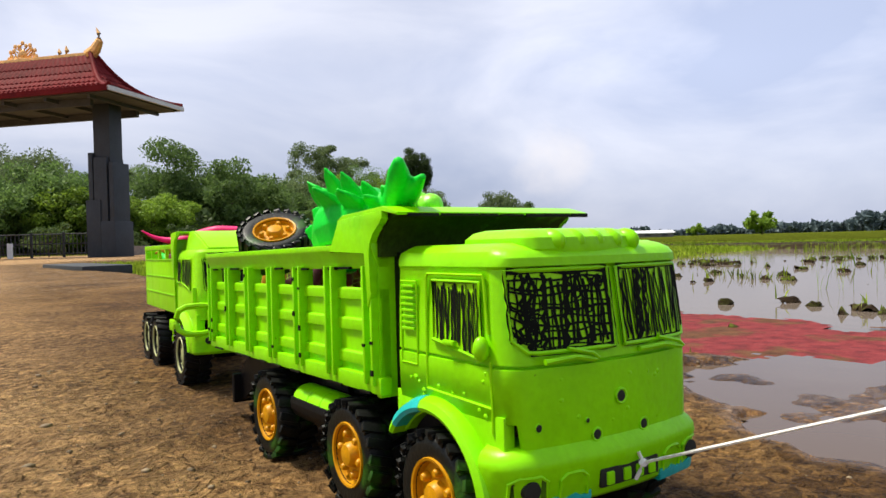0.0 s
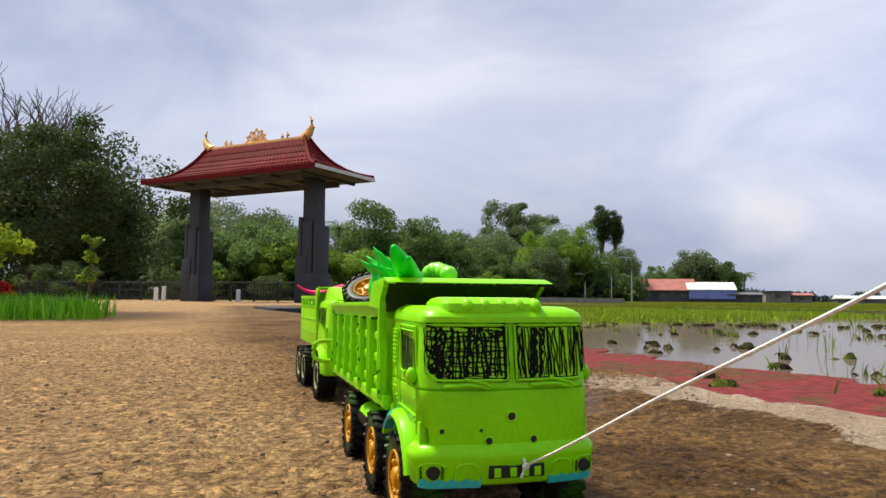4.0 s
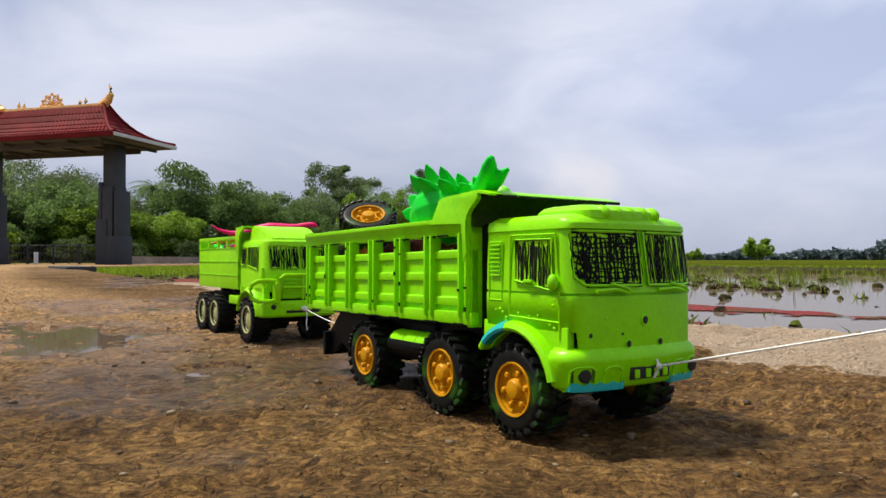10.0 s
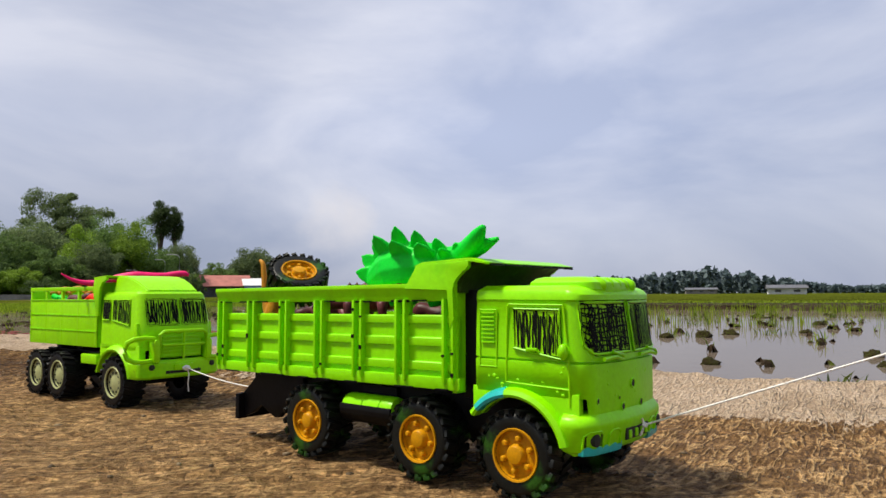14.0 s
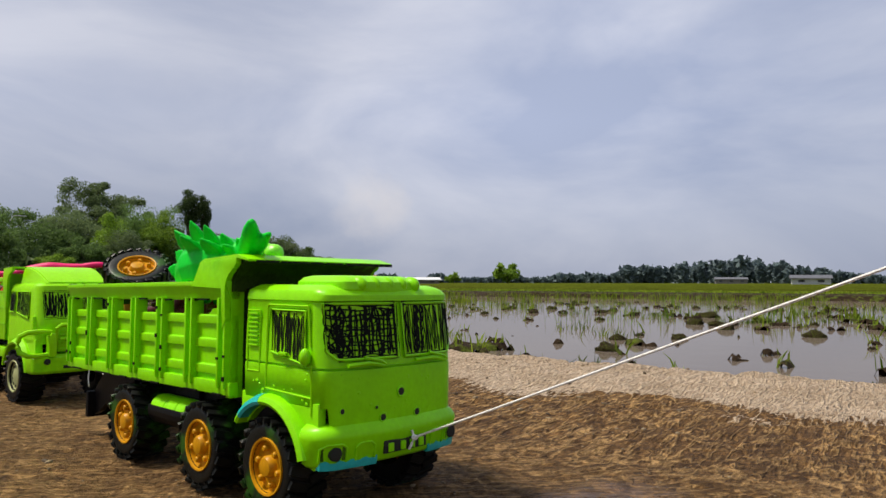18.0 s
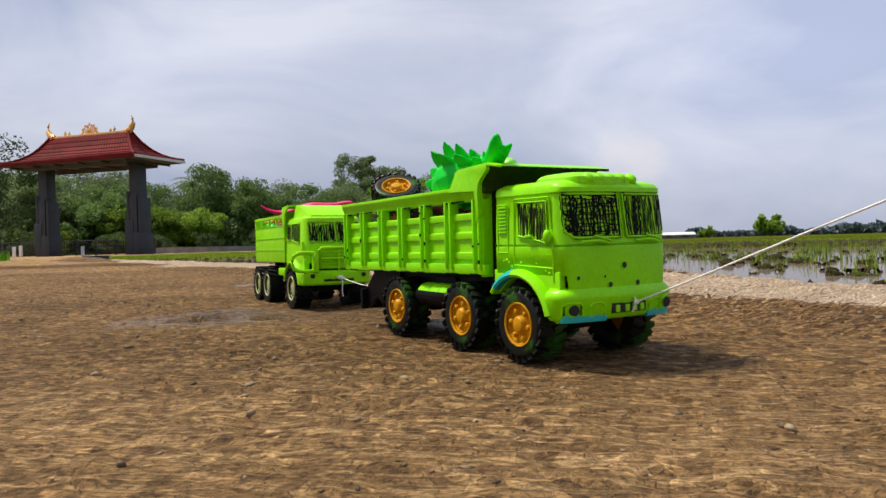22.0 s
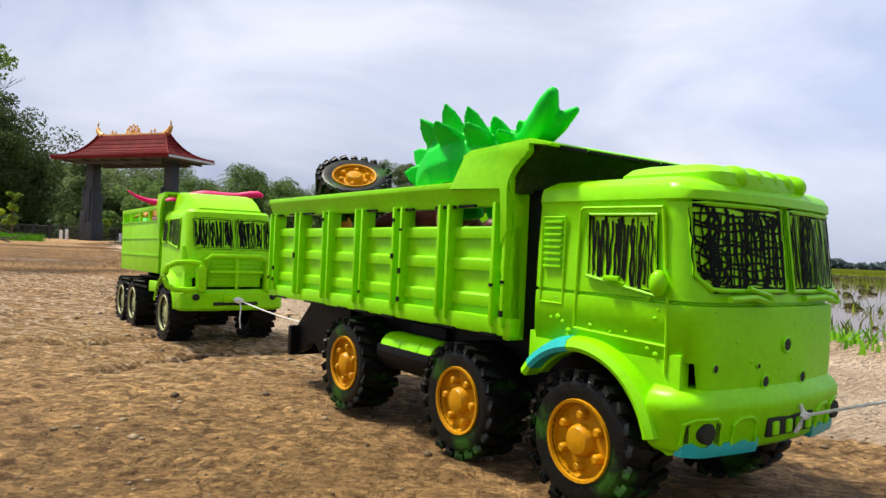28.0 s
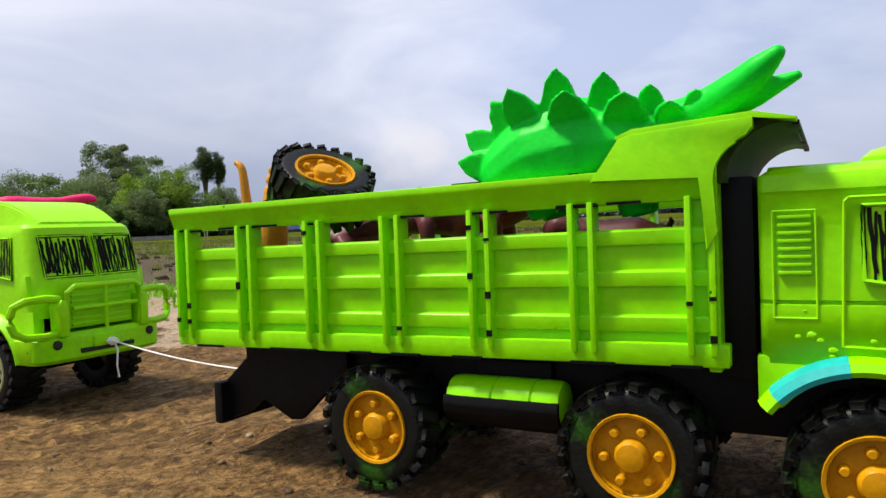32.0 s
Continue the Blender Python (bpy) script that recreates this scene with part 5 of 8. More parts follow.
def bankward(x, y):
    """1 beside the bank, where the tracks run towards the water, 0 in the open yard."""
    return smooth(-0.95, -0.70, bank_side(x, y) + (fbm(x * 1.5, y * 1.5, 135, 2) - 0.5) * 0.3)


def lugs(x, y):
    """Broken rows of lug marks that a crawler pressed into the yard."""
    k = bankward(x, y)
    row = lug_rows(x, y, 34, 131) * k + lug_rows(x, y, -16, 137) * (1 - k)
    return row * rolled(y) * (0.35 + 0.65 * smooth(0.36, 0.58, fbm(x * 1.3, y * 1.3, 139, 3)))


def heap(x, y):
    """Low heap of grey-brown earth on the bank, 0 to 1."""
    u, v = (x - 4.76) * 0.46 - (y + 6.44) * 0.888, (x - 4.76) * 0.888 + (y + 6.44) * 0.46
    return np.exp(-(u / 0.30) ** 2 - ((v + 0.05) / 0.11) ** 2) * (0.8 + 0.4 * fbm(x * 9, y * 9, 157, 3))


def ground_z(x, y):
    s = bank_side(x, y) + (fbm(x * 2.2, y * 2.2, 7, 3) - 0.5) * 0.16
    near = np.exp(-np.maximum(np.abs(s + 0.8) - 3, 0) * 0.25)
    rough = (fbm(x * 1.6, y * 1.6, 1, 3) - 0.5) * 0.008 + (fbm(x * 9, y * 9, 3, 3) - 0.5) * 0.0036 + (fbm(x * 30, y * 30, 9, 2) - 0.5) * 0.0042 * (0.45 + vnoise(x * 3.3, y * 3.3, 6))
    lump = fbm(x * 1.9, y * 1.9, 101, 3)
    crust = smooth(0.52, 0.56, fbm(x * 4.1, y * 4.1, 17, 5)) * 0.0022 - crack(x, y) * 0.012
    crust = crust + (scales(x, y) - 0.4) * (0.0014 + 0.0060 * crusted(y)) * (0.3 + 1.2 * lump) + clods(x, y, 0.060, 107, 0.22) * smooth(0.46, 0.62, lump) * 0.10 + clods(x, y, 0.026, 113, 0.45) * smooth(0.36, 0.56, fbm(x * 3.1, y * 3.1, 117, 3)) * 0.30
    crust = crust + lugs(x, y) * (0.0030 + 0.0032 * bankward(x, y))
    churned = np.exp(-((y + 1.25) / 0.75) ** 2)
    crust = crust + churned * ((fbm(x * 17, y * 23, 119, 3) - 0.5) * 0.020 + clods(x, y, 0.034, 121, 0.5) * 0.28)
    wet = puddle(x, y)
    road = 0.0050 + (rough + crust) * (1 - 0.45 * wet) * near - 0.013 * wet
    sand = smooth(-0.45, -0.15, s) * (1 - smooth(0.0, 0.1, s)) * (0.004 + (fbm(x * 14, y * 14, 23, 3) - 0.5) * 0.02)
    sand = sand + 0.030 * heap(x, y)
    field = smooth(-0.02, 0.35, s)
    bund = np.maximum(smooth(0.2, 0.8, x - far_shore(y)), dry_land(x, y) * field)
    z = road + sand
    z = z * (1 - field) + field * (-0.17 + (fbm(x * 2.5, y * 2.5, 29, 3) - 0.5) * 0.06)
    z = z * (1 - bund) + bund * (-0.055 + (fbm(x * 0.5, y * 0.5, 33, 3) - 0.5) * 0.04)
    return z


def graded(lo, hi, step, far, grow=1.13):
    v = list(np.arange(lo, hi, step))
    d = step
    up, dn = [], []
    a, b = v[-1], v[0]
    while a < far:
        d *= grow
        a += d
        b -= d
        up.append(a)
        dn.append(b)
    return np.array(dn[::-1] + v + up)


def build_ground():
    P, Q = graded(-5.2, 15.0, 0.0085, 1600), graded(-1.65, 0.55, 0.0080, 1600, 1.15)
    pp, qq = np.meshgrid(P, Q, indexing="ij")
    ox, oy = 1.33, 0.0
    x, y = ox + pp * 0.46 + qq * 0.888, oy - pp * 0.888 + qq * 0.46
    z = ground_z(x, y)
    n, m = x.shape
    co = np.stack([x, y, z], -1).reshape(-1, 3)
    idx = np.arange(n * m).reshape(n, m)
    quads = np.stack([idx[:-1, :-1], idx[1:, :-1], idx[1:, 1:], idx[:-1, 1:]], -1).reshape(-1, 4)
    me = bpy.data.meshes.new("ground")
    me.vertices.add(len(co))
    me.vertices.foreach_set("co", co.ravel())
    me.loops.add(quads.size)
    me.loops.foreach_set("vertex_index", quads.ravel().astype(np.int32))
    me.polygons.add(len(quads))
    me.polygons.foreach_set("loop_start", np.arange(0, quads.size, 4, dtype=np.int32))
    me.update(calc_edges=True)
    s = bank_side(x, y) + (fbm(x * 2.2, y * 2.2, 7, 3) - 0.5) * 0.16
    sand = smooth(-0.48, -0.34, s + 0.52 * smooth(-8.2, -9.2, y) * smooth(-11.5, -10.6, y) + 0.36 * np.exp(-((y + 3.0) / 0.35) ** 2) + (fbm(x * 5, y * 5, 51, 4) - 0.5) * 0.30) * (1 - smooth(0.05, 0.2, s)) * (0.20 + 0.80 * smooth(1.3, 0.4, y))
    strip = smooth(-0.26, -0.14, s + (fbm(x * 5, y * 5, 53, 4) - 0.5) * 0.26) * (1 - smooth(0.05, 0.2, s)) * 0.85 * smooth(3.6, 2.2, y)
    sand = np.maximum(sand, strip) * (1 - 0.85 * smooth(0.25, 0.6, heap(x, y)))
    yb = y + (fbm(x * 0.3, y * 0.3, 171, 4) - 0.5) * 9.0 * smooth(-1.3, -4.5, s)
    sand = np.maximum(sand, (0.36 * smooth(-8.55, -9.0, yb) * smooth(-11.3, -10.5, yb) + 0.30 * smooth(3.5, 8.0, yb)) * smooth(0.1, 0.0, s))
    left = np.hypot((x + 9.0) / 5.2, (y - 6.8) / 3.4)
    verge = smooth(1.0, 0.9, left + (fbm(x, y, 61, 3) - 0.5) * 0.3)
    behind = smooth(27.5, 29.0, y + x * 0.44) * (s < 0)
    dry = dry_land(x, y) * smooth(0.0, 0.3, s)
    green = np.maximum(np.maximum(np.maximum(smooth(0.0, 0.4, x - far_shore(y)), verge), behind), dry)
    damp_shade = smooth(2.4, 0.7, yb) * (0.10 + 1.30 * np.exp(-((yb + 1.50) / 0.82) ** 2) + 0.40 * np.exp(-((yb + 6.9) / 0.9) ** 2)) * smooth(-9.7, -8.3, yb)
    damp_shade = np.maximum(damp_shade, 0.56 * smooth(-3.2, -4.4, yb) * smooth(-8.4, -7.4, yb))
    damp_shade = np.maximum(damp_shade, hollow(x, y, DAMP_SHADED, 0.5, 1.2))
    damp_shade = np.maximum(damp_shade, 0.76 * smooth(-6.3, -6.9, yb) * smooth(-8.4, -7.7, yb))
    damp_shade = np.maximum(damp_shade, 0.75 * smooth(-10.9, -11.5, yb))
    damp_shade = np.maximum(damp_shade, smooth(-1.0, -0.55, s) * smooth(0.5, 1.2, y))
    mud = smooth(0.0, 0.12, s)
    for nm, arr in (("sand", sand), ("green", green), ("mud", mud), ("wet", wetness(x, y)), ("damp_shade", damp_shade), ("crack", crack(x, y)), ("rolled", rolled(y) * (0.68 + 0.32 * bankward(x, y))), ("bankward", bankward(x, y)), ("crusted", 0.40 + 0.60 * crusted(y))):
        at = me.attributes.new(nm, "FLOAT", "POINT")
        at.data.foreach_set("value", np.ascontiguousarray(arr.ravel(), dtype=np.float32))
    me.shade_smooth()
    ob = new("ground", me)
    me.materials.append(ground_material())
    return tagged(ob, "brown gravelly dirt yard with wet patches and a pale sandy bank", "ground", kind="structure")


def ground_material():
    m = bpy.data.materials.new("dirt")
    m.use_nodes = True
    nt = m.node_tree
    N, L = nt.nodes.new, nt.links.new
    bs = nt.nodes["Principled BSDF"]
    co = N("ShaderNodeTexCoord")

    def tex(scale, detail=4.0, rough=0.55):
        t = N("ShaderNodeTexNoise")
        t.inputs["Scale"].default_value, t.inputs["Detail"].default_value, t.inputs["Roughness"].default_value = scale, detail, rough
        L(co.outputs["Object"], t.inputs["Vector"])
        return t.outputs["Fac"]

    def ramp(fac, stops):
        r = N("ShaderNodeValToRGB")
        while len(r.color_ramp.elements) < len(stops):
            r.color_ramp.elements.new(0.5)
        for e, (p, c) in zip(r.color_ramp.elements, stops):
            e.position, e.color = p, (*c, 1)
        L(fac, r.inputs[0])
        return r.outputs[0]

    def mix(fac, a, b, mode="MIX"):
        x = N("ShaderNodeMix")
        x.data_type, x.blend_type = "RGBA", mode
        if isinstance(fac, float):
            x.inputs[0].default_value = fac
        else:
            L(fac, x.inputs[0])
        L(a, x.inputs[6])
        L(b, x.inputs[7])
        return x.outputs[2]

    def attr(nm):
        a = N("ShaderNodeAttribute")
        a.attribute_name = nm
        return a.outputs["Fac"]
    def math_node(op, a, b):
        n = N("ShaderNodeMath")
        n.operation = op
        for k, v in enumerate((a, b)):
            if isinstance(v, float):
                n.inputs[k].default_value = v
            else:
                L(v, n.inputs[k])
        return n.outputs[0]

    def rows(deg, scale, stretch):
        mp = N("ShaderNodeMapping")
        mp.vector_type = "TEXTURE"
        mp.inputs["Rotation"].default_value = (0, 0, radians(deg))
        mp.inputs["Scale"].default_value = (stretch, 1.0, 1.0)
        L(co.outputs["Object"], mp.inputs["Vector"])
        t = N("ShaderNodeTexNoise")
        t.inputs["Scale"].default_value, t.inputs["Detail"].default_value, t.inputs["Roughness"].default_value = scale, 3.0, 0.55
        t.inputs["Distortion"].default_value = 0.15
        L(mp.outputs[0], t.inputs["Vector"])
        return t.outputs["Fac"]

    def blend(fac, a, b):
        m_ = N("ShaderNodeMix")
        L(fac, m_.inputs[0])
        L(a, m_.inputs[2])
        L(b, m_.inputs[3])
        return m_.outputs[0]

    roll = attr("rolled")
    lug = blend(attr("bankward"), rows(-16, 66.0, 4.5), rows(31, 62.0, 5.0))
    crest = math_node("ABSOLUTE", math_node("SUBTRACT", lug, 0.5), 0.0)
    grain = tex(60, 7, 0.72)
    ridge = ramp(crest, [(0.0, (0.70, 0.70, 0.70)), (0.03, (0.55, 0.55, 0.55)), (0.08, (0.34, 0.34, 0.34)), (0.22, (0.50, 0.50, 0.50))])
    lump = blend(roll, grain, ridge)
    big = ramp(tex(1.7, 8, 0.60), [(0.32, (0.335, 0.205, 0.086)), (0.52, (0.405, 0.250, 0.109)), (0.70, (0.470, 0.300, 0.138))])
    mid = ramp(tex(18, 7, 0.68), [(0.34, (0.86, 0.84, 0.82)), (0.50, (1, 1, 1)), (0.66, (1.12, 1.11, 1.10))])
    fine = ramp(tex(210, 4, 0.65), [(0.34, (0.62, 0.59, 0.56)), (0.5, (1, 1, 1)), (0.66, (1.30, 1.28, 1.26))])
    peb = N("ShaderNodeTexVoronoi")
    peb.inputs["Scale"].default_value = 105.0
    L(co.outputs["Object"], peb.inputs["Vector"])
    pebble = ramp(peb.outputs["Color"], [(0.12, (0.56, 0.52, 0.49)), (0.5, (1, 1, 1)), (0.92, (1.55, 1.52, 1.48))])
    dome = ramp(peb.outputs["Distance"], [(0.08, (1, 1, 1)), (0.52, (0, 0, 0))])
    # grooves darkened, crests lightened: the relief's shading is put into the colour
    groove_shade = mix(roll, ramp(grain, [(0.36, (0.50, 0.46, 0.43)), (0.45, (0.92, 0.91, 0.90)), (0.52, (1, 1, 1)), (0.66, (1.30, 1.29, 1.27))]), ramp(crest, [(0.0, (1.34, 1.40, 1.50)), (0.018, (1.14, 1.17, 1.22)), (0.045, (0.70, 0.66, 0.62)), (0.080, (0.32, 0.27, 0.23)), (0.20, (0.80, 0.76, 0.72))]))
    dirt = mix(1.0, mix(1.0, mix(1.0, big, mid, "MULTIPLY"), fine, "MULTIPLY"), groove_shade, "MULTIPLY")
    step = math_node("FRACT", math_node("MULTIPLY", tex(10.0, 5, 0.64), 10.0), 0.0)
    # flake edges dark, faces light: shading of the crust painted as colour
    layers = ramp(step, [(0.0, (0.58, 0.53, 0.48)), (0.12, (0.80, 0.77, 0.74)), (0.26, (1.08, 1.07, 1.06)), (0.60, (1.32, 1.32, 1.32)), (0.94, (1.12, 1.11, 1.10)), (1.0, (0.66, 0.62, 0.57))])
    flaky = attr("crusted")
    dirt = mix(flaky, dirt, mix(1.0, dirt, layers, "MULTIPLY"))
    loose = ramp(tex(2.6, 5, 0.6), [(0.36, (0.35, 0.35, 0.35)), (0.52, (1, 1, 1))])
    dirt = mix(loose, dirt, mix(1.0, dirt, pebble, "MULTIPLY"))
    # sand colour darkens in the lows, their shade painted in
    sand = mix(1.0, mix(0.75, ramp(tex(6, 5), [(0.3, (0.45, 0.335, 0.225)), (0.7, (0.64, 0.50, 0.365))]), fine, "MULTIPLY"), ramp(lump, [(0.35, (0.74, 0.70, 0.66)), (0.46, (0.98, 0.97, 0.96)), (0.70, (1.12, 1.12, 1.12))]), "MULTIPLY")
    mud = ramp(tex(3, 5), [(0.3, (0.07, 0.045, 0.03)), (0.7, (0.14, 0.09, 0.06))])
    crack_shade = ramp(tex(20, 3), [(0.3, (0.03, 0.018, 0.01)), (0.7, (0.06, 0.036, 0.02))])
    green = mix(1.0, ramp(tex(0.6, 5), [(0.3, (0.042, 0.052, 0.007)), (0.7, (0.105, 0.125, 0.014))]), ramp(tex(9, 4), [(0.3, (0.6, 0.6, 0.6)), (0.7, (1.3, 1.3, 1.2))]), "MULTIPLY")
    damp_shade = mix(1.0, dirt, ramp(tex(2.2, 5), [(0.38, (0.27, 0.225, 0.145)), (0.62, (0.58, 0.53, 0.39))]), "MULTIPLY")
    c = mix(attr("damp_shade"), dirt, damp_shade)
    # cracks take a near-black brown that stands for the shade inside them
    c = mix(attr("crack"), c, crack_shade)
    edge = N("ShaderNodeMapRange")
    edge.inputs["From Min"].default_value, edge.inputs["From Max"].default_value = 0.40, 0.60
    L(math_node("ADD", attr("sand"), math_node("MULTIPLY", math_node("SUBTRACT", lump, 0.45), 1.5)), edge.inputs["Value"])
    # the paler sand colour reaches the highest lumps first
    sand_mask = math_node("MULTIPLY", edge.outputs[0], ramp(attr("sand"), [(0.02, (0, 0, 0)), (0.12, (1, 1, 1))]))
    c = mix(sand_mask, c, sand)
    c = mix(attr("mud"), c, mud)
    c = mix(attr("green"), c, green)
    wet = attr("wet")
    soaked = mix(1.0, c, ramp(tex(30, 3), [(0.3, (0.68, 0.59, 0.48)), (0.7, (1.0, 0.91, 0.78))]), "MULTIPLY")
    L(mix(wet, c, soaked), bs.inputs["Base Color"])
    rr = N("ShaderNodeMapRange")
    rr.inputs["To Min"].default_value, rr.inputs["To Max"].default_value = 0.80, 0.24
    L(wet, rr.inputs["Value"])
    L(rr.outputs[0], bs.inputs["Roughness"])
    sp = N("ShaderNodeMapRange")
    sp.inputs["To Min"].default_value, sp.inputs["To Max"].default_value = 0.16, 0.55
    L(wet, sp.inputs["Value"])
    L(math_node("MULTIPLY", sp.outputs[0], math_node("SUBTRACT", 1.0, attr("green"))), bs.inputs["Specular IOR Level"])
    height = math_node("ADD", math_node("MULTIPLY", tex(170, 4, 0.65), 0.45), math_node("MULTIPLY", dome, 0.28))
    height = math_node("ADD", height, math_node("MULTIPLY", grain, 0.9))
    height = math_node("ADD", height, math_node("MULTIPLY", lump, 1.5))
    height = math_node("ADD", height, math_node("MULTIPLY", math_node("MULTIPLY", ramp(step, [(0.0, (0, 0, 0)), (0.16, (1, 1, 1)), (0.94, (0.6, 0.6, 0.6)), (1.0, (0, 0, 0))]), flaky), 0.55))
    bp = N("ShaderNodeBump")
    bp.inputs["Distance"].default_value, bp.inputs["Strength"].default_value = 0.013, 0.95
    L(height, bp.inputs["Height"])
    L(bp.outputs[0], bs.inputs["Normal"])
    return m


def sheet(name, material, keep, step, z, s0, s1, p0, p1, label, category, kind):
    """A thin level sheet beside the bank; keep(x, y) says which cells stay."""
    P, Q = np.arange(p0, p1, step), np.arange(s0, s1, step)
    pp, qq = np.meshgrid(P, Q, indexing="ij")
    x, y = 1.33 + pp * 0.46 + qq * 0.888, -pp * 0.888 + qq * 0.46
    n, m = x.shape
    idx = np.arange(n * m).reshape(n, m)
    ok = keep(x, y)
    quads = np.stack([idx[:-1, :-1], idx[1:, :-1], idx[1:, 1:], idx[:-1, 1:]], -1)[ok[:-1, :-1]]
    used, inv = np.unique(quads, return_inverse=True)
    co = np.stack([x, y, np.full_like(x, z)], -1).reshape(-1, 3)[used]
    me = bpy.data.meshes.new(name)
    me.from_pydata(co.tolist(), [], inv.reshape(-1, 4).tolist())
    me.materials.append(material)
    return tagged(new(name, me), label, category, kind=kind)


def water_material():
    m = bpy.data.materials.new("paddy_water")
    m.use_nodes = True
    nt = m.node_tree
    bs = nt.nodes["Principled BSDF"]
    bs.inputs["Base Color"].default_value = (0.13, 0.105, 0.085, 1)
    bs.inputs["Roughness"].default_value = 0.05
    bs.inputs["Specular IOR Level"].default_value = 0.2
    co = nt.nodes.new("ShaderNodeTexCoord")
    n1 = nt.nodes.new("ShaderNodeTexNoise")
    n1.inputs["Scale"].default_value, n1.inputs["Detail"].default_value = 5.0, 3.0
    nt.links.new(co.outputs["Object"], n1.inputs["Vector"])
    bp = nt.nodes.new("ShaderNodeBump")
    bp.inputs["Strength"].default_value, bp.inputs["Distance"].default_value = 0.10, 0.01
    nt.links.new(n1.outputs["Fac"], bp.inputs["Height"])
    nt.links.new(bp.outputs[0], bs.inputs["Normal"])
    # fine mud that floats in the water
    df = nt.nodes.new("ShaderNodeBsdfDiffuse")
    df.inputs["Color"].default_value = (0.135, 0.105, 0.080, 1)
    mx = nt.nodes.new("ShaderNodeMixShader")
    mx.name = "murk"
    mx.inputs[0].default_value = 0.36
    nt.links.new(bs.outputs[0], mx.inputs[1])
    nt.links.new(df.outputs[0], mx.inputs[2])
    nt.links.new(mx.outputs[0], nt.nodes["Material Output"].inputs["Surface"])
    return m


def bars(x, y):
    """Height of the mud bars in the paddy over its bed, 0 to 1."""
    k = fbm(x * 6.0 + y * 1.4, y * 8.0 - x * 1.4, 141, 3) + (vnoise(x * 0.5, y * 0.5, 143) - 0.5) * 0.16 - 0.07 * smooth(-4.0, -6.5, y)
    return smooth(0.768, 0.83, k + (fbm(x * 26, y * 26, 145, 2) - 0.5) * 0.06)


def mud_bars():
    P, Q = np.arange(-12, 22, 0.014), np.arange(0.45, 8.0, 0.014)
    pp, qq = np.meshgrid(P, Q, indexing="ij")
    x, y = 1.33 + pp * 0.46 + qq * 0.888, -pp * 0.888 + qq * 0.46
    k = bars(x, y)
    z = -0.103 + 0.034 * k + (fbm(x * 22, y * 22, 147, 2) - 0.5) * 0.026 * np.minimum(k * 3, 1)
    n, m = x.shape
    idx = np.arange(n * m).reshape(n, m)
    ok = (k[:-1, :-1] > 0.02) & (y[:-1, :-1] < 10) & (bank_side(x, y)[:-1, :-1] > 0.45)
    quads = np.stack([idx[:-1, :-1], idx[1:, :-1], idx[1:, 1:], idx[:-1, 1:]], -1)[ok]
    used, inv = np.unique(quads, return_inverse=True)
    me = bpy.data.meshes.new("mud_bars")
    me.from_pydata(np.stack([x, y, z], -1).reshape(-1, 3)[used].tolist(), [], inv.reshape(-1, 4).tolist())
    me.materials.append(MUD)
    me.shade_smooth()
    return tagged(new("mud_bars", me), "low dark mud bars with moss rising from the water", "mud", kind="stuff")


def quads_mesh(name, verts, faces, material):
    me = bpy.data.meshes.new(name)
    verts = np.asarray(verts, dtype=np.float32).reshape(-1, 3)
    faces = np.asarray(faces, dtype=np.int32)
    k = faces.shape[1]
    me.vertices.add(len(verts))
    me.vertices.foreach_set("co", verts.ravel())
    me.loops.add(faces.size)
    me.loops.foreach_set("vertex_index", faces.ravel())
    me.polygons.add(len(faces))
    me.polygons.foreach_set("loop_start", np.arange(0, faces.size, k, dtype=np.int32))
    me.update(calc_edges=True)
    me.materials.append(material)
    return me


def blades(rng, roots, h0, h1, width, lean):
    """Tapered blades that stand on root points."""
    n = len(roots)
    a = rng.uniform(0, 2 * np.pi, n)
    h = rng.uniform(h0, h1, n)
    la = rng.uniform(0, 2 * np.pi, n)
    ll = rng.uniform(0, lean, n) * h
    side = np.stack([np.cos(a), np.sin(a), np.zeros(n)], 1) * (width * rng.uniform(0.6, 1.2, n))[:, None]
    off = np.stack([np.cos(la) * ll, np.sin(la) * ll, h], 1)
    mid = roots + off * np.array([0.35, 0.35, 0.6])
    v = np.stack([roots - side, roots + side, mid + side * 0.7, roots + off, mid - side * 0.7], 1).reshape(-1, 3)
    f = (np.arange(n)[:, None] * 5 + np.arange(5)[None]).astype(np.int32)
    return v, f


def scatter(rng, n, p0, p1, q0, q1):
    p, q = rng.uniform(p0, p1, n), rng.uniform(q0, q1, n)
    return 1.33 + p * 0.46 + q * 0.888, -p * 0.888 + q * 0.46


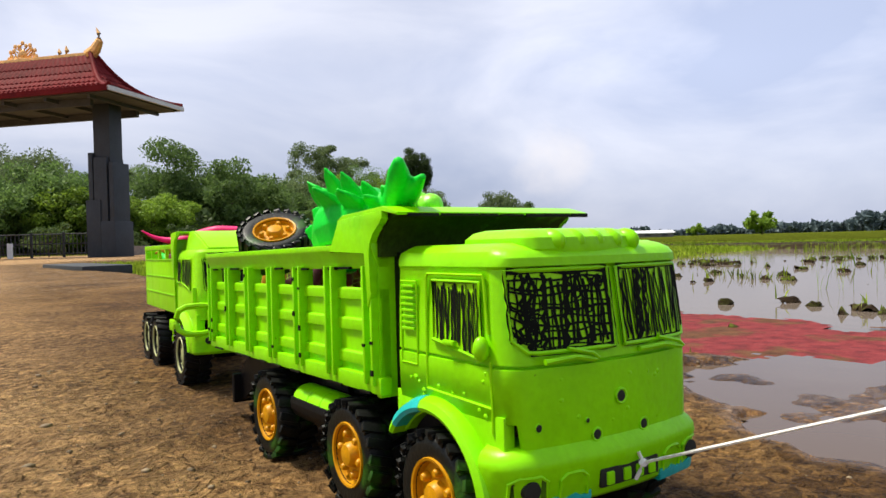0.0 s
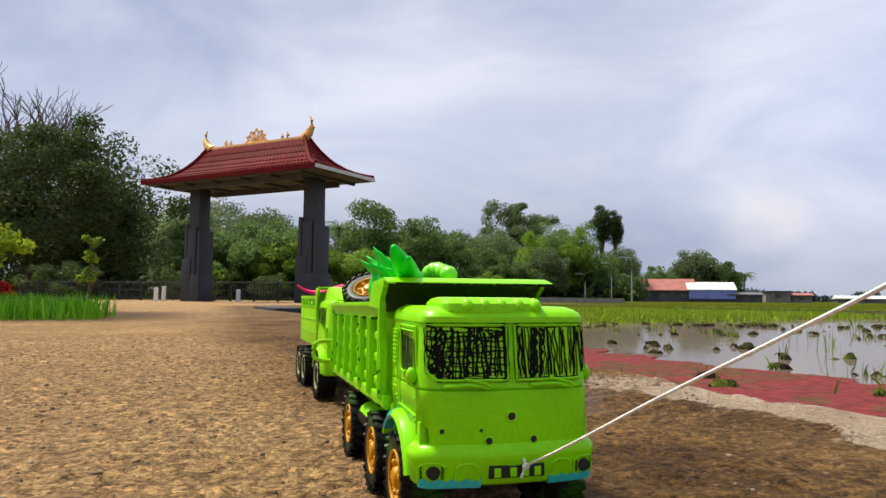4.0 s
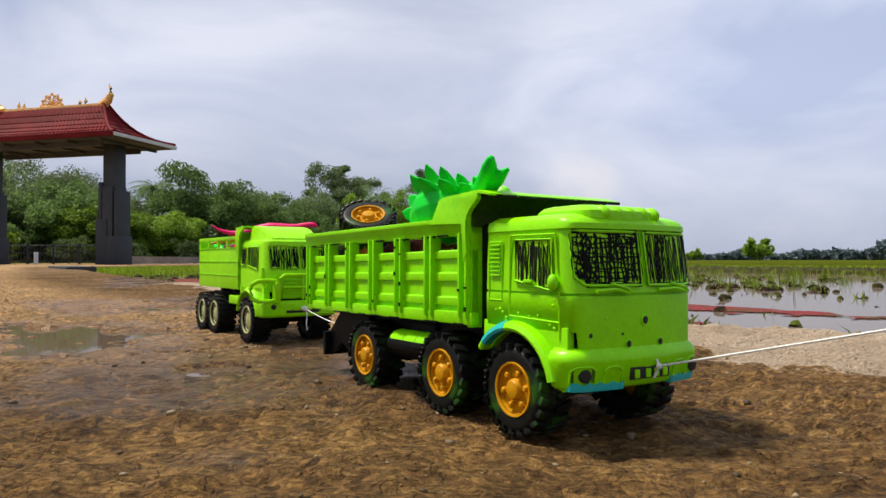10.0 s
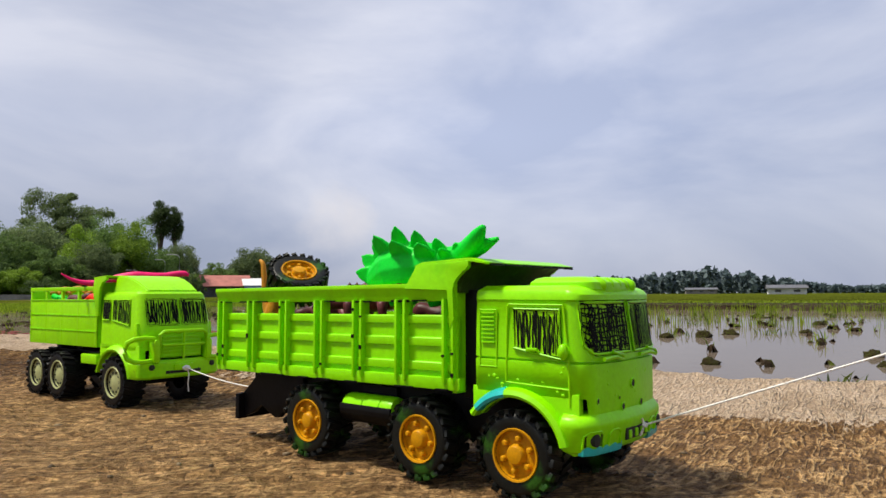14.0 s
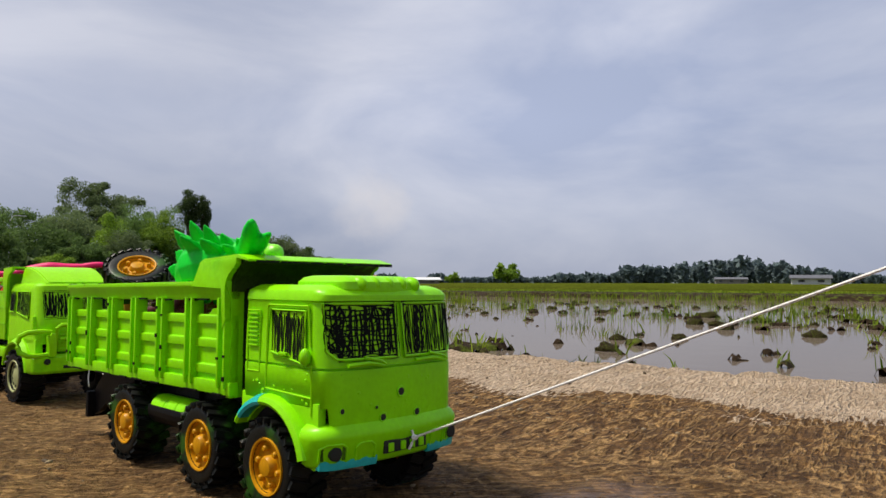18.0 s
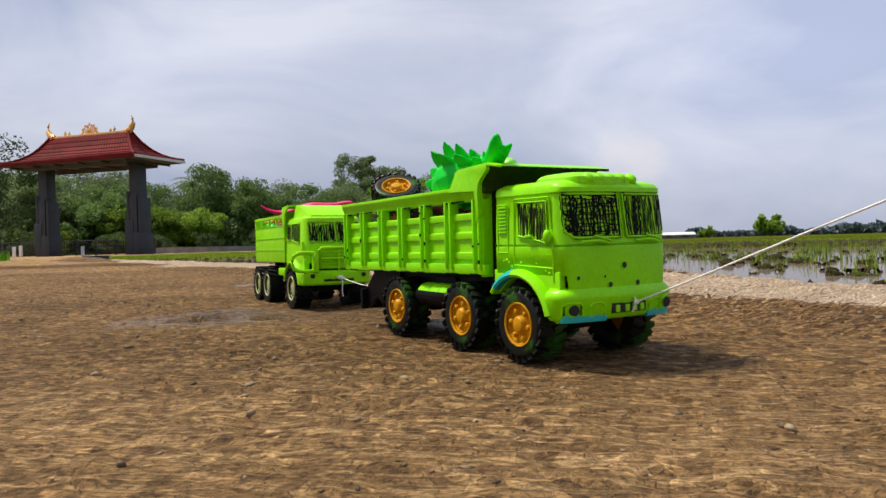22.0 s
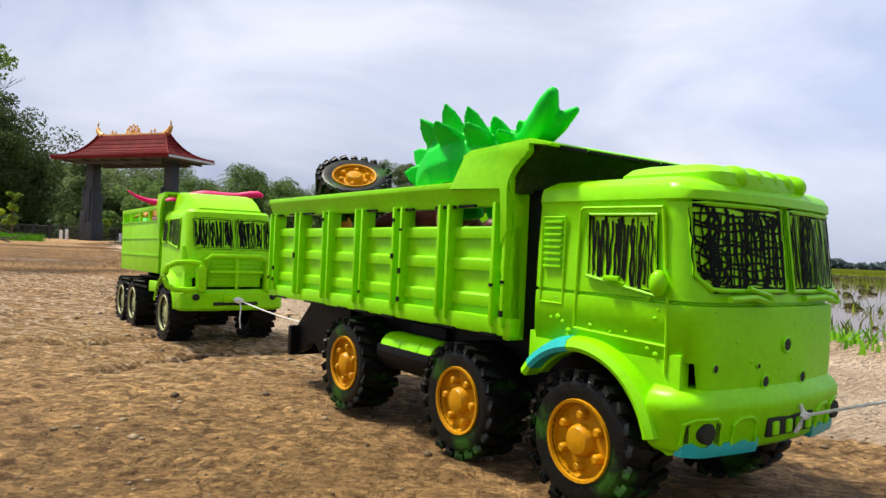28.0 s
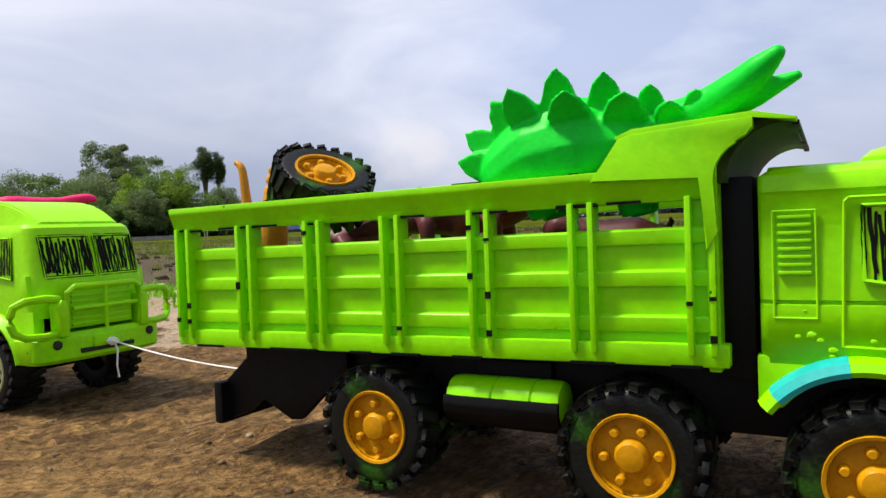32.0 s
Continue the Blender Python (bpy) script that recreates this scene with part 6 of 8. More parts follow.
# ---------------------------------------------------------------- gate
def gate():
    g = thing("entrance_gate", "entrance gate with red tiled roof, gold finials and charcoal pillars", "gate")
    u, v = Vector((-0.912, 0.410, 0)).normalized(), Vector((0.410, 0.912, 0)).normalized()
    base = Matrix((( -u.x, v.x, 0, -9.0), (-u.y, v.y, 0, 24.88), (0, 0, 1, 0), (0, 0, 0, 1)))
    g.matrix_world = base
    L2, D2, ze, zr, r2 = 3.9, 1.53, 4.08, 5.42, 2.25
    for s in (-1, 1):
        c = s * 2.62
        for nm, xa, xb, d, z in (("pillar", -0.25, 0.25, 0.25, 4.3), ("pillar_flank", -0.38, -0.247, 0.32, 2.78), ("pillar_flank", 0.247, 0.38, 0.32, 2.50), ("pillar_flank", -0.20, 0.20, 0.34, 2.64), ("pillar_base", -0.44, 0.0, 0.37, 1.52), ("pillar_base", 0.002, 0.43, 0.37, 0.95)):
            bm = bmesh.new()
            box(bm, c + xa, c + xb, -d, d, -0.05, z, 0.012)
            part(nm, bm, PILLAR, g)
    bm = bmesh.new()
    box(bm, -L2 + 0.12, L2 - 0.12, -D2 + 0.1, D2 - 0.1, ze - 0.02, ze + 0.04)
    part("soffit", bm, SOFFIT, g, "grey underside of the roof")
    for s in (-1, 1):
        bm = bmesh.new()
        box(bm, -2.9, 2.9, s * 0.9 - 0.06, s * 0.9 + 0.06, ze - 0.20, ze - 0.02)
        part("roof_beam", bm, SOFFIT, g)
    for i in range(6):
        bm = bmesh.new()
        x = -3.2 + i * 1.28
        box(bm, x - 0.04, x + 0.04, -D2 + 0.15, D2 - 0.15, ze - 0.11, ze - 0.02)
        part("rafter", bm, SOFFIT, g)
    for s in (-1, 1):
        bm = bmesh.new()
        box(bm, -L2, L2, s * D2 - 0.03, s * D2 + 0.03, ze, ze + 0.10)
        part("fascia", bm, ROOF if s < 0 else FASCIA, g)
        bm = bmesh.new()
        box(bm, s * L2 - 0.03, s * L2 + 0.03, -D2 - 0.03, D2 + 0.03, ze, ze + 0.11)
        part("fascia", bm, FASCIA, g, "white painted fascia board")

    def flare(k):
        return ze + 0.10 + (zr - ze - 0.10) * (0.18 * k + 0.82 * k ** 2.7)
    # core under the tiles
    bm = bmesh.new()
    rings_skin(bm, [[Vector((sx * (L2 + (r2 - L2) * k), sy * (D2 + (0.10 - D2) * k), flare(k) - 0.05)) for sx, sy in ((-1, -1), (1, -1), (1, 1), (-1, 1))] for k in (0, 0.15, 0.3, 0.45, 0.6, 0.7, 0.8, 0.9, 1.0)])
    part("roof_core", bm, ROOF, g)
    # tile courses: one strip mesh for each course and side, scalloped
    nc = 9
    for side in range(4):
        for c in range(nc):
            k0, k1 = c / nc, (c + 1.12) / nc
            k1 = min(k1, 1.0)
            def edge(k):
                a, d = L2 + (r2 - L2) * k, D2 + (0.10 - D2) * k
                return {0: (Vector((-a, -d, 0)), Vector((a, -d, 0))), 1: (Vector((a, -d, 0)), Vector((a, d, 0))), 2: (Vector((a, d, 0)), Vector((-a, d, 0))), 3: (Vector((-a, d, 0)), Vector((-a, -d, 0)))}[side]
            (a0, b0), (a1, b1) = edge(k0), edge(k1)
            n = max(2, int((b0 - a0).length / 0.075))
            bm = bmesh.new()
            lo, hi, un = [], [], []
            for i in range(n + 1):
                wv = 0.018 * (1 if i % 2 else -1)
                p0, p1 = a0.lerp(b0, i / n), a1.lerp(b1, i / n)
                lo.append(bm.verts.new((p0.x, p0.y, flare(k0) + 0.045 + wv)))
                un.append(bm.verts.new((p0.x, p0.y, flare(k0) - 0.01)))
                hi.append(bm.verts.new((p1.x, p1.y, flare(k1) + 0.005 + wv * 0.5)))
            for i in range(n):
                bm.faces.new((lo[i], lo[i + 1], hi[i + 1], hi[i]))
                bm.faces.new((un[i], un[i + 1], lo[i + 1], lo[i]))
            part("tile_course", bm, ROOF, g, smooth=0)
    for sx in (-1, 1):
        for sy in (-1, 1):
            bm = bmesh.new()
            tube(bm, [(sx * (L2 + (r2 - L2) * k), sy * (D2 + (0.10 - D2) * k), flare(k) + 0.05) for k in (0, 0.15, 0.3, 0.45, 0.6, 0.7, 0.8, 0.9, 1.0)], 0.06, 8)
            part("hip_tile", bm, ROOF, g)
    bm = bmesh.new()
    box(bm, -r2 - 0.05, r2 + 0.05, -0.10, 0.10, zr - 0.04, zr + 0.09, 0.02)
    part("ridge_cap", bm, GOLD, g, "gold painted ridge")
    for s in (-1, 1):
        bm = bmesh.new()
        pts = [(s * (r2 - 0.14), 0, zr + 0.02), (s * (r2 + 0.08), 0, zr + 0.17), (s * (r2 + 0.20), 0, zr + 0.38), (s * (r2 + 0.19), 0, zr + 0.58), (s * (r2 + 0.11), 0, zr + 0.76)]
        tube(bm, pts, [0.17, 0.145, 0.105, 0.055, 0.004], 10)
        part("horn_finial", bm, GOLD, g, "gold horn-shaped finial")
        for dx, h in ((1.15, 0.24), (1.38, 0.30)):
            bm = bmesh.new()
            tube(bm, [(s * dx, 0, zr + 0.05), (s * (dx + 0.05), 0, zr + 0.05 + h * 0.5), (s * (dx + 0.02), 0, zr + 0.05 + h)], [0.07, 0.06, 0.006], 8)
            part("small_finial", bm, GOLD, g)
    # crest: scrolls in a fan
    bm = bmesh.new()
    for i in range(13):
        a = radians(-81 + 13.5 * i)
        h = 0.46 - 0.10 * abs(i - 6) / 6 - 0.06 * (i % 2)
        pts = []
        for j in range(9):
            k = j / 8
            pts.append((math.sin(a) * h * 1.25 * k + 0.05 * math.sin(k * 7 + i), 0.012 * (i % 3 - 1), zr + 0.08 + math.cos(a) * h * k + 0.02 * math.cos(k * 9)))
        tube(bm, pts, [0.035 - 0.02 * j / 8 for j in range(9)], 6)
        blob(bm, (math.sin(a) * h * 1.25, 0, zr + 0.08 + math.cos(a) * h), (0.06, 0.035, 0.06), 8)
    blob(bm, (0, -0.01, zr + 0.24), (0.12, 0.05, 0.12), 12)
    part("crest", bm, GOLD, g, "gold filigree crest")
    return g


# ---------------------------------------------------------------- trees
def crown_mesh(name, seed, clumps, leaves, rx, rz, zc, leaf, material, spread=0.34, droop=0.0):
    rng = np.random.default_rng(seed)
    c = rng.normal(size=(clumps, 3))
    c /= np.linalg.norm(c, axis=1)[:, None]
    rad = rng.uniform(0.30, 1.0, clumps) ** 0.7
    c = c * rad[:, None]
    c[:, 2] = np.where(c[:, 2] < -0.5, c[:, 2] * 0.7, c[:, 2])
    lump = 1 + 0.30 * np.sin(c[:, 0] * 4.1 + seed) * np.cos(c[:, 1] * 3.7 + seed * 2)
    c = c * lump[:, None]
    cen = c * np.array([rx, rx, rz]) + np.array([0, 0, zc])
    rc = spread * min(rx, rz) * rng.uniform(0.6, 1.3, clumps)
    which = rng.integers(0, clumps, leaves)
    d = rng.normal(size=(leaves, 3))
    d /= np.linalg.norm(d, axis=1)[:, None]
    d *= (rng.uniform(0, 1, leaves) ** 0.45)[:, None]
    d[:, 2] *= 0.7
    pos = cen[which] + d * rc[which][:, None]
    a = rng.normal(size=(leaves, 3))
    a /= np.linalg.norm(a, axis=1)[:, None]
    b = np.cross(a, rng.normal(size=(leaves, 3)))
    b /= np.linalg.norm(b, axis=1)[:, None]
    s = leaf * rng.uniform(0.6, 1.35, leaves)[:, None]
    v = np.stack([pos - a * s, pos + b * s * 0.45, pos + a * s, pos - b * s * 0.45], 1).reshape(-1, 3)
    f = np.arange(leaves * 4, dtype=np.int32).reshape(-1, 4)
    return quads_mesh(name, v, f, material), cen


def tree(label, seed, height, rx, clumps, leaves, leaf, material, low=0.35, category="tree", spread=0.34):
    t = thing("tree", label, category, "trees behind the field")
    rng = random.Random(seed)
    rz = height * (1 - low) / 2
    zc = height - rz
    me, cen = crown_mesh("crown", seed, clumps, leaves, rx, rz, zc, leaf, material, spread)
    cr = new("crown", me)
    cr.parent = t
    bm = bmesh.new()
    r0 = height * 0.022
    top = Vector((rng.uniform(-0.3, 0.3), rng.uniform(-0.3, 0.3), zc + rz * 0.3))
    tube(bm, [(0, 0, -0.3), (0.02 * height, 0, height * 0.15), top * 0.6, top], [r0 * 1.3, r0, r0 * 0.75, r0 * 0.25], 8)
    for i in range(9):
        c = Vector(cen[rng.randrange(len(cen))])
        st = Vector((0, 0, height * rng.uniform(0.18, 0.5)))
        tube(bm, [st, st.lerp(c, 0.5) + Vector((0, 0, 0.05 * height)), c], [r0 * 0.5, r0 * 0.3, r0 * 0.08], 6)
    part("trunk", bm, BARK, t)
    return t


def palm_tree(label, seed, height, fr, material, category="palm"):
    t = thing("palm", label, category, "trees behind the field")
    rng = random.Random(seed)
    bm = bmesh.new()
    tube(bm, [(0, 0, -0.2), (0.1, 0, height * 0.5), (0.25, 0, height - fr * 0.4)], [0.20, 0.15, 0.12], 8)
    part("trunk", bm, BARK, t)
    top = Vector((0.25, 0, height - fr * 0.4))
    for i in range(16):
        a, el = 2 * math.pi * i / 16 + rng.uniform(-0.2, 0.2), rng.uniform(-0.1, 1.1)
        bm = bmesh.new()
        dirh = Vector((math.cos(a), math.sin(a), 0))
        pts = []
        for j in range(7):
            k = j / 6
            pts.append(top + dirh * fr * k * math.cos(el * (1 - k)) + Vector((0, 0, fr * (math.sin(el) * k - 0.75 * k * k))))
        tube(bm, pts, [0.05 - 0.006 * j for j in range(7)], 4)
        for j in range(1, 7):
            for h in range(3):
                for sd in (-1, 1):
                    p = pts[j - 1].lerp(pts[j], h / 3)
                    side = Vector((-dirh.y, dirh.x, 0)) * sd
                    ln = fr * 0.28 * (1.1 - j / 8)
                    q = p + side * ln + Vector((0, 0, -ln * 0.6)) + dirh * ln * 0.4
                    w = dirh * 0.06
                    bm.faces.new([bm.verts.new(p - w), bm.verts.new(p + w), bm.verts.new(q)])
        part("frond", bm, material, t, smooth=0)
    return t


def bare_tree(seed, height):
    t = thing("bare_tree", "leafless grey tree with many thin branches", "tree", "trees beside the gate")
    rng = random.Random(seed)
    bm = bmesh.new()

    def grow(p, d, ln, r, depth):
        q = p + d * ln
        tube(bm, [p, p.lerp(q, 0.5) + Vector((rng.uniform(-1, 1), rng.uniform(-1, 1), 0)) * ln * 0.06, q], [r, r * 0.85, r * 0.65], 5 if depth > 2 else 6, False)
        if depth == 0:
            return
        for i in range(2 if depth < 4 else 3):
            nd = (d + Vector((rng.uniform(-1, 1), rng.uniform(-1, 1), rng.uniform(-0.1, 0.6))) * 0.55).normalized()
            grow(q, nd, ln * rng.uniform(0.62, 0.85), r * 0.62, depth - 1)
    grow(Vector((0, 0, -0.2)), Vector((0, 0, 1)), height * 0.30, 0.24, 6)
    part("trunk", bm, BARE, t, "grey bare trunk and branches")
    return t


# ---------------------------------------------------------------- toys in the beds
def sweep_body(bm, pts, radii, squash=1.0, n=14):
    """A soft rounded body along points."""
    k = []
    rr = []
    P = [Vector(p) for p in pts]
    m = len(P)
    for i in range(m - 1):
        for j in range(4):
            t_ = j / 4
            a, b, c, d = P[max(i - 1, 0)], P[i], P[i + 1], P[min(i + 2, m - 1)]
            k.append(0.5 * ((2 * b) + (c - a) * t_ + (2 * a - 5 * b + 4 * c - d) * t_ ** 2 + (3 * b - a - 3 * c + d) * t_ ** 3))
            rr.append(radii[i] * (1 - t_) + radii[i + 1] * t_)
    k.append(P[-1])
    rr.append(radii[-1])
    tube(bm, k, rr, n)


def plate(bm, at, d_up, d_along, h, w, thick):
    """A pointed leaf-shaped back plate."""
    up, al = Vector(d_up).normalized(), Vector(d_along).normalized()
    nrm = up.cross(al).normalized()
    out = [(-0.35, 0), (-0.62, 0.45), (-0.40, 0.78), (0.0, 1.0), (0.40, 0.78), (0.62, 0.45), (0.35, 0)]
    a = [bm.verts.new(Vector(at) + al * (x * w) + up * (z * h) + nrm * thick * (1 - z * 0.8)) for x, z in out]
    b = [bm.verts.new(Vector(at) + al * (x * w) + up * (z * h) - nrm * thick * (1 - z * 0.8)) for x, z in out]
    bm.faces.new(a)
    bm.faces.new(b[::-1])
    for i in range(len(out)):
        j = (i + 1) % len(out)
        bm.faces.new((a[i], b[i], b[j], a[j]))


def finish(name, bm, material, label, category, group="", voxel=0.0):
    """One mesh for a whole thing; voxel melts its pieces into one moulded skin."""
    ob = part(name, bm, material, None, "", 50)
    if voxel:
        md = ob.modifiers.new("moulded", "REMESH")
        md.mode, md.voxel_size, md.use_smooth_shade = "VOXEL", voxel, True
        skin = bpy.data.meshes.new_from_object(ob.evaluated_get(bpy.context.evaluated_depsgraph_get()))
        ob.modifiers.clear()
        ob.data = skin
    return tagged(ob, label, category, group)


def stegosaur():
    bm = bmesh.new()
    sweep_body(bm, [(-0.192, -0.046, 0.189), (-0.182, -0.047, 0.195), (-0.160, -0.047, 0.204), (-0.132, -0.047, 0.208), (-0.106, -0.047, 0.209), (-0.086, -0.049, 0.215), (-0.070, -0.053, 0.221), (-0.054, -0.061, 0.228), (-0.041, -0.069, 0.236), (-0.031, -0.0745, 0.243)], [0.010, 0.020, 0.028, 0.029, 0.023, 0.014, 0.0105, 0.0095, 0.007, 0.0025])
    tube(bm, [(-0.064, -0.052, 0.222), (-0.044, -0.057, 0.2265), (-0.024, -0.0613, 0.2325)], [0.0095, 0.0068, 0.002], 10)
    # back plates: the tip of each, its height and width; two rows that lean to the near side
    for tx, ty, tz, ax, az, h, w in ((-0.141, -0.0735, 0.2505, -0.145, 0.207, 0.036, 0.0165), (-0.115, -0.0730, 0.2450, -0.121, 0.207, 0.034, 0.0160), (-0.093, -0.0680, 0.2365, -0.097, 0.210, 0.024, 0.0125), (-0.071, -0.0650, 0.2310, -0.074, 0.217, 0.014, 0.0095),
                                     (-0.132, -0.0880, 0.2345, -0.138, 0.207, 0.034, 0.0190), (-0.103, -0.0830, 0.2310, -0.110, 0.208, 0.030, 0.0180), (-0.083, -0.0720, 0.2255, -0.088, 0.212, 0.018, 0.0115),
                                     (-0.186, -0.0590, 0.2400, -0.163, 0.205, 0.034, 0.0185), (-0.168, -0.0760, 0.2420, -0.158, 0.206, 0.030, 0.0170), (-0.205, -0.0560, 0.2230, -0.172, 0.201, 0.032, 0.0165), (-0.208, -0.0620, 0.2055, -0.176, 0.197, 0.030, 0.0150), (-0.190, -0.0330, 0.2380, -0.164, 0.204, 0.030, 0.0160)):
        up = Vector((tx - ax, ty + 0.047, tz - az)).normalized()
        along = Vector((1, 0, 0.1))
        along = (along - up * along.dot(up)).normalized() if abs(up.x) < 0.7 else Vector((0.3, 0, 1.0)).cross(up).cross(up).normalized()
        plate(bm, Vector((tx, ty, tz)) - up * h, up, along, h, w, 0.0042)
    for x, s in ((-0.165, -1), (-0.112, -1), (-0.165, 1), (-0.112, 1)):
        sweep_body(bm, [(x, -0.046 + s * 0.012, 0.196), (x + 0.003, -0.040 + s * 0.010, 0.184), (x + 0.006, -0.038 + s * 0.010, 0.170)], [0.012, 0.010, 0.008])
    return finish("toy_stegosaurus", bm, DINO, "bright green rubber toy stegosaurus lying on the truck bed", "toy dinosaur", voxel=0.0014)


def worm_toy():
    bm = bmesh.new()
    for i, (x, y, z, r) in enumerate(((-0.162, -0.006, 0.224, 0.0085), (-0.150, -0.004, 0.226, 0.009), (-0.138, -0.002, 0.226, 0.009), (-0.126, 0.0, 0.224, 0.0085), (-0.113, 0.002, 0.221, 0.0095))):
        blob(bm, (x, y, z), (r * 1.05, r, r), 14, 0.1, i)
    return finish("toy_dinosaur", bm, DINO_TIP, "lime green segmented neck of a rubber toy dinosaur", "toy dinosaur", voxel=0.0012)


def trex():
    bm = bmesh.new()
    sweep_body(bm, [(-0.412, -0.020, 0.226), (-0.405, -0.020, 0.220), (-0.402, -0.02, 0.200), (-0.398, -0.020, 0.170), (-0.388, -0.020, 0.152)], [0.002, 0.0032, 0.0038, 0.005, 0.007])
    sweep_body(bm, [(-0.395, -0.02, 0.140), (-0.380, -0.018, 0.160), (-0.375, -0.018, 0.188), (-0.376, -0.018, 0.204), (-0.374, -0.018, 0.212)], [0.012, 0.013, 0.010, 0.006, 0.005])
    blob(bm, (-0.369, -0.018, 0.2165), (0.0095, 0.006, 0.0045), 12)
    blob(bm, (-0.368, -0.018, 0.2095), (0.0075, 0.005, 0.0025), 10)
    for s in (-1, 1):
        tube(bm, [(-0.386, -0.018 + s * 0.009, 0.150), (-0.380, -0.018 + s * 0.010, 0.125), (-0.376, -0.018 + s * 0.010, 0.100)], [0.008, 0.006, 0.006], 10)
        tube(bm, [(-0.372, -0.018 + s * 0.007, 0.186), (-0.363, -0.018 + s * 0.008, 0.182)], [0.0025, 0.0015], 8)
    return finish("toy_tyrannosaurus", bm, ORANGE, "small orange brown toy dinosaur standing in the bed", "toy dinosaur", voxel=0.0014)


def lying_dino(material, seed, ln, r, label, name="toy_dinosaur"):
    bm = bmesh.new()
    sweep_body(bm, [(-0.5 * ln, 0, 0.1 * r), (-0.25 * ln, 0, 0.5 * r), (0, 0, 0.8 * r), (0.2 * ln, 0, 0.9 * r), (0.34 * ln, 0.1 * r, 1.3 * r), (0.45 * ln, 0.1 * r, 1.4 * r), (0.52 * ln, 0.1 * r, 1.1 * r)], [0.15 * r, 0.45 * r, 0.95 * r, 0.8 * r, 0.5 * r, 0.55 * r, 0.25 * r])
    rng = random.Random(seed)
    for x in (-0.12, 0.16):
        for s in (-1, 1):
            sweep_body(bm, [(x * ln, s * 0.6 * r, 0.7 * r), (x * ln + 0.2 * r, s * 1.1 * r, 0.3 * r), (x * ln + 0.3 * r, s * 1.2 * r, -0.3 * r)], [0.40 * r, 0.32 * r, 0.24 * r], n=10)
    for i in range(6):
        blob(bm, (rng.uniform(-0.2, 0.35) * ln, rng.uniform(-0.3, 0.3) * r, 1.5 * r), (0.14 * r, 0.14 * r, 0.22 * r), 8)
    return finish(name, bm, material, label, "toy dinosaur", voxel=0.0020)


def pink_dino():
    bm = bmesh.new()
    sweep_body(bm, [(-0.126, -0.097, 0.231), (-0.120, -0.082, 0.221), (-0.112, -0.063, 0.215), (-0.100, -0.044, 0.215), (-0.085, -0.022, 0.221), (-0.068, 0.0, 0.226), (-0.052, 0.025, 0.226), (-0.038, 0.047, 0.227)], [0.001, 0.0028, 0.0046, 0.0062, 0.0085, 0.0088, 0.0068, 0.0056])
    sweep_body(bm, [(-0.042, 0.041, 0.227), (-0.032, 0.057, 0.230), (-0.024, 0.068, 0.231), (-0.020, 0.074, 0.228)], [0.0052, 0.0056, 0.005, 0.0025])
    for s in (-1, 1):
        sweep_body(bm, [(-0.095, -0.020 + s * 0.012, 0.205), (-0.098, -0.020 + s * 0.020, 0.190), (-0.096, -0.020 + s * 0.020, 0.160)], [0.006, 0.005, 0.004], n=10)
    return finish("toy_dinosaur", bm, PINK, "long pink rubber toy dinosaur draped over the bed", "toy dinosaur", voxel=0.0012)


# ---------------------------------------------------------------- build
build_ground()
gate()
truck, truck_wheels = first_truck()
second, second_wheels = second_truck()
LOAD, LOAD_B = [], []
LOAD += [(stegosaur(), pose(0, 0, 0)), (worm_toy(), pose(0, 0, 0)), (trex(), pose(-0.016, 0, 0))]
spare_parent = thing("spare_wheel", "loose spare wheel with yellow rim lying on the toys", "toy wheel")
sw = wheel(spare_parent, (0, -0.015, 0), WR * 0.92, 0.030, RUBBER, RIM, "hub", -1)
LOAD.append((spare_parent, pose(-0.325, -0.042, 0.199) @ Vector((0.497, -0.287, 0.819)).to_track_quat("-Y", "Z").to_matrix().to_4x4()))
for mt, sd, ln, r, x, y, z, rz, lb in ((MAROON, 1, 0.16, 0.019, -0.235, -0.012, 0.163, 12, "dark maroon rubber toy dinosaur lying in the bed"), (RED, 2, 0.07, 0.010, -0.315, -0.040, 0.140, 170, "red orange toy dinosaur in the bed"), (RED, 3, 0.07, 0.010, -0.170, -0.042, 0.142, 5, "red orange toy dinosaur in the bed"),
                                       (MAROON, 4, 0.12, 0.016, -0.34, 0.02, 0.150, 40, "dark maroon rubber toy dinosaur lying in the bed"), (MAROON, 5, 0.11, 0.017, -0.12, 0.010, 0.140, 190, "dark maroon rubber toy dinosaur lying in the bed"), (ORANGE, 6, 0.08, 0.013, -0.39, 0.005, 0.128, 80, "orange toy dinosaur in the bed"),
                                       # filler toys, added so that the inside of the bed looks dark
                                       (MAROON, 21, 0.13, 0.018, -0.37, -0.028, 0.118, 8, "dark maroon rubber toy dinosaur lying in the bed"), (MAROON, 22, 0.13, 0.018, -0.36, 0.030, 0.118, 184, "dark maroon rubber toy dinosaur lying in the bed"), (MAROON, 23, 0.13, 0.018, -0.245, -0.032, 0.120, 188, "dark maroon rubber toy dinosaur lying in the bed"),
                                       (MAROON, 24, 0.13, 0.018, -0.235, 0.030, 0.120, 4, "dark maroon rubber toy dinosaur lying in the bed"), (MAROON, 25, 0.12, 0.018, -0.135, -0.030, 0.116, 176, "dark maroon rubber toy dinosaur lying in the bed"), (MAROON, 26, 0.12, 0.018, -0.13, 0.032, 0.116, 12, "dark maroon rubber toy dinosaur lying in the bed")):
    LOAD.append((lying_dino(mt, sd, ln, r, lb), pose(x, y, z, 0, 0, rz)))
LOAD_B.append((pink_dino(), pose(0, 0, -0.010)))
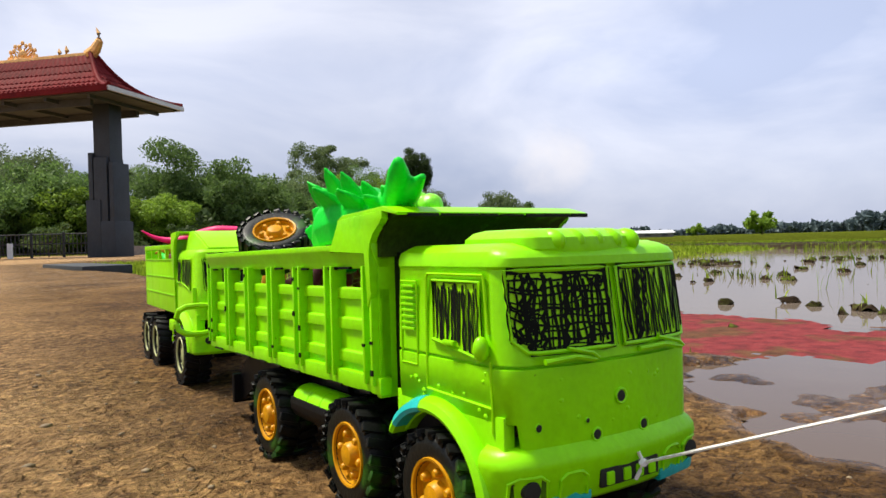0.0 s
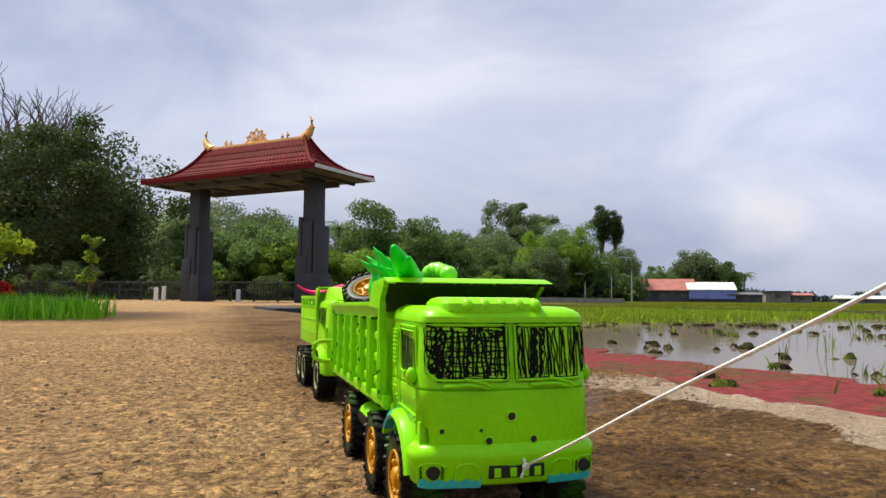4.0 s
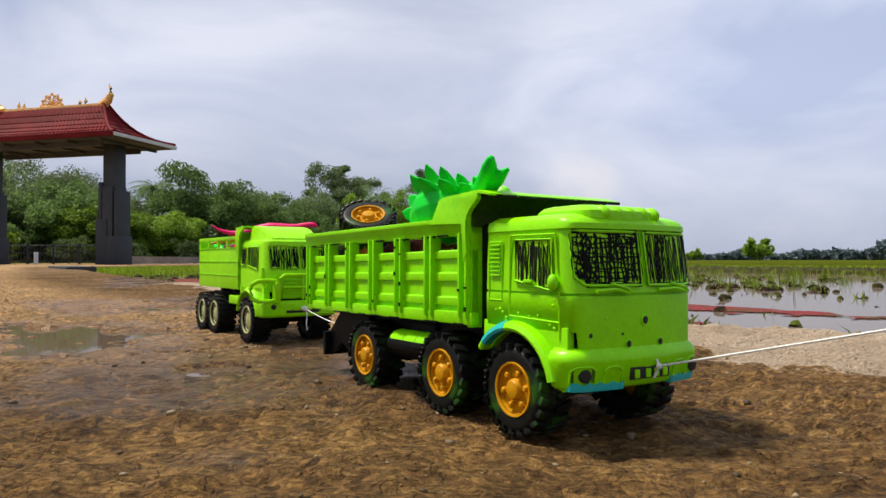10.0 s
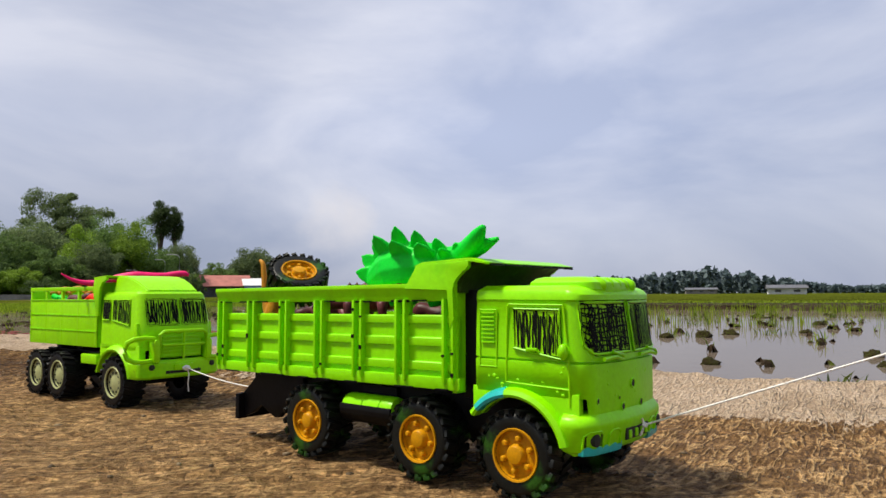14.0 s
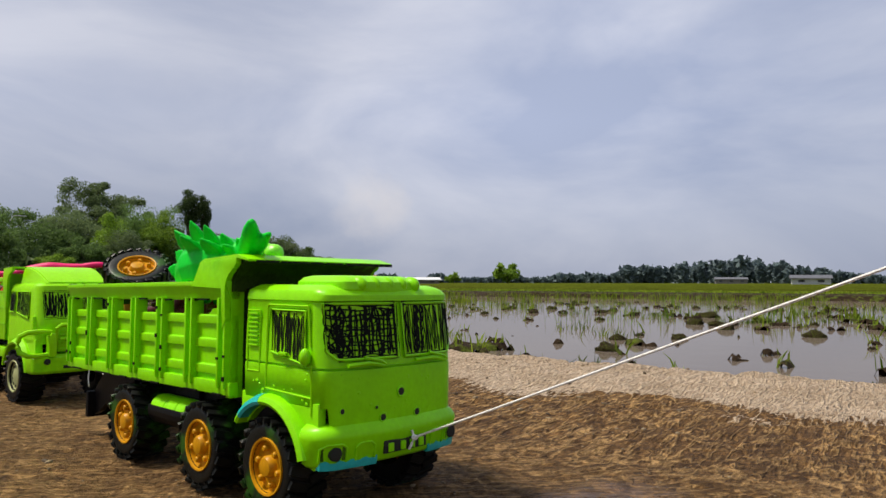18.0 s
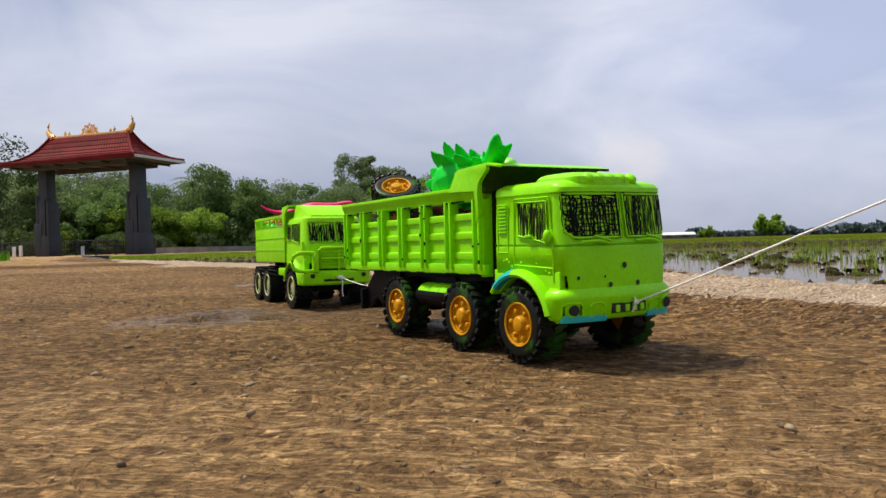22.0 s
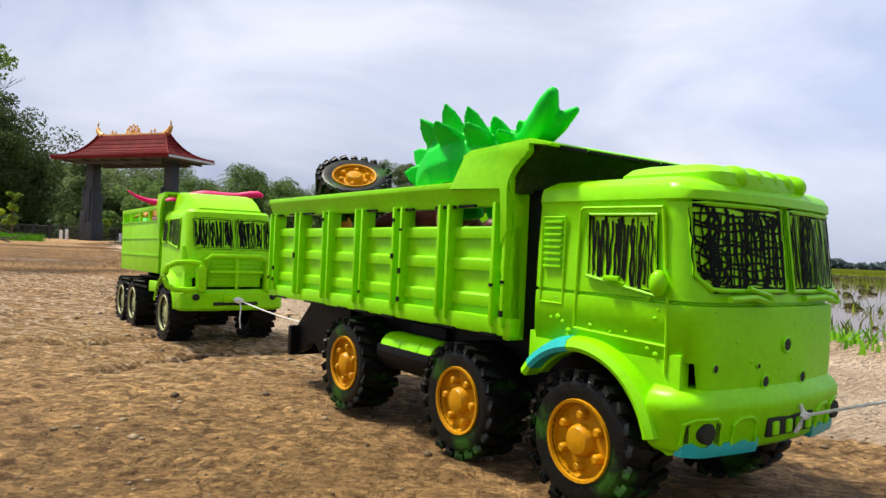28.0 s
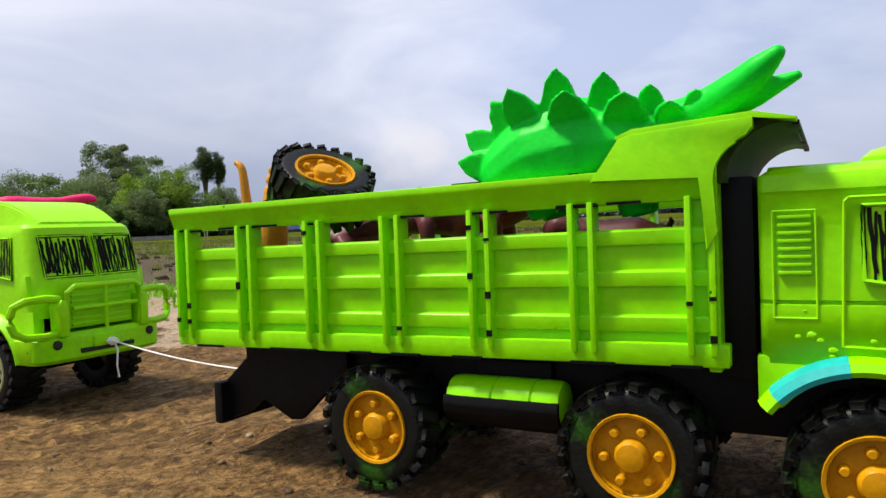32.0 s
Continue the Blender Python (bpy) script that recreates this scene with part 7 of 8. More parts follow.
for mt, sd, ln, r, x, y, z, rz, lb in ((ORANGE, 7, 0.09, 0.012, -0.16, -0.005, 0.185, 20, "brown toy dinosaur on top of the load"), (ORANGE, 8, 0.06, 0.009, -0.265, -0.03, 0.185, 60, "small orange spiny toy dinosaur"), (ORANGE, 9, 0.06, 0.009, -0.24, 0.01, 0.188, 10, "small orange spiny toy dinosaur"),
                                       (RED, 10, 0.09, 0.013, -0.13, -0.04, 0.165, 0, "red toy dinosaur in the bed"), (MAROON, 11, 0.08, 0.012, -0.20, -0.04, 0.165, 15, "dark toy dinosaur in the bed"), (DINO, 12, 0.07, 0.010, -0.235, -0.045, 0.168, 180, "green toy dinosaur in the bed")):
    LOAD_B.append((lying_dino(mt, sd, ln, r, lb), pose(x, y, z, 0, 0, rz)))
# pull string and tow string: straight cords along +x
bm = bmesh.new()
N_S = 40
tube(bm, [(1.9 * i / N_S, 0.0015 * math.sin(i * 1.1), -0.012 * math.sin(math.pi * i / N_S)) for i in range(N_S + 1)], 0.00095, 6)
pull = finish("pull_string", bm, STRING, "taut twisted white pull string tied to the bumper", "string")
bm = bmesh.new()
TOW_LEN = 0.27
tube(bm, [(TOW_LEN * i / 10, 0, -0.006 * math.sin(math.pi * i / 10)) for i in range(11)], 0.0008, 6)
tow = finish("tow_string", bm, STRING, "thin white string between the two toy trucks", "string")
bm = bmesh.new()
tube(bm, [(0.092, 0.003, 0.069), (0.096, 0.004, 0.060), (0.095, 0.003, 0.044), (0.096, 0.004, 0.032)], 0.0010, 6)
blob(bm, (0.092, 0.002, 0.069), (0.004, 0.007, 0.004), 10, 0.3, 2)
part("string_end", bm, STRING, second, "knotted loose end of the string")
# field
def puddle_water():
    m = water_material()
    m.name = "puddle_water"
    bs = m.node_tree.nodes["Principled BSDF"]
    bs.inputs["Base Color"].default_value = (0.085, 0.052, 0.028, 1)
    bs.inputs["Roughness"].default_value = 0.03
    m.node_tree.nodes["murk"].inputs[0].default_value = 0.22
    for n in m.node_tree.nodes:
        if n.type == "BUMP":
            n.inputs["Strength"].default_value = 0.05
    return m


PUDDLE_WATER = puddle_water()
for p0, p1, q0, q1 in ((-2.1, 1.3, -1.9, 0.2), (-5.4, -2.6, -0.9, 0.2), (8.4, 10.2, -1.6, -0.4)):
    sheet("puddle", PUDDLE_WATER, lambda x, y: puddle(x, y) > 0.03, 0.014, -0.0005, q0, q1, p0, p1, "shallow muddy puddles standing in the dirt yard", "puddle", "structure")
sheet("water", water_material(), lambda x, y: (x < far_shore(y) + 0.4) & (y < 19), 0.5, -0.095, 0.06, 16.0, -30, 48, "still shallow water of a flooded rice paddy", "water", "structure")

# ---------------------------------------------------------------- trees and distance
T_DARK = [tree("tall dark green broadleaf tree in the tree line", 10 + i, h, rx, 90, 26000, 0.165, LEAF_DARK, low) for i, (h, rx, low) in enumerate(((13, 6.0, 0.12), (11, 5.0, 0.10), (9, 4.6, 0.05)))]
T_MID = [tree("green broadleaf tree in the tree line", 20 + i, h, rx, 80, 24000, 0.16, LEAF, low) for i, (h, rx, low) in enumerate(((12, 5.0, 0.15), (9, 4.5, 0.05), (6.5, 4.0, 0.0)))]
T_LITE = [tree("light green leafy tree in the tree line", 30 + i, h, rx, 64, 20000, 0.15, LEAF_LIGHT, low) for i, (h, rx, low) in enumerate(((9, 3.8, 0.1), (6, 3.6, 0.0)))]
T_TOP = tree("tall tree with an open crown", 41, 17.0, 6.9, 90, 34000, 0.17, LEAF_DARK, 0.40, spread=0.26)
T_COL = tree("slim dark tree with a column crown", 43, 15.0, 1.5, 26, 9000, 0.15, LEAF_SHADE, 0.62, spread=0.8)
T_TOP.matrix_world = pose(2.4, 126, 0)
T_COL.matrix_world = pose(16.2, 121, 0)
lobe = copy_thing(T_COL, Matrix.Identity(4))
lobe.matrix_world = pose(18.5, 121.5, 0) @ Matrix.Diagonal((0.66, 0.66, 0.95, 1))
rngp = random.Random(77)
first_use = {}


def plant(src, x, y, k=1.0):
    m = pose(x, y, -0.05, 0, 0, rngp.uniform(0, 360)) @ Matrix.Diagonal((k, k, k * rngp.uniform(0.92, 1.08), 1))
    if src.name not in first_use:
        first_use[src.name] = 1
        src.matrix_world = m
        return src
    o = copy_thing(src, Matrix.Identity(4))
    o.matrix_world = m
    return o


for kind, i, x, y, k in (("D", 0, -28, 112, 0.86), ("M", 0, -22, 110, 0.93), ("D", 1, -17, 112, 1.0), ("D", 0, -11, 112, 0.78), ("M", 1, -6, 108, 1.1), ("D", 1, -2, 114, 1.0), ("L", 0, 4, 108, 0.9), ("M", 0, 8.5, 114, 0.95), ("L", 0, 11, 110, 1.0), ("M", 1, 14, 113, 1.0), ("D", 2, 18, 116, 0.85), ("M", 2, 19.5, 121, 0.9),
                      ("L", 1, -24, 100, 0.8), ("L", 1, -14, 101, 0.75), ("L", 1, -3, 101, 0.7), ("M", 2, -9, 103, 0.9), ("M", 2, 1, 104, 0.9), ("D", 2, 6, 105, 0.75),
                      ("M", 2, 26, 124, 0.85), ("D", 2, 29.5, 128, 0.62), ("D", 2, 34, 128, 1.0), ("M", 2, 37.5, 128, 0.95),
                      ("D", 0, -35, 108, 1.0), ("M", 0, -42, 104, 1.0), ("D", 1, -50, 100, 1.1), ("M", 1, -31, 98, 1.0), ("D", 0, -38, 96, 1.0),
                      ("D", 2, -20, 46, 0.62), ("M", 2, -15.5, 45, 0.75), ("L", 1, -12.5, 44, 0.72), ("L", 1, -10, 46, 0.65), ("M", 1, -9, 52, 0.7), ("M", 2, -5.5, 50, 0.75), ("D", 2, -26, 42, 0.7), ("M", 2, -32, 38, 0.8), ("D", 1, -37, 34, 0.8), ("D", 2, -18, 50, 0.7)):
    plant({"D": T_DARK, "M": T_MID, "L": T_LITE}[kind][i], x, y, k)
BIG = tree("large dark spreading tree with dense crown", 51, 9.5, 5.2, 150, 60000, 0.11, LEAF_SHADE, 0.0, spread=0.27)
BIG.matrix_world = pose(-23.0, 36.0, 0)
tagged(BIG, group="trees beside the gate")
b2 = copy_thing(BIG, Matrix.Identity(4))
b2.matrix_world = pose(-31.0, 32.5, 0, 0, 0, 130) @ Matrix.Scale(0.72, 4)
BT = bare_tree(3, 12.5)
BT.matrix_world = pose(-26.6, 38.5, 0) @ Matrix.Diagonal((1.3, 1.3, 1.0, 1))
P1 = palm_tree("small coconut palm standing alone in the field", 1, 5.9, 2.2, LEAF_DARK)
P1.matrix_world = pose(44.5, 138, 0)
P2 = palm_tree("tall palm in the tree line", 2, 12.0, 4.0, LEAF)
P2.matrix_world = pose(-24.5, 104, 0)
# overhanging tree and shrub beside the yard
NEAR = tree("tall tree with open green crown at the yard's edge", 61, 8.6, 2.1, 70, 16000, 0.085, LEAF, 0.20, spread=0.30)
NEAR.matrix_world = pose(-8.25, 8.80, 0)
tagged(NEAR, group="trees beside the gate")
SHRUB = tree("low leafy shrub with bright yellow green leaves", 63, 1.05, 0.72, 34, 3200, 0.055, LEAF_YELLOW, 0.0, "shrub", spread=0.32)
SHRUB.name = "shrub"
SHRUB.matrix_world = pose(-7.30, 9.5, 0.10)
# raised bed with a dark kerb that carries the shrub, red-leaved plants in it
bm = bmesh.new()
for a_, b_ in (((-8.6, 7.55), (-5.55, 8.15)), ((-5.55, 8.15), (-6.0, 10.2))):
    d = (Vector(b_) - Vector(a_)).normalized()
    ang = math.degrees(math.atan2(d.y, d.x))
    ln = (Vector(b_) - Vector(a_)).length
    box(bm, 0, ln, -0.05, 0.05, -0.05, 0.17, 0.01, pose(a_[0], a_[1], 0, 0, 0, ang))
tagged(part("planter_kerb", bm, FENCE), "dark weathered kerb round a raised plant bed", "kerb")
for i, (x, y, k) in enumerate(((-6.75, 8.75, 1.0), (-7.25, 8.6, 0.8), (-6.4, 9.0, 0.7))):
    red = tree("small red leaved plant in the raised bed", 66 + i, 0.46 * k, 0.22 * k, 12, 420, 0.042, LEAF_RED, 0.0, "shrub", spread=0.5)
    red.name = "red_plant"
    tagged(red, group="red plants in the bed")
    red.matrix_world = pose(x, y, 0.05)


def branch_pile(x, y):
    t = thing("branch_pile", "heap of dry brown branches lying in the open yard", "branches")
    rng = random.Random(91)
    for i in range(46):
        bm = bmesh.new()
        a, e, ln = rng.uniform(0, 6.28), rng.uniform(-0.15, 0.35), rng.uniform(0.25, 0.6)
        c = Vector((rng.gauss(0, 0.24), rng.gauss(0, 0.18), 0.02 + abs(rng.gauss(0, 0.09))))
        d = Vector((math.cos(a) * math.cos(e), math.sin(a) * math.cos(e), math.sin(e))) * ln * 0.5
        tube(bm, [c - d, c + Vector((0, 0, rng.uniform(-0.02, 0.03))), c + d], [0.010, 0.009, 0.004], 5)
        part("branch", bm, BARK, t)
    t.matrix_world = pose(x, y, 0)
    return t


# placed to fit the camera's view, where it lines up with the shrub
branch_pile(-0.98, -0.79)


def topiary(x, y, h):
    t = thing("clipped_bush", "small clipped bush with tufts on a thin stem", "shrub", "plants by the fence")
    bm = bmesh.new()
    tube(bm, [(0, 0, -0.05), (0.03, 0, h * 0.5), (0, 0, h * 0.95)], [0.06, 0.045, 0.03], 6)
    part("trunk", bm, BARK, t)
    for z, r in ((h, 0.34), (h * 0.72, 0.26), (h * 0.42, 0.30)):
        me, _ = crown_mesh("leaf_tuft", int(z * 100), 8, 420, r, r * 0.8, z, 0.09, LEAF_LIGHT, 0.5)
        o = new("leaf_tuft", me)
        o.parent = t
    t.matrix_world = pose(x, y, 0)
    return t


topiary(-15.6, 26.2, 2.2)
topiary(-11.8, 28.5, 1.0)
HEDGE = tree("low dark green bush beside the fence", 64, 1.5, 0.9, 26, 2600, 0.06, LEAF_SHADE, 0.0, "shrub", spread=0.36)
HEDGE.name = "bush"
tagged(HEDGE, group="plants by the fence")
HEDGE.matrix_world = pose(-17.5, 28.5, 0)
for i, (x, y, k) in enumerate(((-14.2, 30.0, 0.9), (-10.5, 31.0, 0.8), (-19.5, 30.0, 1.1), (-8.2, 32.5, 0.7), (-6.4, 35.0, 0.8), (-4.0, 39.0, 0.9), (-2.2, 43.0, 0.8), (0.5, 48.0, 0.9))):
    sh = copy_thing(HEDGE, Matrix.Identity(4))
    sh.matrix_world = pose(x, y, 0, 0, 0, 70 * i) @ Matrix.Scale(k, 4)
# dark slab added in place of the shaded hollow in front of the gate
bm = bmesh.new()
box(bm, -0.95, 0.95, -0.22, 0.22, -0.05, 0.05, 0.015)
slab = tagged(part("shade_slab", bm, FENCE), "black slab standing in for a shaded hollow", "slab")
slab.matrix_world = pose(-3.75, 11.3, 0, 0, 0, 118)
# fence behind the gate
fence = thing("yard_fence", "low dark metal fence behind the gate", "fence")
FA, FB = Vector((-20.5, 29.3, 0)), Vector((-6.8, 26.6, 0))
for i in range(15):
    p = FA.lerp(FB, i / 14)
    bm = bmesh.new()
    box(bm, p.x - 0.035, p.x + 0.035, p.y - 0.035, p.y + 0.035, -0.05, 0.78, 0.005)
    part("post", bm, FENCE, fence)
for z in (0.12, 0.42, 0.72):
    bm = bmesh.new()
    tube(bm, [FA + Vector((0, 0, z)), FB + Vector((0, 0, z))], 0.022, 6)
    part("rail", bm, FENCE, fence)
for i in range(110):
    p = FA.lerp(FB, (i + 0.5) / 110)
    bm = bmesh.new()
    box(bm, p.x - 0.012, p.x + 0.012, p.y - 0.012, p.y + 0.012, 0.05, 0.75)
    part("bar", bm, FENCE, fence, smooth=0)
for x, y, h in ((-13.1, 26.3, 0.50), (-12.75, 26.2, 0.55), (-9.9, 26.0, 0.45)):
    bm = bmesh.new()
    box(bm, x - 0.06, x + 0.06, y - 0.06, y + 0.06, -0.03, h, 0.01)
    tagged(part("marker_post", bm, WHITE_POST), "short white painted marker post", "post", "marker posts")
# low wall that runs from the gate along the field
bm = bmesh.new()
pts = [(-7.3, 27.0), (-5.0, 31.5), (-0.5, 41.0), (9.0, 58.0)]
for (ax, ay), (bx, by) in zip(pts, pts[1:]):
    d = Vector((bx - ax, by - ay, 0)).normalized()
    n_ = Vector((-d.y, d.x, 0)) * 0.12
    a_, b_ = Vector((ax, ay, 0)), Vector((bx, by, 0))
    vs = [bm.verts.new(p) for p in (a_ - n_ - Vector((0, 0, 0.2)), b_ - n_ - Vector((0, 0, 0.2)), b_ + n_ - Vector((0, 0, 0.2)), a_ + n_ - Vector((0, 0, 0.2)), a_ - n_ + Vector((0, 0, 0.30)), b_ - n_ + Vector((0, 0, 0.30)), b_ + n_ + Vector((0, 0, 0.30)), a_ + n_ + Vector((0, 0, 0.30)))]
    for f in ((0, 1, 2, 3), (7, 6, 5, 4), (0, 4, 5, 1), (1, 5, 6, 2), (2, 6, 7, 3), (3, 7, 4, 0)):
        bm.faces.new([vs[i] for i in f])
tagged(part("low_wall", bm, CONCRETE), "low weathered concrete wall along the grass", "wall", kind="structure")


# far buildings
def shed(x, y, yaw, w, d, h, roof_h, wall, roof, label, skirt=None):
    t = thing("shed", label, "building", "far buildings")
    bm = bmesh.new()
    box(bm, -w / 2, w / 2, -d / 2, d / 2, -0.3, h)
    part("wall", bm, wall, t)
    bm = bmesh.new()
    prism(bm, [(-d / 2 - 0.5, h), (-d / 2 - 0.5, h + 0.12), (0, h + roof_h), (d / 2 + 0.5, h + 0.12), (d / 2 + 0.5, h)], -w / 2 - 0.3, w / 2 + 0.3, "x")
    part("roof", bm, roof, t)
    for i in range(max(1, int(w / 3))):
        bm = bmesh.new()
        xx = -w / 2 + (i + 0.5) * w / max(1, int(w / 3))
        box(bm, xx - 0.5, xx + 0.5, -d / 2 - 0.04, -d / 2 + 0.1, h * 0.35, h * 0.8)
        part("window", bm, WALL_D if wall is not WALL_D else ROOF_G, t)
    if skirt:
        bm = bmesh.new()
        box(bm, -w / 2 - 0.1, w / 2 + 0.1, -d / 2 - 0.35, -d / 2 - 0.2, h * 0.25, h * 0.98)
        part("awning", bm, skirt, t, "blue tarpaulin awning")
    t.matrix_world = pose(x, y, 0, 0, 0, yaw)
    return t


shed(24.5, 115.3, -8, 9.2, 6, 1.6, 1.9, WALL_D, ROOF_R, "low shed with red tiled roof beyond the field")
shed(31.3, 113.4, -8, 6.4, 5, 1.7, 1.3, WALL_D, WALL_W, "low shed with white roof and blue awning", TARP)
shed(35.8, 112.2, -8, 4.6, 4, 1.0, 0.5, WALL_D, ROOF_G, "dark low hut with grey roof")
# grey concrete colour on these far walls stands for haze
shed(46.8, 128.4, -12, 3.9, 4, 1.8, 0.15, CONCRETE, ROOF_G, "pale far house with flat roof")
shed(50.8, 128.5, -14, 3.0, 4, 1.1, 0.5, CONCRETE, ROOF_R, "far grey house with red roof")
shed(59.5, 124.0, -16, 9, 4, 0.6, 0.6, CONCRETE, WALL_W, "long white shed across the fields")
shed(114.6, 78.0, -50, 6, 5, 0.9, 0.7, WALL_W, ROOF_G, "small far white house")
shed(196, 170, -45, 10, 8, 1.3, 0.8, CONCRETE, ROOF_G, "far pale warehouse before the hill")


def lamp_post(x, y, h, yaw):
    t = thing("street_lamp", "thin grey street lamp with curved arm", "street lamp", "street lamps")
    bm = bmesh.new()
    tube(bm, [(0, 0, -0.1), (0, 0, h * 0.6), (0, 0, h * 0.92), (0.25, 0, h * 0.99), (0.8, 0, h)], [0.07, 0.055, 0.045, 0.04, 0.035], 8)
    part("pole", bm, STEEL, t)
    bm = bmesh.new()
    box(bm, 0.7, 1.3, -0.1, 0.1, h - 0.08, h + 0.03, 0.02)
    part("lamp_head", bm, STEEL, t)
    t.matrix_world = pose(x, y, 0, 0, 0, yaw)
    return t


lamp_post(13.9, 96, 5.0, 180)
lamp_post(10.6, 97, 3.6, 180)
lamp_post(-4.6, 68, 6.2, 20)
lamp_post(12.9, 76, 4.6, 170)
BAN = tree("bright green banana clump in the field", 71, 3.4, 2.4, 18, 700, 0.55, LEAF_LIGHT, 0.0, "shrub", spread=0.4)
BAN.name = "banana_clump"
BAN.matrix_world = pose(66.7, 100.5, 0)
for x, y, k in ((58, 104, 0.55), (-20.5, 96, 0.9), (-9, 94, 0.9), (-27, 93, 0.8)):
    o = copy_thing(BAN, Matrix.Identity(4))
    o.matrix_world = pose(x, y, 0, 0, 0, x * 7) @ Matrix.Scale(k, 4)


# woods along the horizon and the wooded hill
def far_woods():
    rng = np.random.default_rng(5)
    V = []
    n = 2900
    ang = np.radians(rng.uniform(-35, 100, n))
    dist = rng.uniform(330, 470, n)
    h = rng.uniform(1.4, 2.8, n) * (0.65 + 1.5 * vnoise(ang * 46, ang * 0, 7) ** 2)
    hill = np.exp(-((np.degrees(ang) - 47) / 7) ** 2) * 9
    for i in range(n):
        m = 52
        c = np.array([3.0 + dist[i] * np.sin(ang[i]), -7.0 + dist[i] * np.cos(ang[i]), 0])
        p = rng.normal(size=(m, 3))
        p /= np.linalg.norm(p, axis=1)[:, None]
        p *= rng.uniform(0.5, 1, m)[:, None]
        zs = h[i] * 0.5
        p = c + p * np.array([h[i] * 0.55, h[i] * 0.55, zs]) + np.array([0, 0, zs])
        p[:, 2] = p[:, 2] + hill[i] * (p[:, 2] / h[i])
        a = rng.normal(size=(m, 3))
        a /= np.linalg.norm(a, axis=1)[:, None]
        b = np.cross(a, rng.normal(size=(m, 3)))
        b /= np.linalg.norm(b, axis=1)[:, None]
        s = rng.uniform(1.0, 2.2, m)[:, None]
        V.append(np.stack([p - a * s, p + b * s * 0.6, p + a * s, p - b * s * 0.6], 1).reshape(-1, 3))
    v = np.concatenate(V)
    me = quads_mesh("far_woods", v, np.arange(len(v), dtype=np.int32).reshape(-1, 4), LEAF_HAZE)
    return tagged(new("far_woods", me), "line of far trees along the horizon with haze in their colour", "woods", kind="stuff")


# blue-grey leaves: distance haze is painted into the colour
LEAF_HAZE = leaf_mat("haze_leaves", (0.070, 0.100, 0.106), (0.115, 0.155, 0.160), 0.2)
far_woods()


# under-storey that closes the tree line
def understorey():
    rng = np.random.default_rng(8)
    V = []
    for i in range(150):
        k = rng.uniform(0, 1)
        x, y = (-60 + 79 * k, 104 + 8 * np.sin(k * 9) + rng.uniform(-3, 6))
        r, h = rng.uniform(1.6, 3.2), rng.uniform(2.4, 5.2)
        m = 110
        p = rng.normal(size=(m, 3))
        p /= np.linalg.norm(p, axis=1)[:, None]
        p *= rng.uniform(0.55, 1, m)[:, None]
        p = np.array([x, y, h * 0.45]) + p * np.array([r, r, h * 0.55])
        a = rng.normal(size=(m, 3))
        a /= np.linalg.norm(a, axis=1)[:, None]
        b = np.cross(a, rng.normal(size=(m, 3)))
        b /= np.linalg.norm(b, axis=1)[:, None]
        s = rng.uniform(0.35, 0.7, m)[:, None]
        V.append(np.stack([p - a * s, p + b * s * 0.5, p + a * s, p - b * s * 0.5], 1).reshape(-1, 3))
    for i in range(110):
        k = rng.uniform(0, 1)
        x, y = -40 + 36 * k, 38 + 12 * k + rng.uniform(-2, 4)
        r, h = rng.uniform(0.9, 1.6), rng.uniform(1.4, 3.0)
        m = 150
        p = rng.normal(size=(m, 3))
        p /= np.linalg.norm(p, axis=1)[:, None]
        p *= rng.uniform(0.55, 1, m)[:, None]
        p = np.array([x, y, h * 0.45]) + p * np.array([r, r, h * 0.55])
        a = rng.normal(size=(m, 3))
        a /= np.linalg.norm(a, axis=1)[:, None]
        b = np.cross(a, rng.normal(size=(m, 3)))
        b /= np.linalg.norm(b, axis=1)[:, None]
        s = rng.uniform(0.14, 0.30, m)[:, None]
        V.append(np.stack([p - a * s, p + b * s * 0.5, p + a * s, p - b * s * 0.5], 1).reshape(-1, 3))
    v = np.concatenate(V)
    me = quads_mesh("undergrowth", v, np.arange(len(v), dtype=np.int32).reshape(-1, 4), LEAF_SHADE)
    return tagged(new("undergrowth", me), "dense dark green undergrowth below the trees", "undergrowth", kind="stuff")


understorey()

# ---------------------------------------------------------------- field details
rngf = np.random.default_rng(12)
MUD = mat("mud_clod", (0.030, 0.019, 0.010), 0.8, spec=0.08, var=0.4, scale=18, bump=0.6, dist=0.012, alt=(0.060, 0.075, 0.010), patch=0.45, patch_scale=9)


def clod_mesh(seed):
    bm = bmesh.new()
    blob(bm, (0, 0, 0), (1, 1, 1), 16, 0.55, seed)
    me = bpy.data.meshes.new("mud_clod")
    bm.to_mesh(me)
    bm.free()
    me.materials.append(MUD)
    me.shade_smooth()
    return me


CLODS = [clod_mesh(i) for i in range(5)]
px_, py_ = scatter(rngf, 280, -12, 24, 0.5, 8.8)
for i in range(280):
    if py_[i] > 10:
        continue
    o = new("mud_clod", CLODS[i % 5])
    k = rngf.uniform(0.016, 0.042) * (1.5 if i % 9 == 0 else 1.0)
    o.matrix_world = pose(px_[i], py_[i], -0.097, 0, 0, rngf.uniform(0, 360)) @ Matrix.Diagonal((k * 1.5, k * 1.2, k * 1.0, 1))
    tagged(o, "lump of dark mud and weed rising from the water", "mud clod", "mud clods in the paddy")
ALGAE = mat("red_algae", (0.165, 0.026, 0.027), 0.85, spec=0.12, var=0.4, scale=22, bump=0.6, dist=0.004, alt=(0.10, 0.045, 0.02), patch=0.46, patch_scale=5)


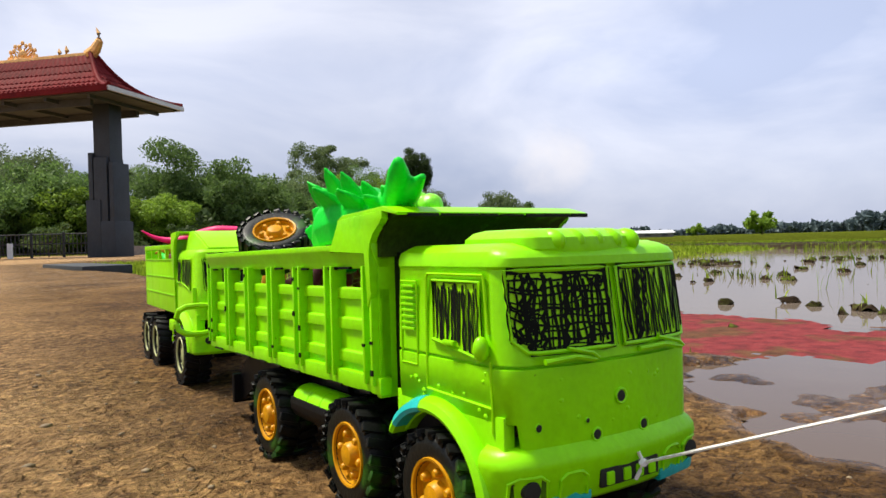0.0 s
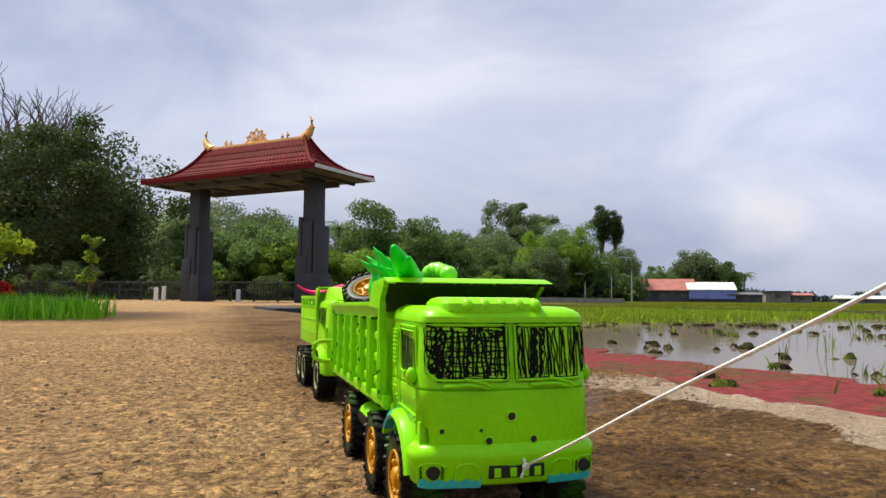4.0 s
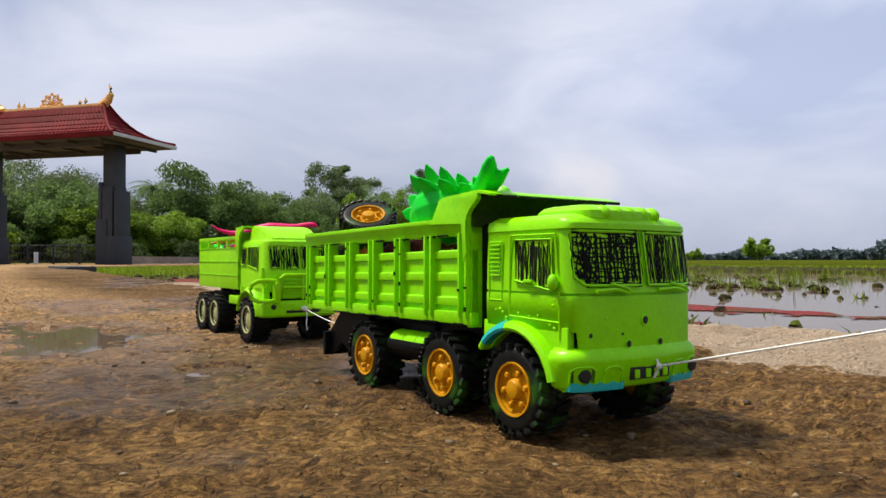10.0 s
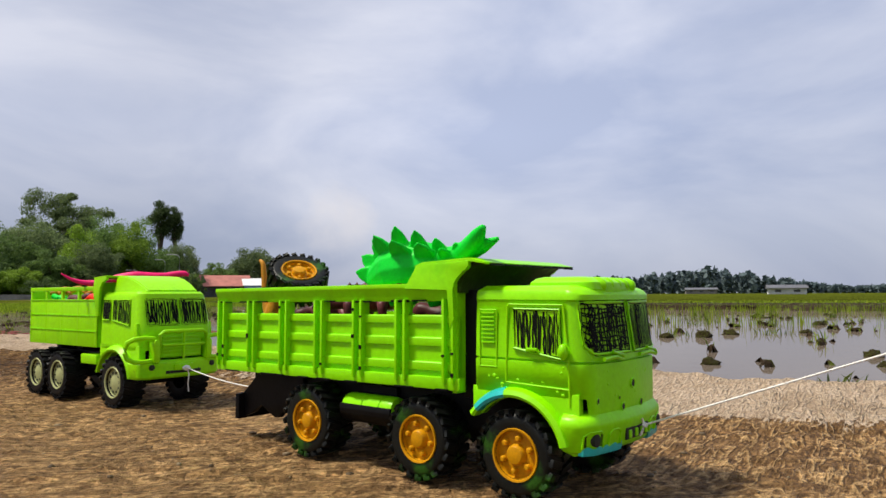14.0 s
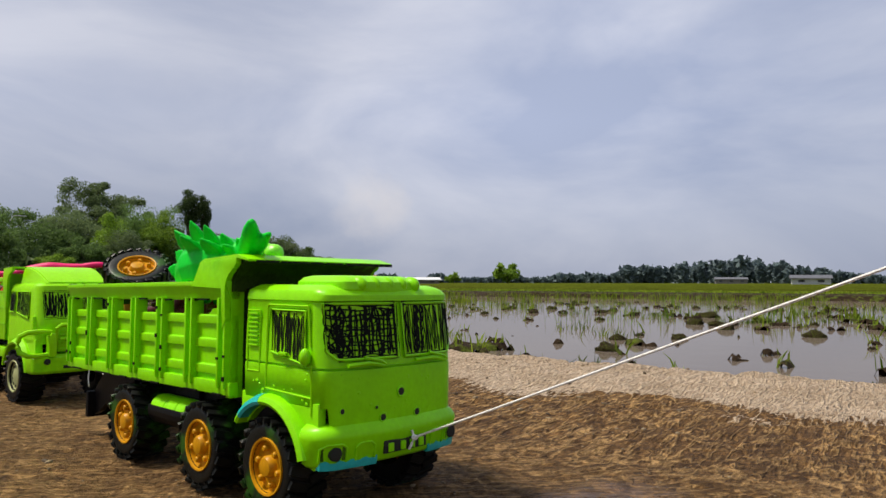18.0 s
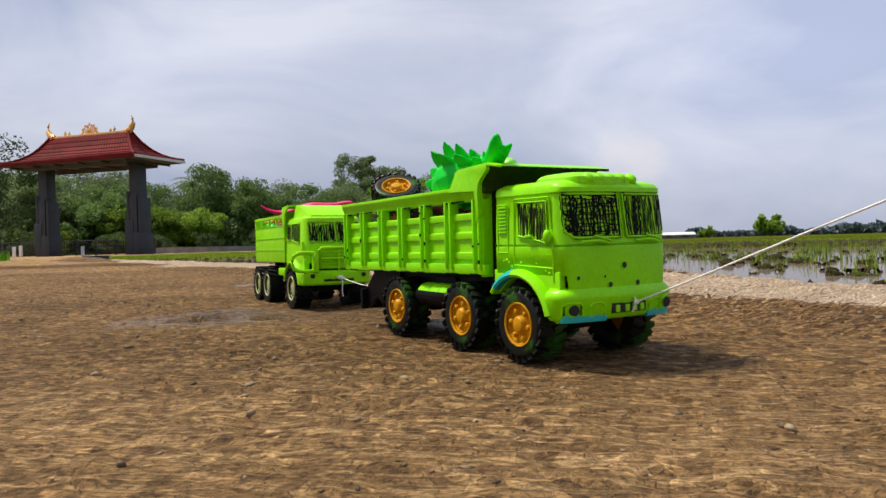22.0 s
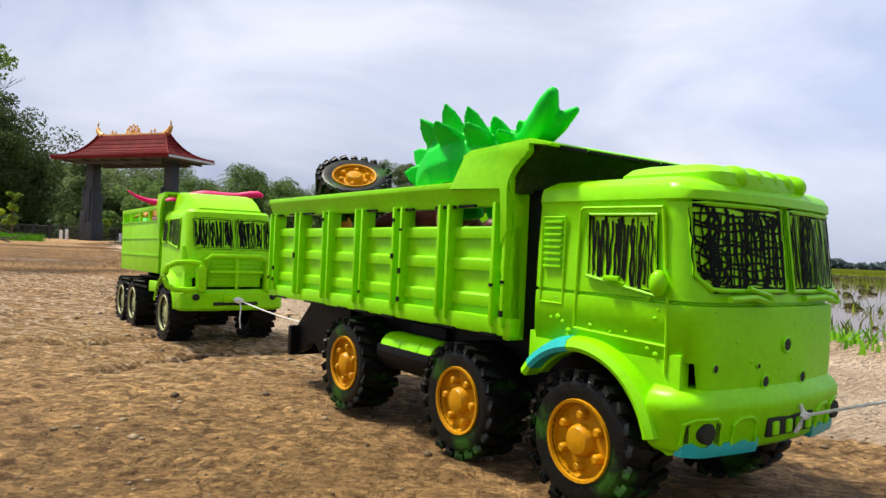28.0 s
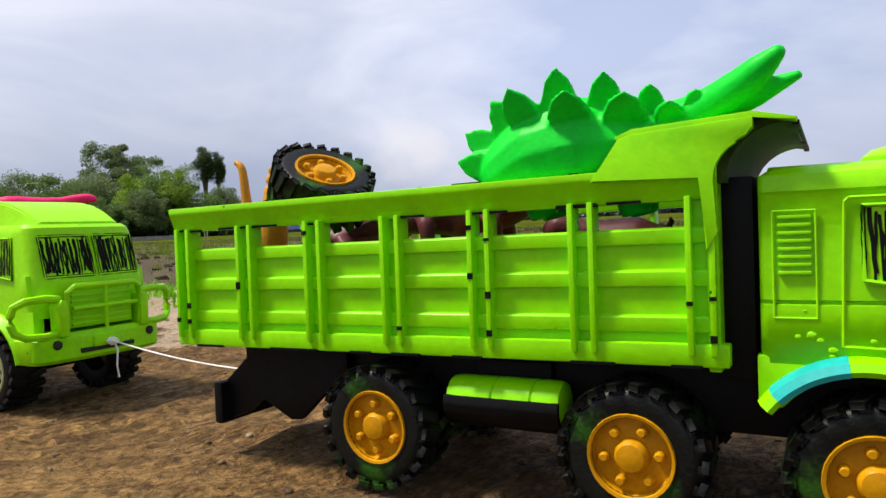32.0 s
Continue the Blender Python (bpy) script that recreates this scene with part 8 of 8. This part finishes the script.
def algae(x, y):
    """Where the red water fern floats: a broken belt along the bank."""
    s = bank_side(x, y)
    k = 0.50 * np.exp(-((s - 0.74) / 0.52) ** 2) + (fbm(x * 1.3 + y * 0.4, y * 0.9, 81, 4) - 0.5) * 0.75 + (fbm(x * 7, y * 7, 83, 3) - 0.5) * 0.26
    return (k - 0.5 * smooth(1.0, 0.3, y) - 0.10 * smooth(3.0, 4.2, y) > 0.15) & (y < 8) & (s > 0.10) & (s < 2.0)


sheet("floating_algae", ALGAE, algae, 0.02, -0.091, 0.05, 3.0, -9, 2.5, "red floating water fern along the bank", "algae", "stuff")


def tufts(name, n_tufts, per, area, h0, h1, width, lean, spread_, material, label, category, zoff=0.0, seed=3, mask=None):
    rng = np.random.default_rng(seed)
    x, y = scatter(rng, n_tufts, *area)
    if mask is not None:
        ok = mask(x, y)
        x, y = x[ok], y[ok]
    n = len(x)
    rx = np.repeat(x, per) + rng.normal(0, spread_, n * per)
    ry = np.repeat(y, per) + rng.normal(0, spread_, n * per)
    rz = np.maximum(ground_z(rx, ry), zoff) - 0.01 if zoff else ground_z(rx, ry) - 0.004
    v, f = blades(rng, np.stack([rx, ry, rz], 1), h0, h1, width, lean)
    return tagged(new(name, quads_mesh(name, v, f, material)), label, category, kind="stuff")


mud_bars()
rngw = np.random.default_rng(14)
wx_, wy_ = scatter(rngw, 260000, -12, 22, 0.5, 8.0)
ok = (bars(wx_, wy_) > 0.18) & (wy_ < 10) & (fbm(wx_ * 1.7, wy_ * 1.7, 151, 3) > 0.38)
wx_, wy_ = wx_[ok], wy_[ok]
wv, wf = blades(rngw, np.stack([wx_, wy_, -0.108 + 0.036 * bars(wx_, wy_)], 1), 0.022, 0.070, 0.0045, 0.9)
tagged(new("bar_grass", quads_mesh("bar_grass", wv, wf, SEDGE)), "short yellow green grass growing on the mud bars", "grass", kind="stuff")
tufts("rice_shoots", 700, 9, (-12, 30, 2.6, 9.4), 0.07, 0.20, 0.0026, 0.35, 0.05, RICE, "thin young rice shoots standing in the water", "rice", -0.11, 3, lambda x, y: (y < 10) & (fbm(x * 0.5, y * 0.5, 15, 3) > 0.52))
tufts("reeds", 1500, 26, (-19, 34, 4.0, 14.0), 0.07, 0.20, 0.0050, 0.22, 0.10, SEDGE, "yellow green reeds standing in the far water", "reeds", -0.11, 9, lambda x, y: (x < far_shore(y)) & (y < 18) & (fbm(x * 0.9, y * 0.9, 25, 3) > 0.62 - 0.24 * smooth(2.6, 0.3, far_shore(y) - x)))
tufts("field_weeds", 520, 36, (-12, 26, 0.6, 9.0), 0.03, 0.085, 0.004, 0.8, 0.07, WEED, "low green weeds on mud in the water", "weeds", -0.10, 4, lambda x, y: (y < 10) & (fbm(x * 0.8, y * 0.8, 19, 3) > 0.53))
tufts("bank_weeds", 420, 60, (-7, 22, 0.05, 0.42), 0.012, 0.035, 0.0026, 1.0, 0.045, WEED, "short green weeds along the water's edge", "weeds", -0.10, 5, lambda x, y: fbm(x * 0.7, y * 0.7, 27, 3) > 0.50)
tufts("edge_grass", 330, 30, (10.4, 19.0, -0.14, 0.16), 0.010, 0.040, 0.0035, 0.9, 0.05, GRASS, "short bright grass on the edge of the bank", "grass", 0.0, 12, lambda x, y: fbm(x * 0.9, y * 0.9, 29, 3) > 0.42)


def far_bund():
    """Low earth dyke with a cut face on the water's side."""
    Y = np.arange(-44.0, 20.0, 0.15)
    prof = [(-0.15, -0.16), (0.0, -0.07), (0.06, -0.018), (0.25, 0.014), (0.8, 0.018), (1.5, -0.03), (1.9, -0.12)]
    V = []
    for k, (q, z) in enumerate(prof):
        q_ = q + (fbm(Y * 1.3, Y * 0 + k * 0.3, 161, 3) - 0.5) * 0.35
        x, y = far_shore(Y) + q_ * 0.88, Y + q_ * 0.46
        V.append(np.stack([x, y, z + (fbm(x * 2.1, y * 2.1, 163, 3) - 0.5) * 0.03], 1))
    v = np.stack(V, 1)
    n, m = v.shape[:2]
    idx = np.arange(n * m).reshape(n, m)
    quads = np.stack([idx[:-1, :-1], idx[1:, :-1], idx[1:, 1:], idx[:-1, 1:]], -1).reshape(-1, 4)
    me = bpy.data.meshes.new("field_bund")
    me.from_pydata(v.reshape(-1, 3).tolist(), [], quads.tolist())
    me.materials.append(MUD)
    return tagged(new("field_bund", me), "low dark earth dyke with grass on top", "dyke", kind="structure")


far_bund()
rngb = np.random.default_rng(6)
n_b = 52000
by_, bq = rngb.uniform(-44, 20, n_b), rngb.uniform(0.38, 1.6, n_b)
bv_, bf_ = blades(rngb, np.stack([far_shore(by_) + bq * 0.88, by_ + bq * 0.46, np.full(n_b, 0.004)], 1), 0.02, 0.055, 0.011, 0.6)
tagged(new("bund_grass", quads_mesh("bund_grass", bv_, bf_, SEDGE)), "yellow green grass on the far bund", "grass", kind="stuff")
rngd = np.random.default_rng(22)
dx_, dy_ = rngd.uniform(-7, 7, 60000), rngd.uniform(8.5, 20, 60000)
ok = (dry_land(dx_, dy_) > 0.45) & (bank_side(dx_, dy_) > 0.25) & (dx_ < far_shore(dy_))
dx_, dy_ = dx_[ok], dy_[ok]
dv_, df_ = blades(rngd, np.stack([dx_, dy_, ground_z(dx_, dy_) - 0.004], 1), 0.03, 0.085, 0.009, 0.6)
tagged(new("field_grass", quads_mesh("field_grass", dv_, df_, SEDGE)), "yellow green grass on the dry end of the field", "grass", kind="stuff")
rngg = np.random.default_rng(21)
n_g = 15000
gx, gy = rngg.uniform(-9.5, -3.7, n_g), rngg.uniform(4.6, 8.6, n_g)
ok = (np.hypot((gx + 9.0) / 5.3, (gy - 6.8) / 2.2) + (fbm(gx, gy, 61, 3) - 0.5) * 0.3) < 1.0
gx, gy = gx[ok], gy[ok]
gv, gf = blades(rngg, np.stack([gx, gy, ground_z(gx, gy) - 0.005], 1), 0.08, 0.24, 0.006, 0.6)
tagged(new("verge_grass", quads_mesh("verge_grass", gv, gf, GRASS)), "bright green tall grass at the yard's edge", "grass", kind="stuff")

# ---------------------------------------------------------------- stones
STONE = leaf_mat("gravel", (0.07, 0.044, 0.022), (0.36, 0.265, 0.155), 0.0)


def stones():
    rng = np.random.default_rng(31)
    bm = bmesh.new()
    bmesh.ops.create_uvsphere(bm, u_segments=4, v_segments=3, radius=1.0)
    bmesh.ops.triangulate(bm, faces=bm.faces[:])
    bv = np.array([v.co[:] for v in bm.verts])
    bf = np.array([[v.index for v in f.verts] for f in bm.faces])
    bm.free()
    n = 84000
    x, y = scatter(rng, n, -5.5, 14.5, -2.4, 0.15)
    keep = fbm(x * 2.3, y * 2.3, 35, 3) + rng.uniform(-0.25, 0.25, n) > 0.47 - 0.10 * smooth(0.6, 1.4, y) + 0.22 * smooth(-0.50, -0.35, bank_side(x, y))
    x, y = x[keep], y[keep]
    n = len(x)
    r = 0.0013 + 0.0040 * rng.uniform(0, 1, n) ** 9
    a = rng.uniform(0, 2 * np.pi, n)
    sc = np.stack([r * rng.uniform(0.9, 1.6, n), r * rng.uniform(0.7, 1.2, n), r * rng.uniform(0.4, 0.8, n)], 1)
    v = bv[None] * sc[:, None] * rng.uniform(0.75, 1.2, (n, len(bv), 1))
    c, s = np.cos(a)[:, None], np.sin(a)[:, None]
    v = np.stack([v[..., 0] * c - v[..., 1] * s, v[..., 0] * s + v[..., 1] * c, v[..., 2]], -1)
    v = v + np.stack([x, y, ground_z(x, y) + r * 0.15], 1)[:, None]
    f = bf[None] + (np.arange(n) * len(bv))[:, None, None]
    return tagged(new("gravel", quads_mesh("gravel", v.reshape(-1, 3), f.reshape(-1, 3), STONE)), "scattered small stones and clods on the dirt", "gravel", kind="stuff")


stones()


# a bent dry straw lying on the rolled dirt
STRAW = mat("dry_straw", (0.42, 0.29, 0.14), 0.7, spec=0.2, var=0.25, scale=80, bump=0.3)
bm = bmesh.new()
straw_pts = [(4.430, -8.815), (4.456, -8.863), (4.482, -8.911), (4.508, -8.958), (4.500, -9.005), (4.488, -9.060), (4.476, -9.115)]
tube(bm, [(x, y, float(ground_z(np.array([x]), np.array([y]))[0]) + 0.0035 + 0.001 * (i == 3)) for i, (x, y) in enumerate(straw_pts)], [0.0006, 0.0012, 0.0014, 0.0011, 0.0014, 0.0018, 0.0020], 6)
finish("dry_straw", bm, STRAW, "bent dry straw lying flat on the dirt", "straw")


# ---------------------------------------------------------------- motion
def interp_rows(rows, t):
    ts = [r[0] for r in rows]
    return [float(np.interp(t, ts, [r[k] for r in rows])) for k in range(1, len(rows[0]))]


def body_pose(row):
    t, x, y, yaw, pitch, roll = row
    return pose(x, y, 0, roll, pitch, yaw)


# Rise of the pull string above level, in degrees, and its swing from the truck's heading.
STRING_ROWS = [(0, 23.2, 0), (2, 23.5, 0), (3, 20.5, 0), (3.5, 24, 0), (5.5, 22.5, 0), (7, 23.5, 0), (8, 20, 0), (9, 21.5, 0), (9.5, 15, 0), (10, 15, 0), (11.5, 22.8, 0), (13, 22.2, 0), (17.5, 23, 0), (20.5, 21.7, 0), (21, 23.0, 0), (22, 21.5, 0), (23, 21.8, 0), (25, 24, 0), (25.5, 22.8, 0), (32, 22, 0)]


def motions():
    a_rows = [(r[0], body_pose(r)) for r in TRUCK_ROWS]
    b_rows = [(r[0], body_pose(r)) for r in SECOND_ROWS]
    walk(truck, a_rows)
    walk(second, b_rows)
    for ob, m in LOAD:
        walk(ob, [(t, p @ m) for t, p in a_rows])
    for ob, m in LOAD_B:
        walk(ob, [(t, p @ m) for t, p in b_rows])
    walk(pull, [(t, p @ pose(0.0835, 0.0085, 0.0680, 0, -interp_rows(STRING_ROWS, t)[0], interp_rows(STRING_ROWS, t)[1])) for t, p in a_rows])
    tows = []
    for (t, p), (_, q) in zip(a_rows, b_rows):
        tail, nose = p @ Vector((-0.375, 0.0, 0.054)), q @ Vector((0.093, 0.0, 0.070))
        d = tail - nose
        tows.append((t, Matrix.Translation(nose) @ d.to_track_quat("X", "Z").to_matrix().to_4x4()))
    walk(tow, tows)
    for rows, wheels, radius in ((TRUCK_ROWS, truck_wheels, WR), (SECOND_ROWS, second_wheels, WR2)):
        times = [i / 15 for i in range(32 * 15 + 1)]
        dist, prev, turn = 0.0, None, []
        for t in times:
            x, y = interp_rows(rows, t)[:2]
            if prev:
                dist += math.hypot(x - prev[0], y - prev[1])
            prev = (x, y)
            turn.append(math.degrees(dist / radius))
        for k, w in enumerate(wheels):
            l = w.location.copy()
            walk(w, [(t, pose(*l, 0, a + 17 * k, 0)) for t, a in zip(times, turn)])


motions()
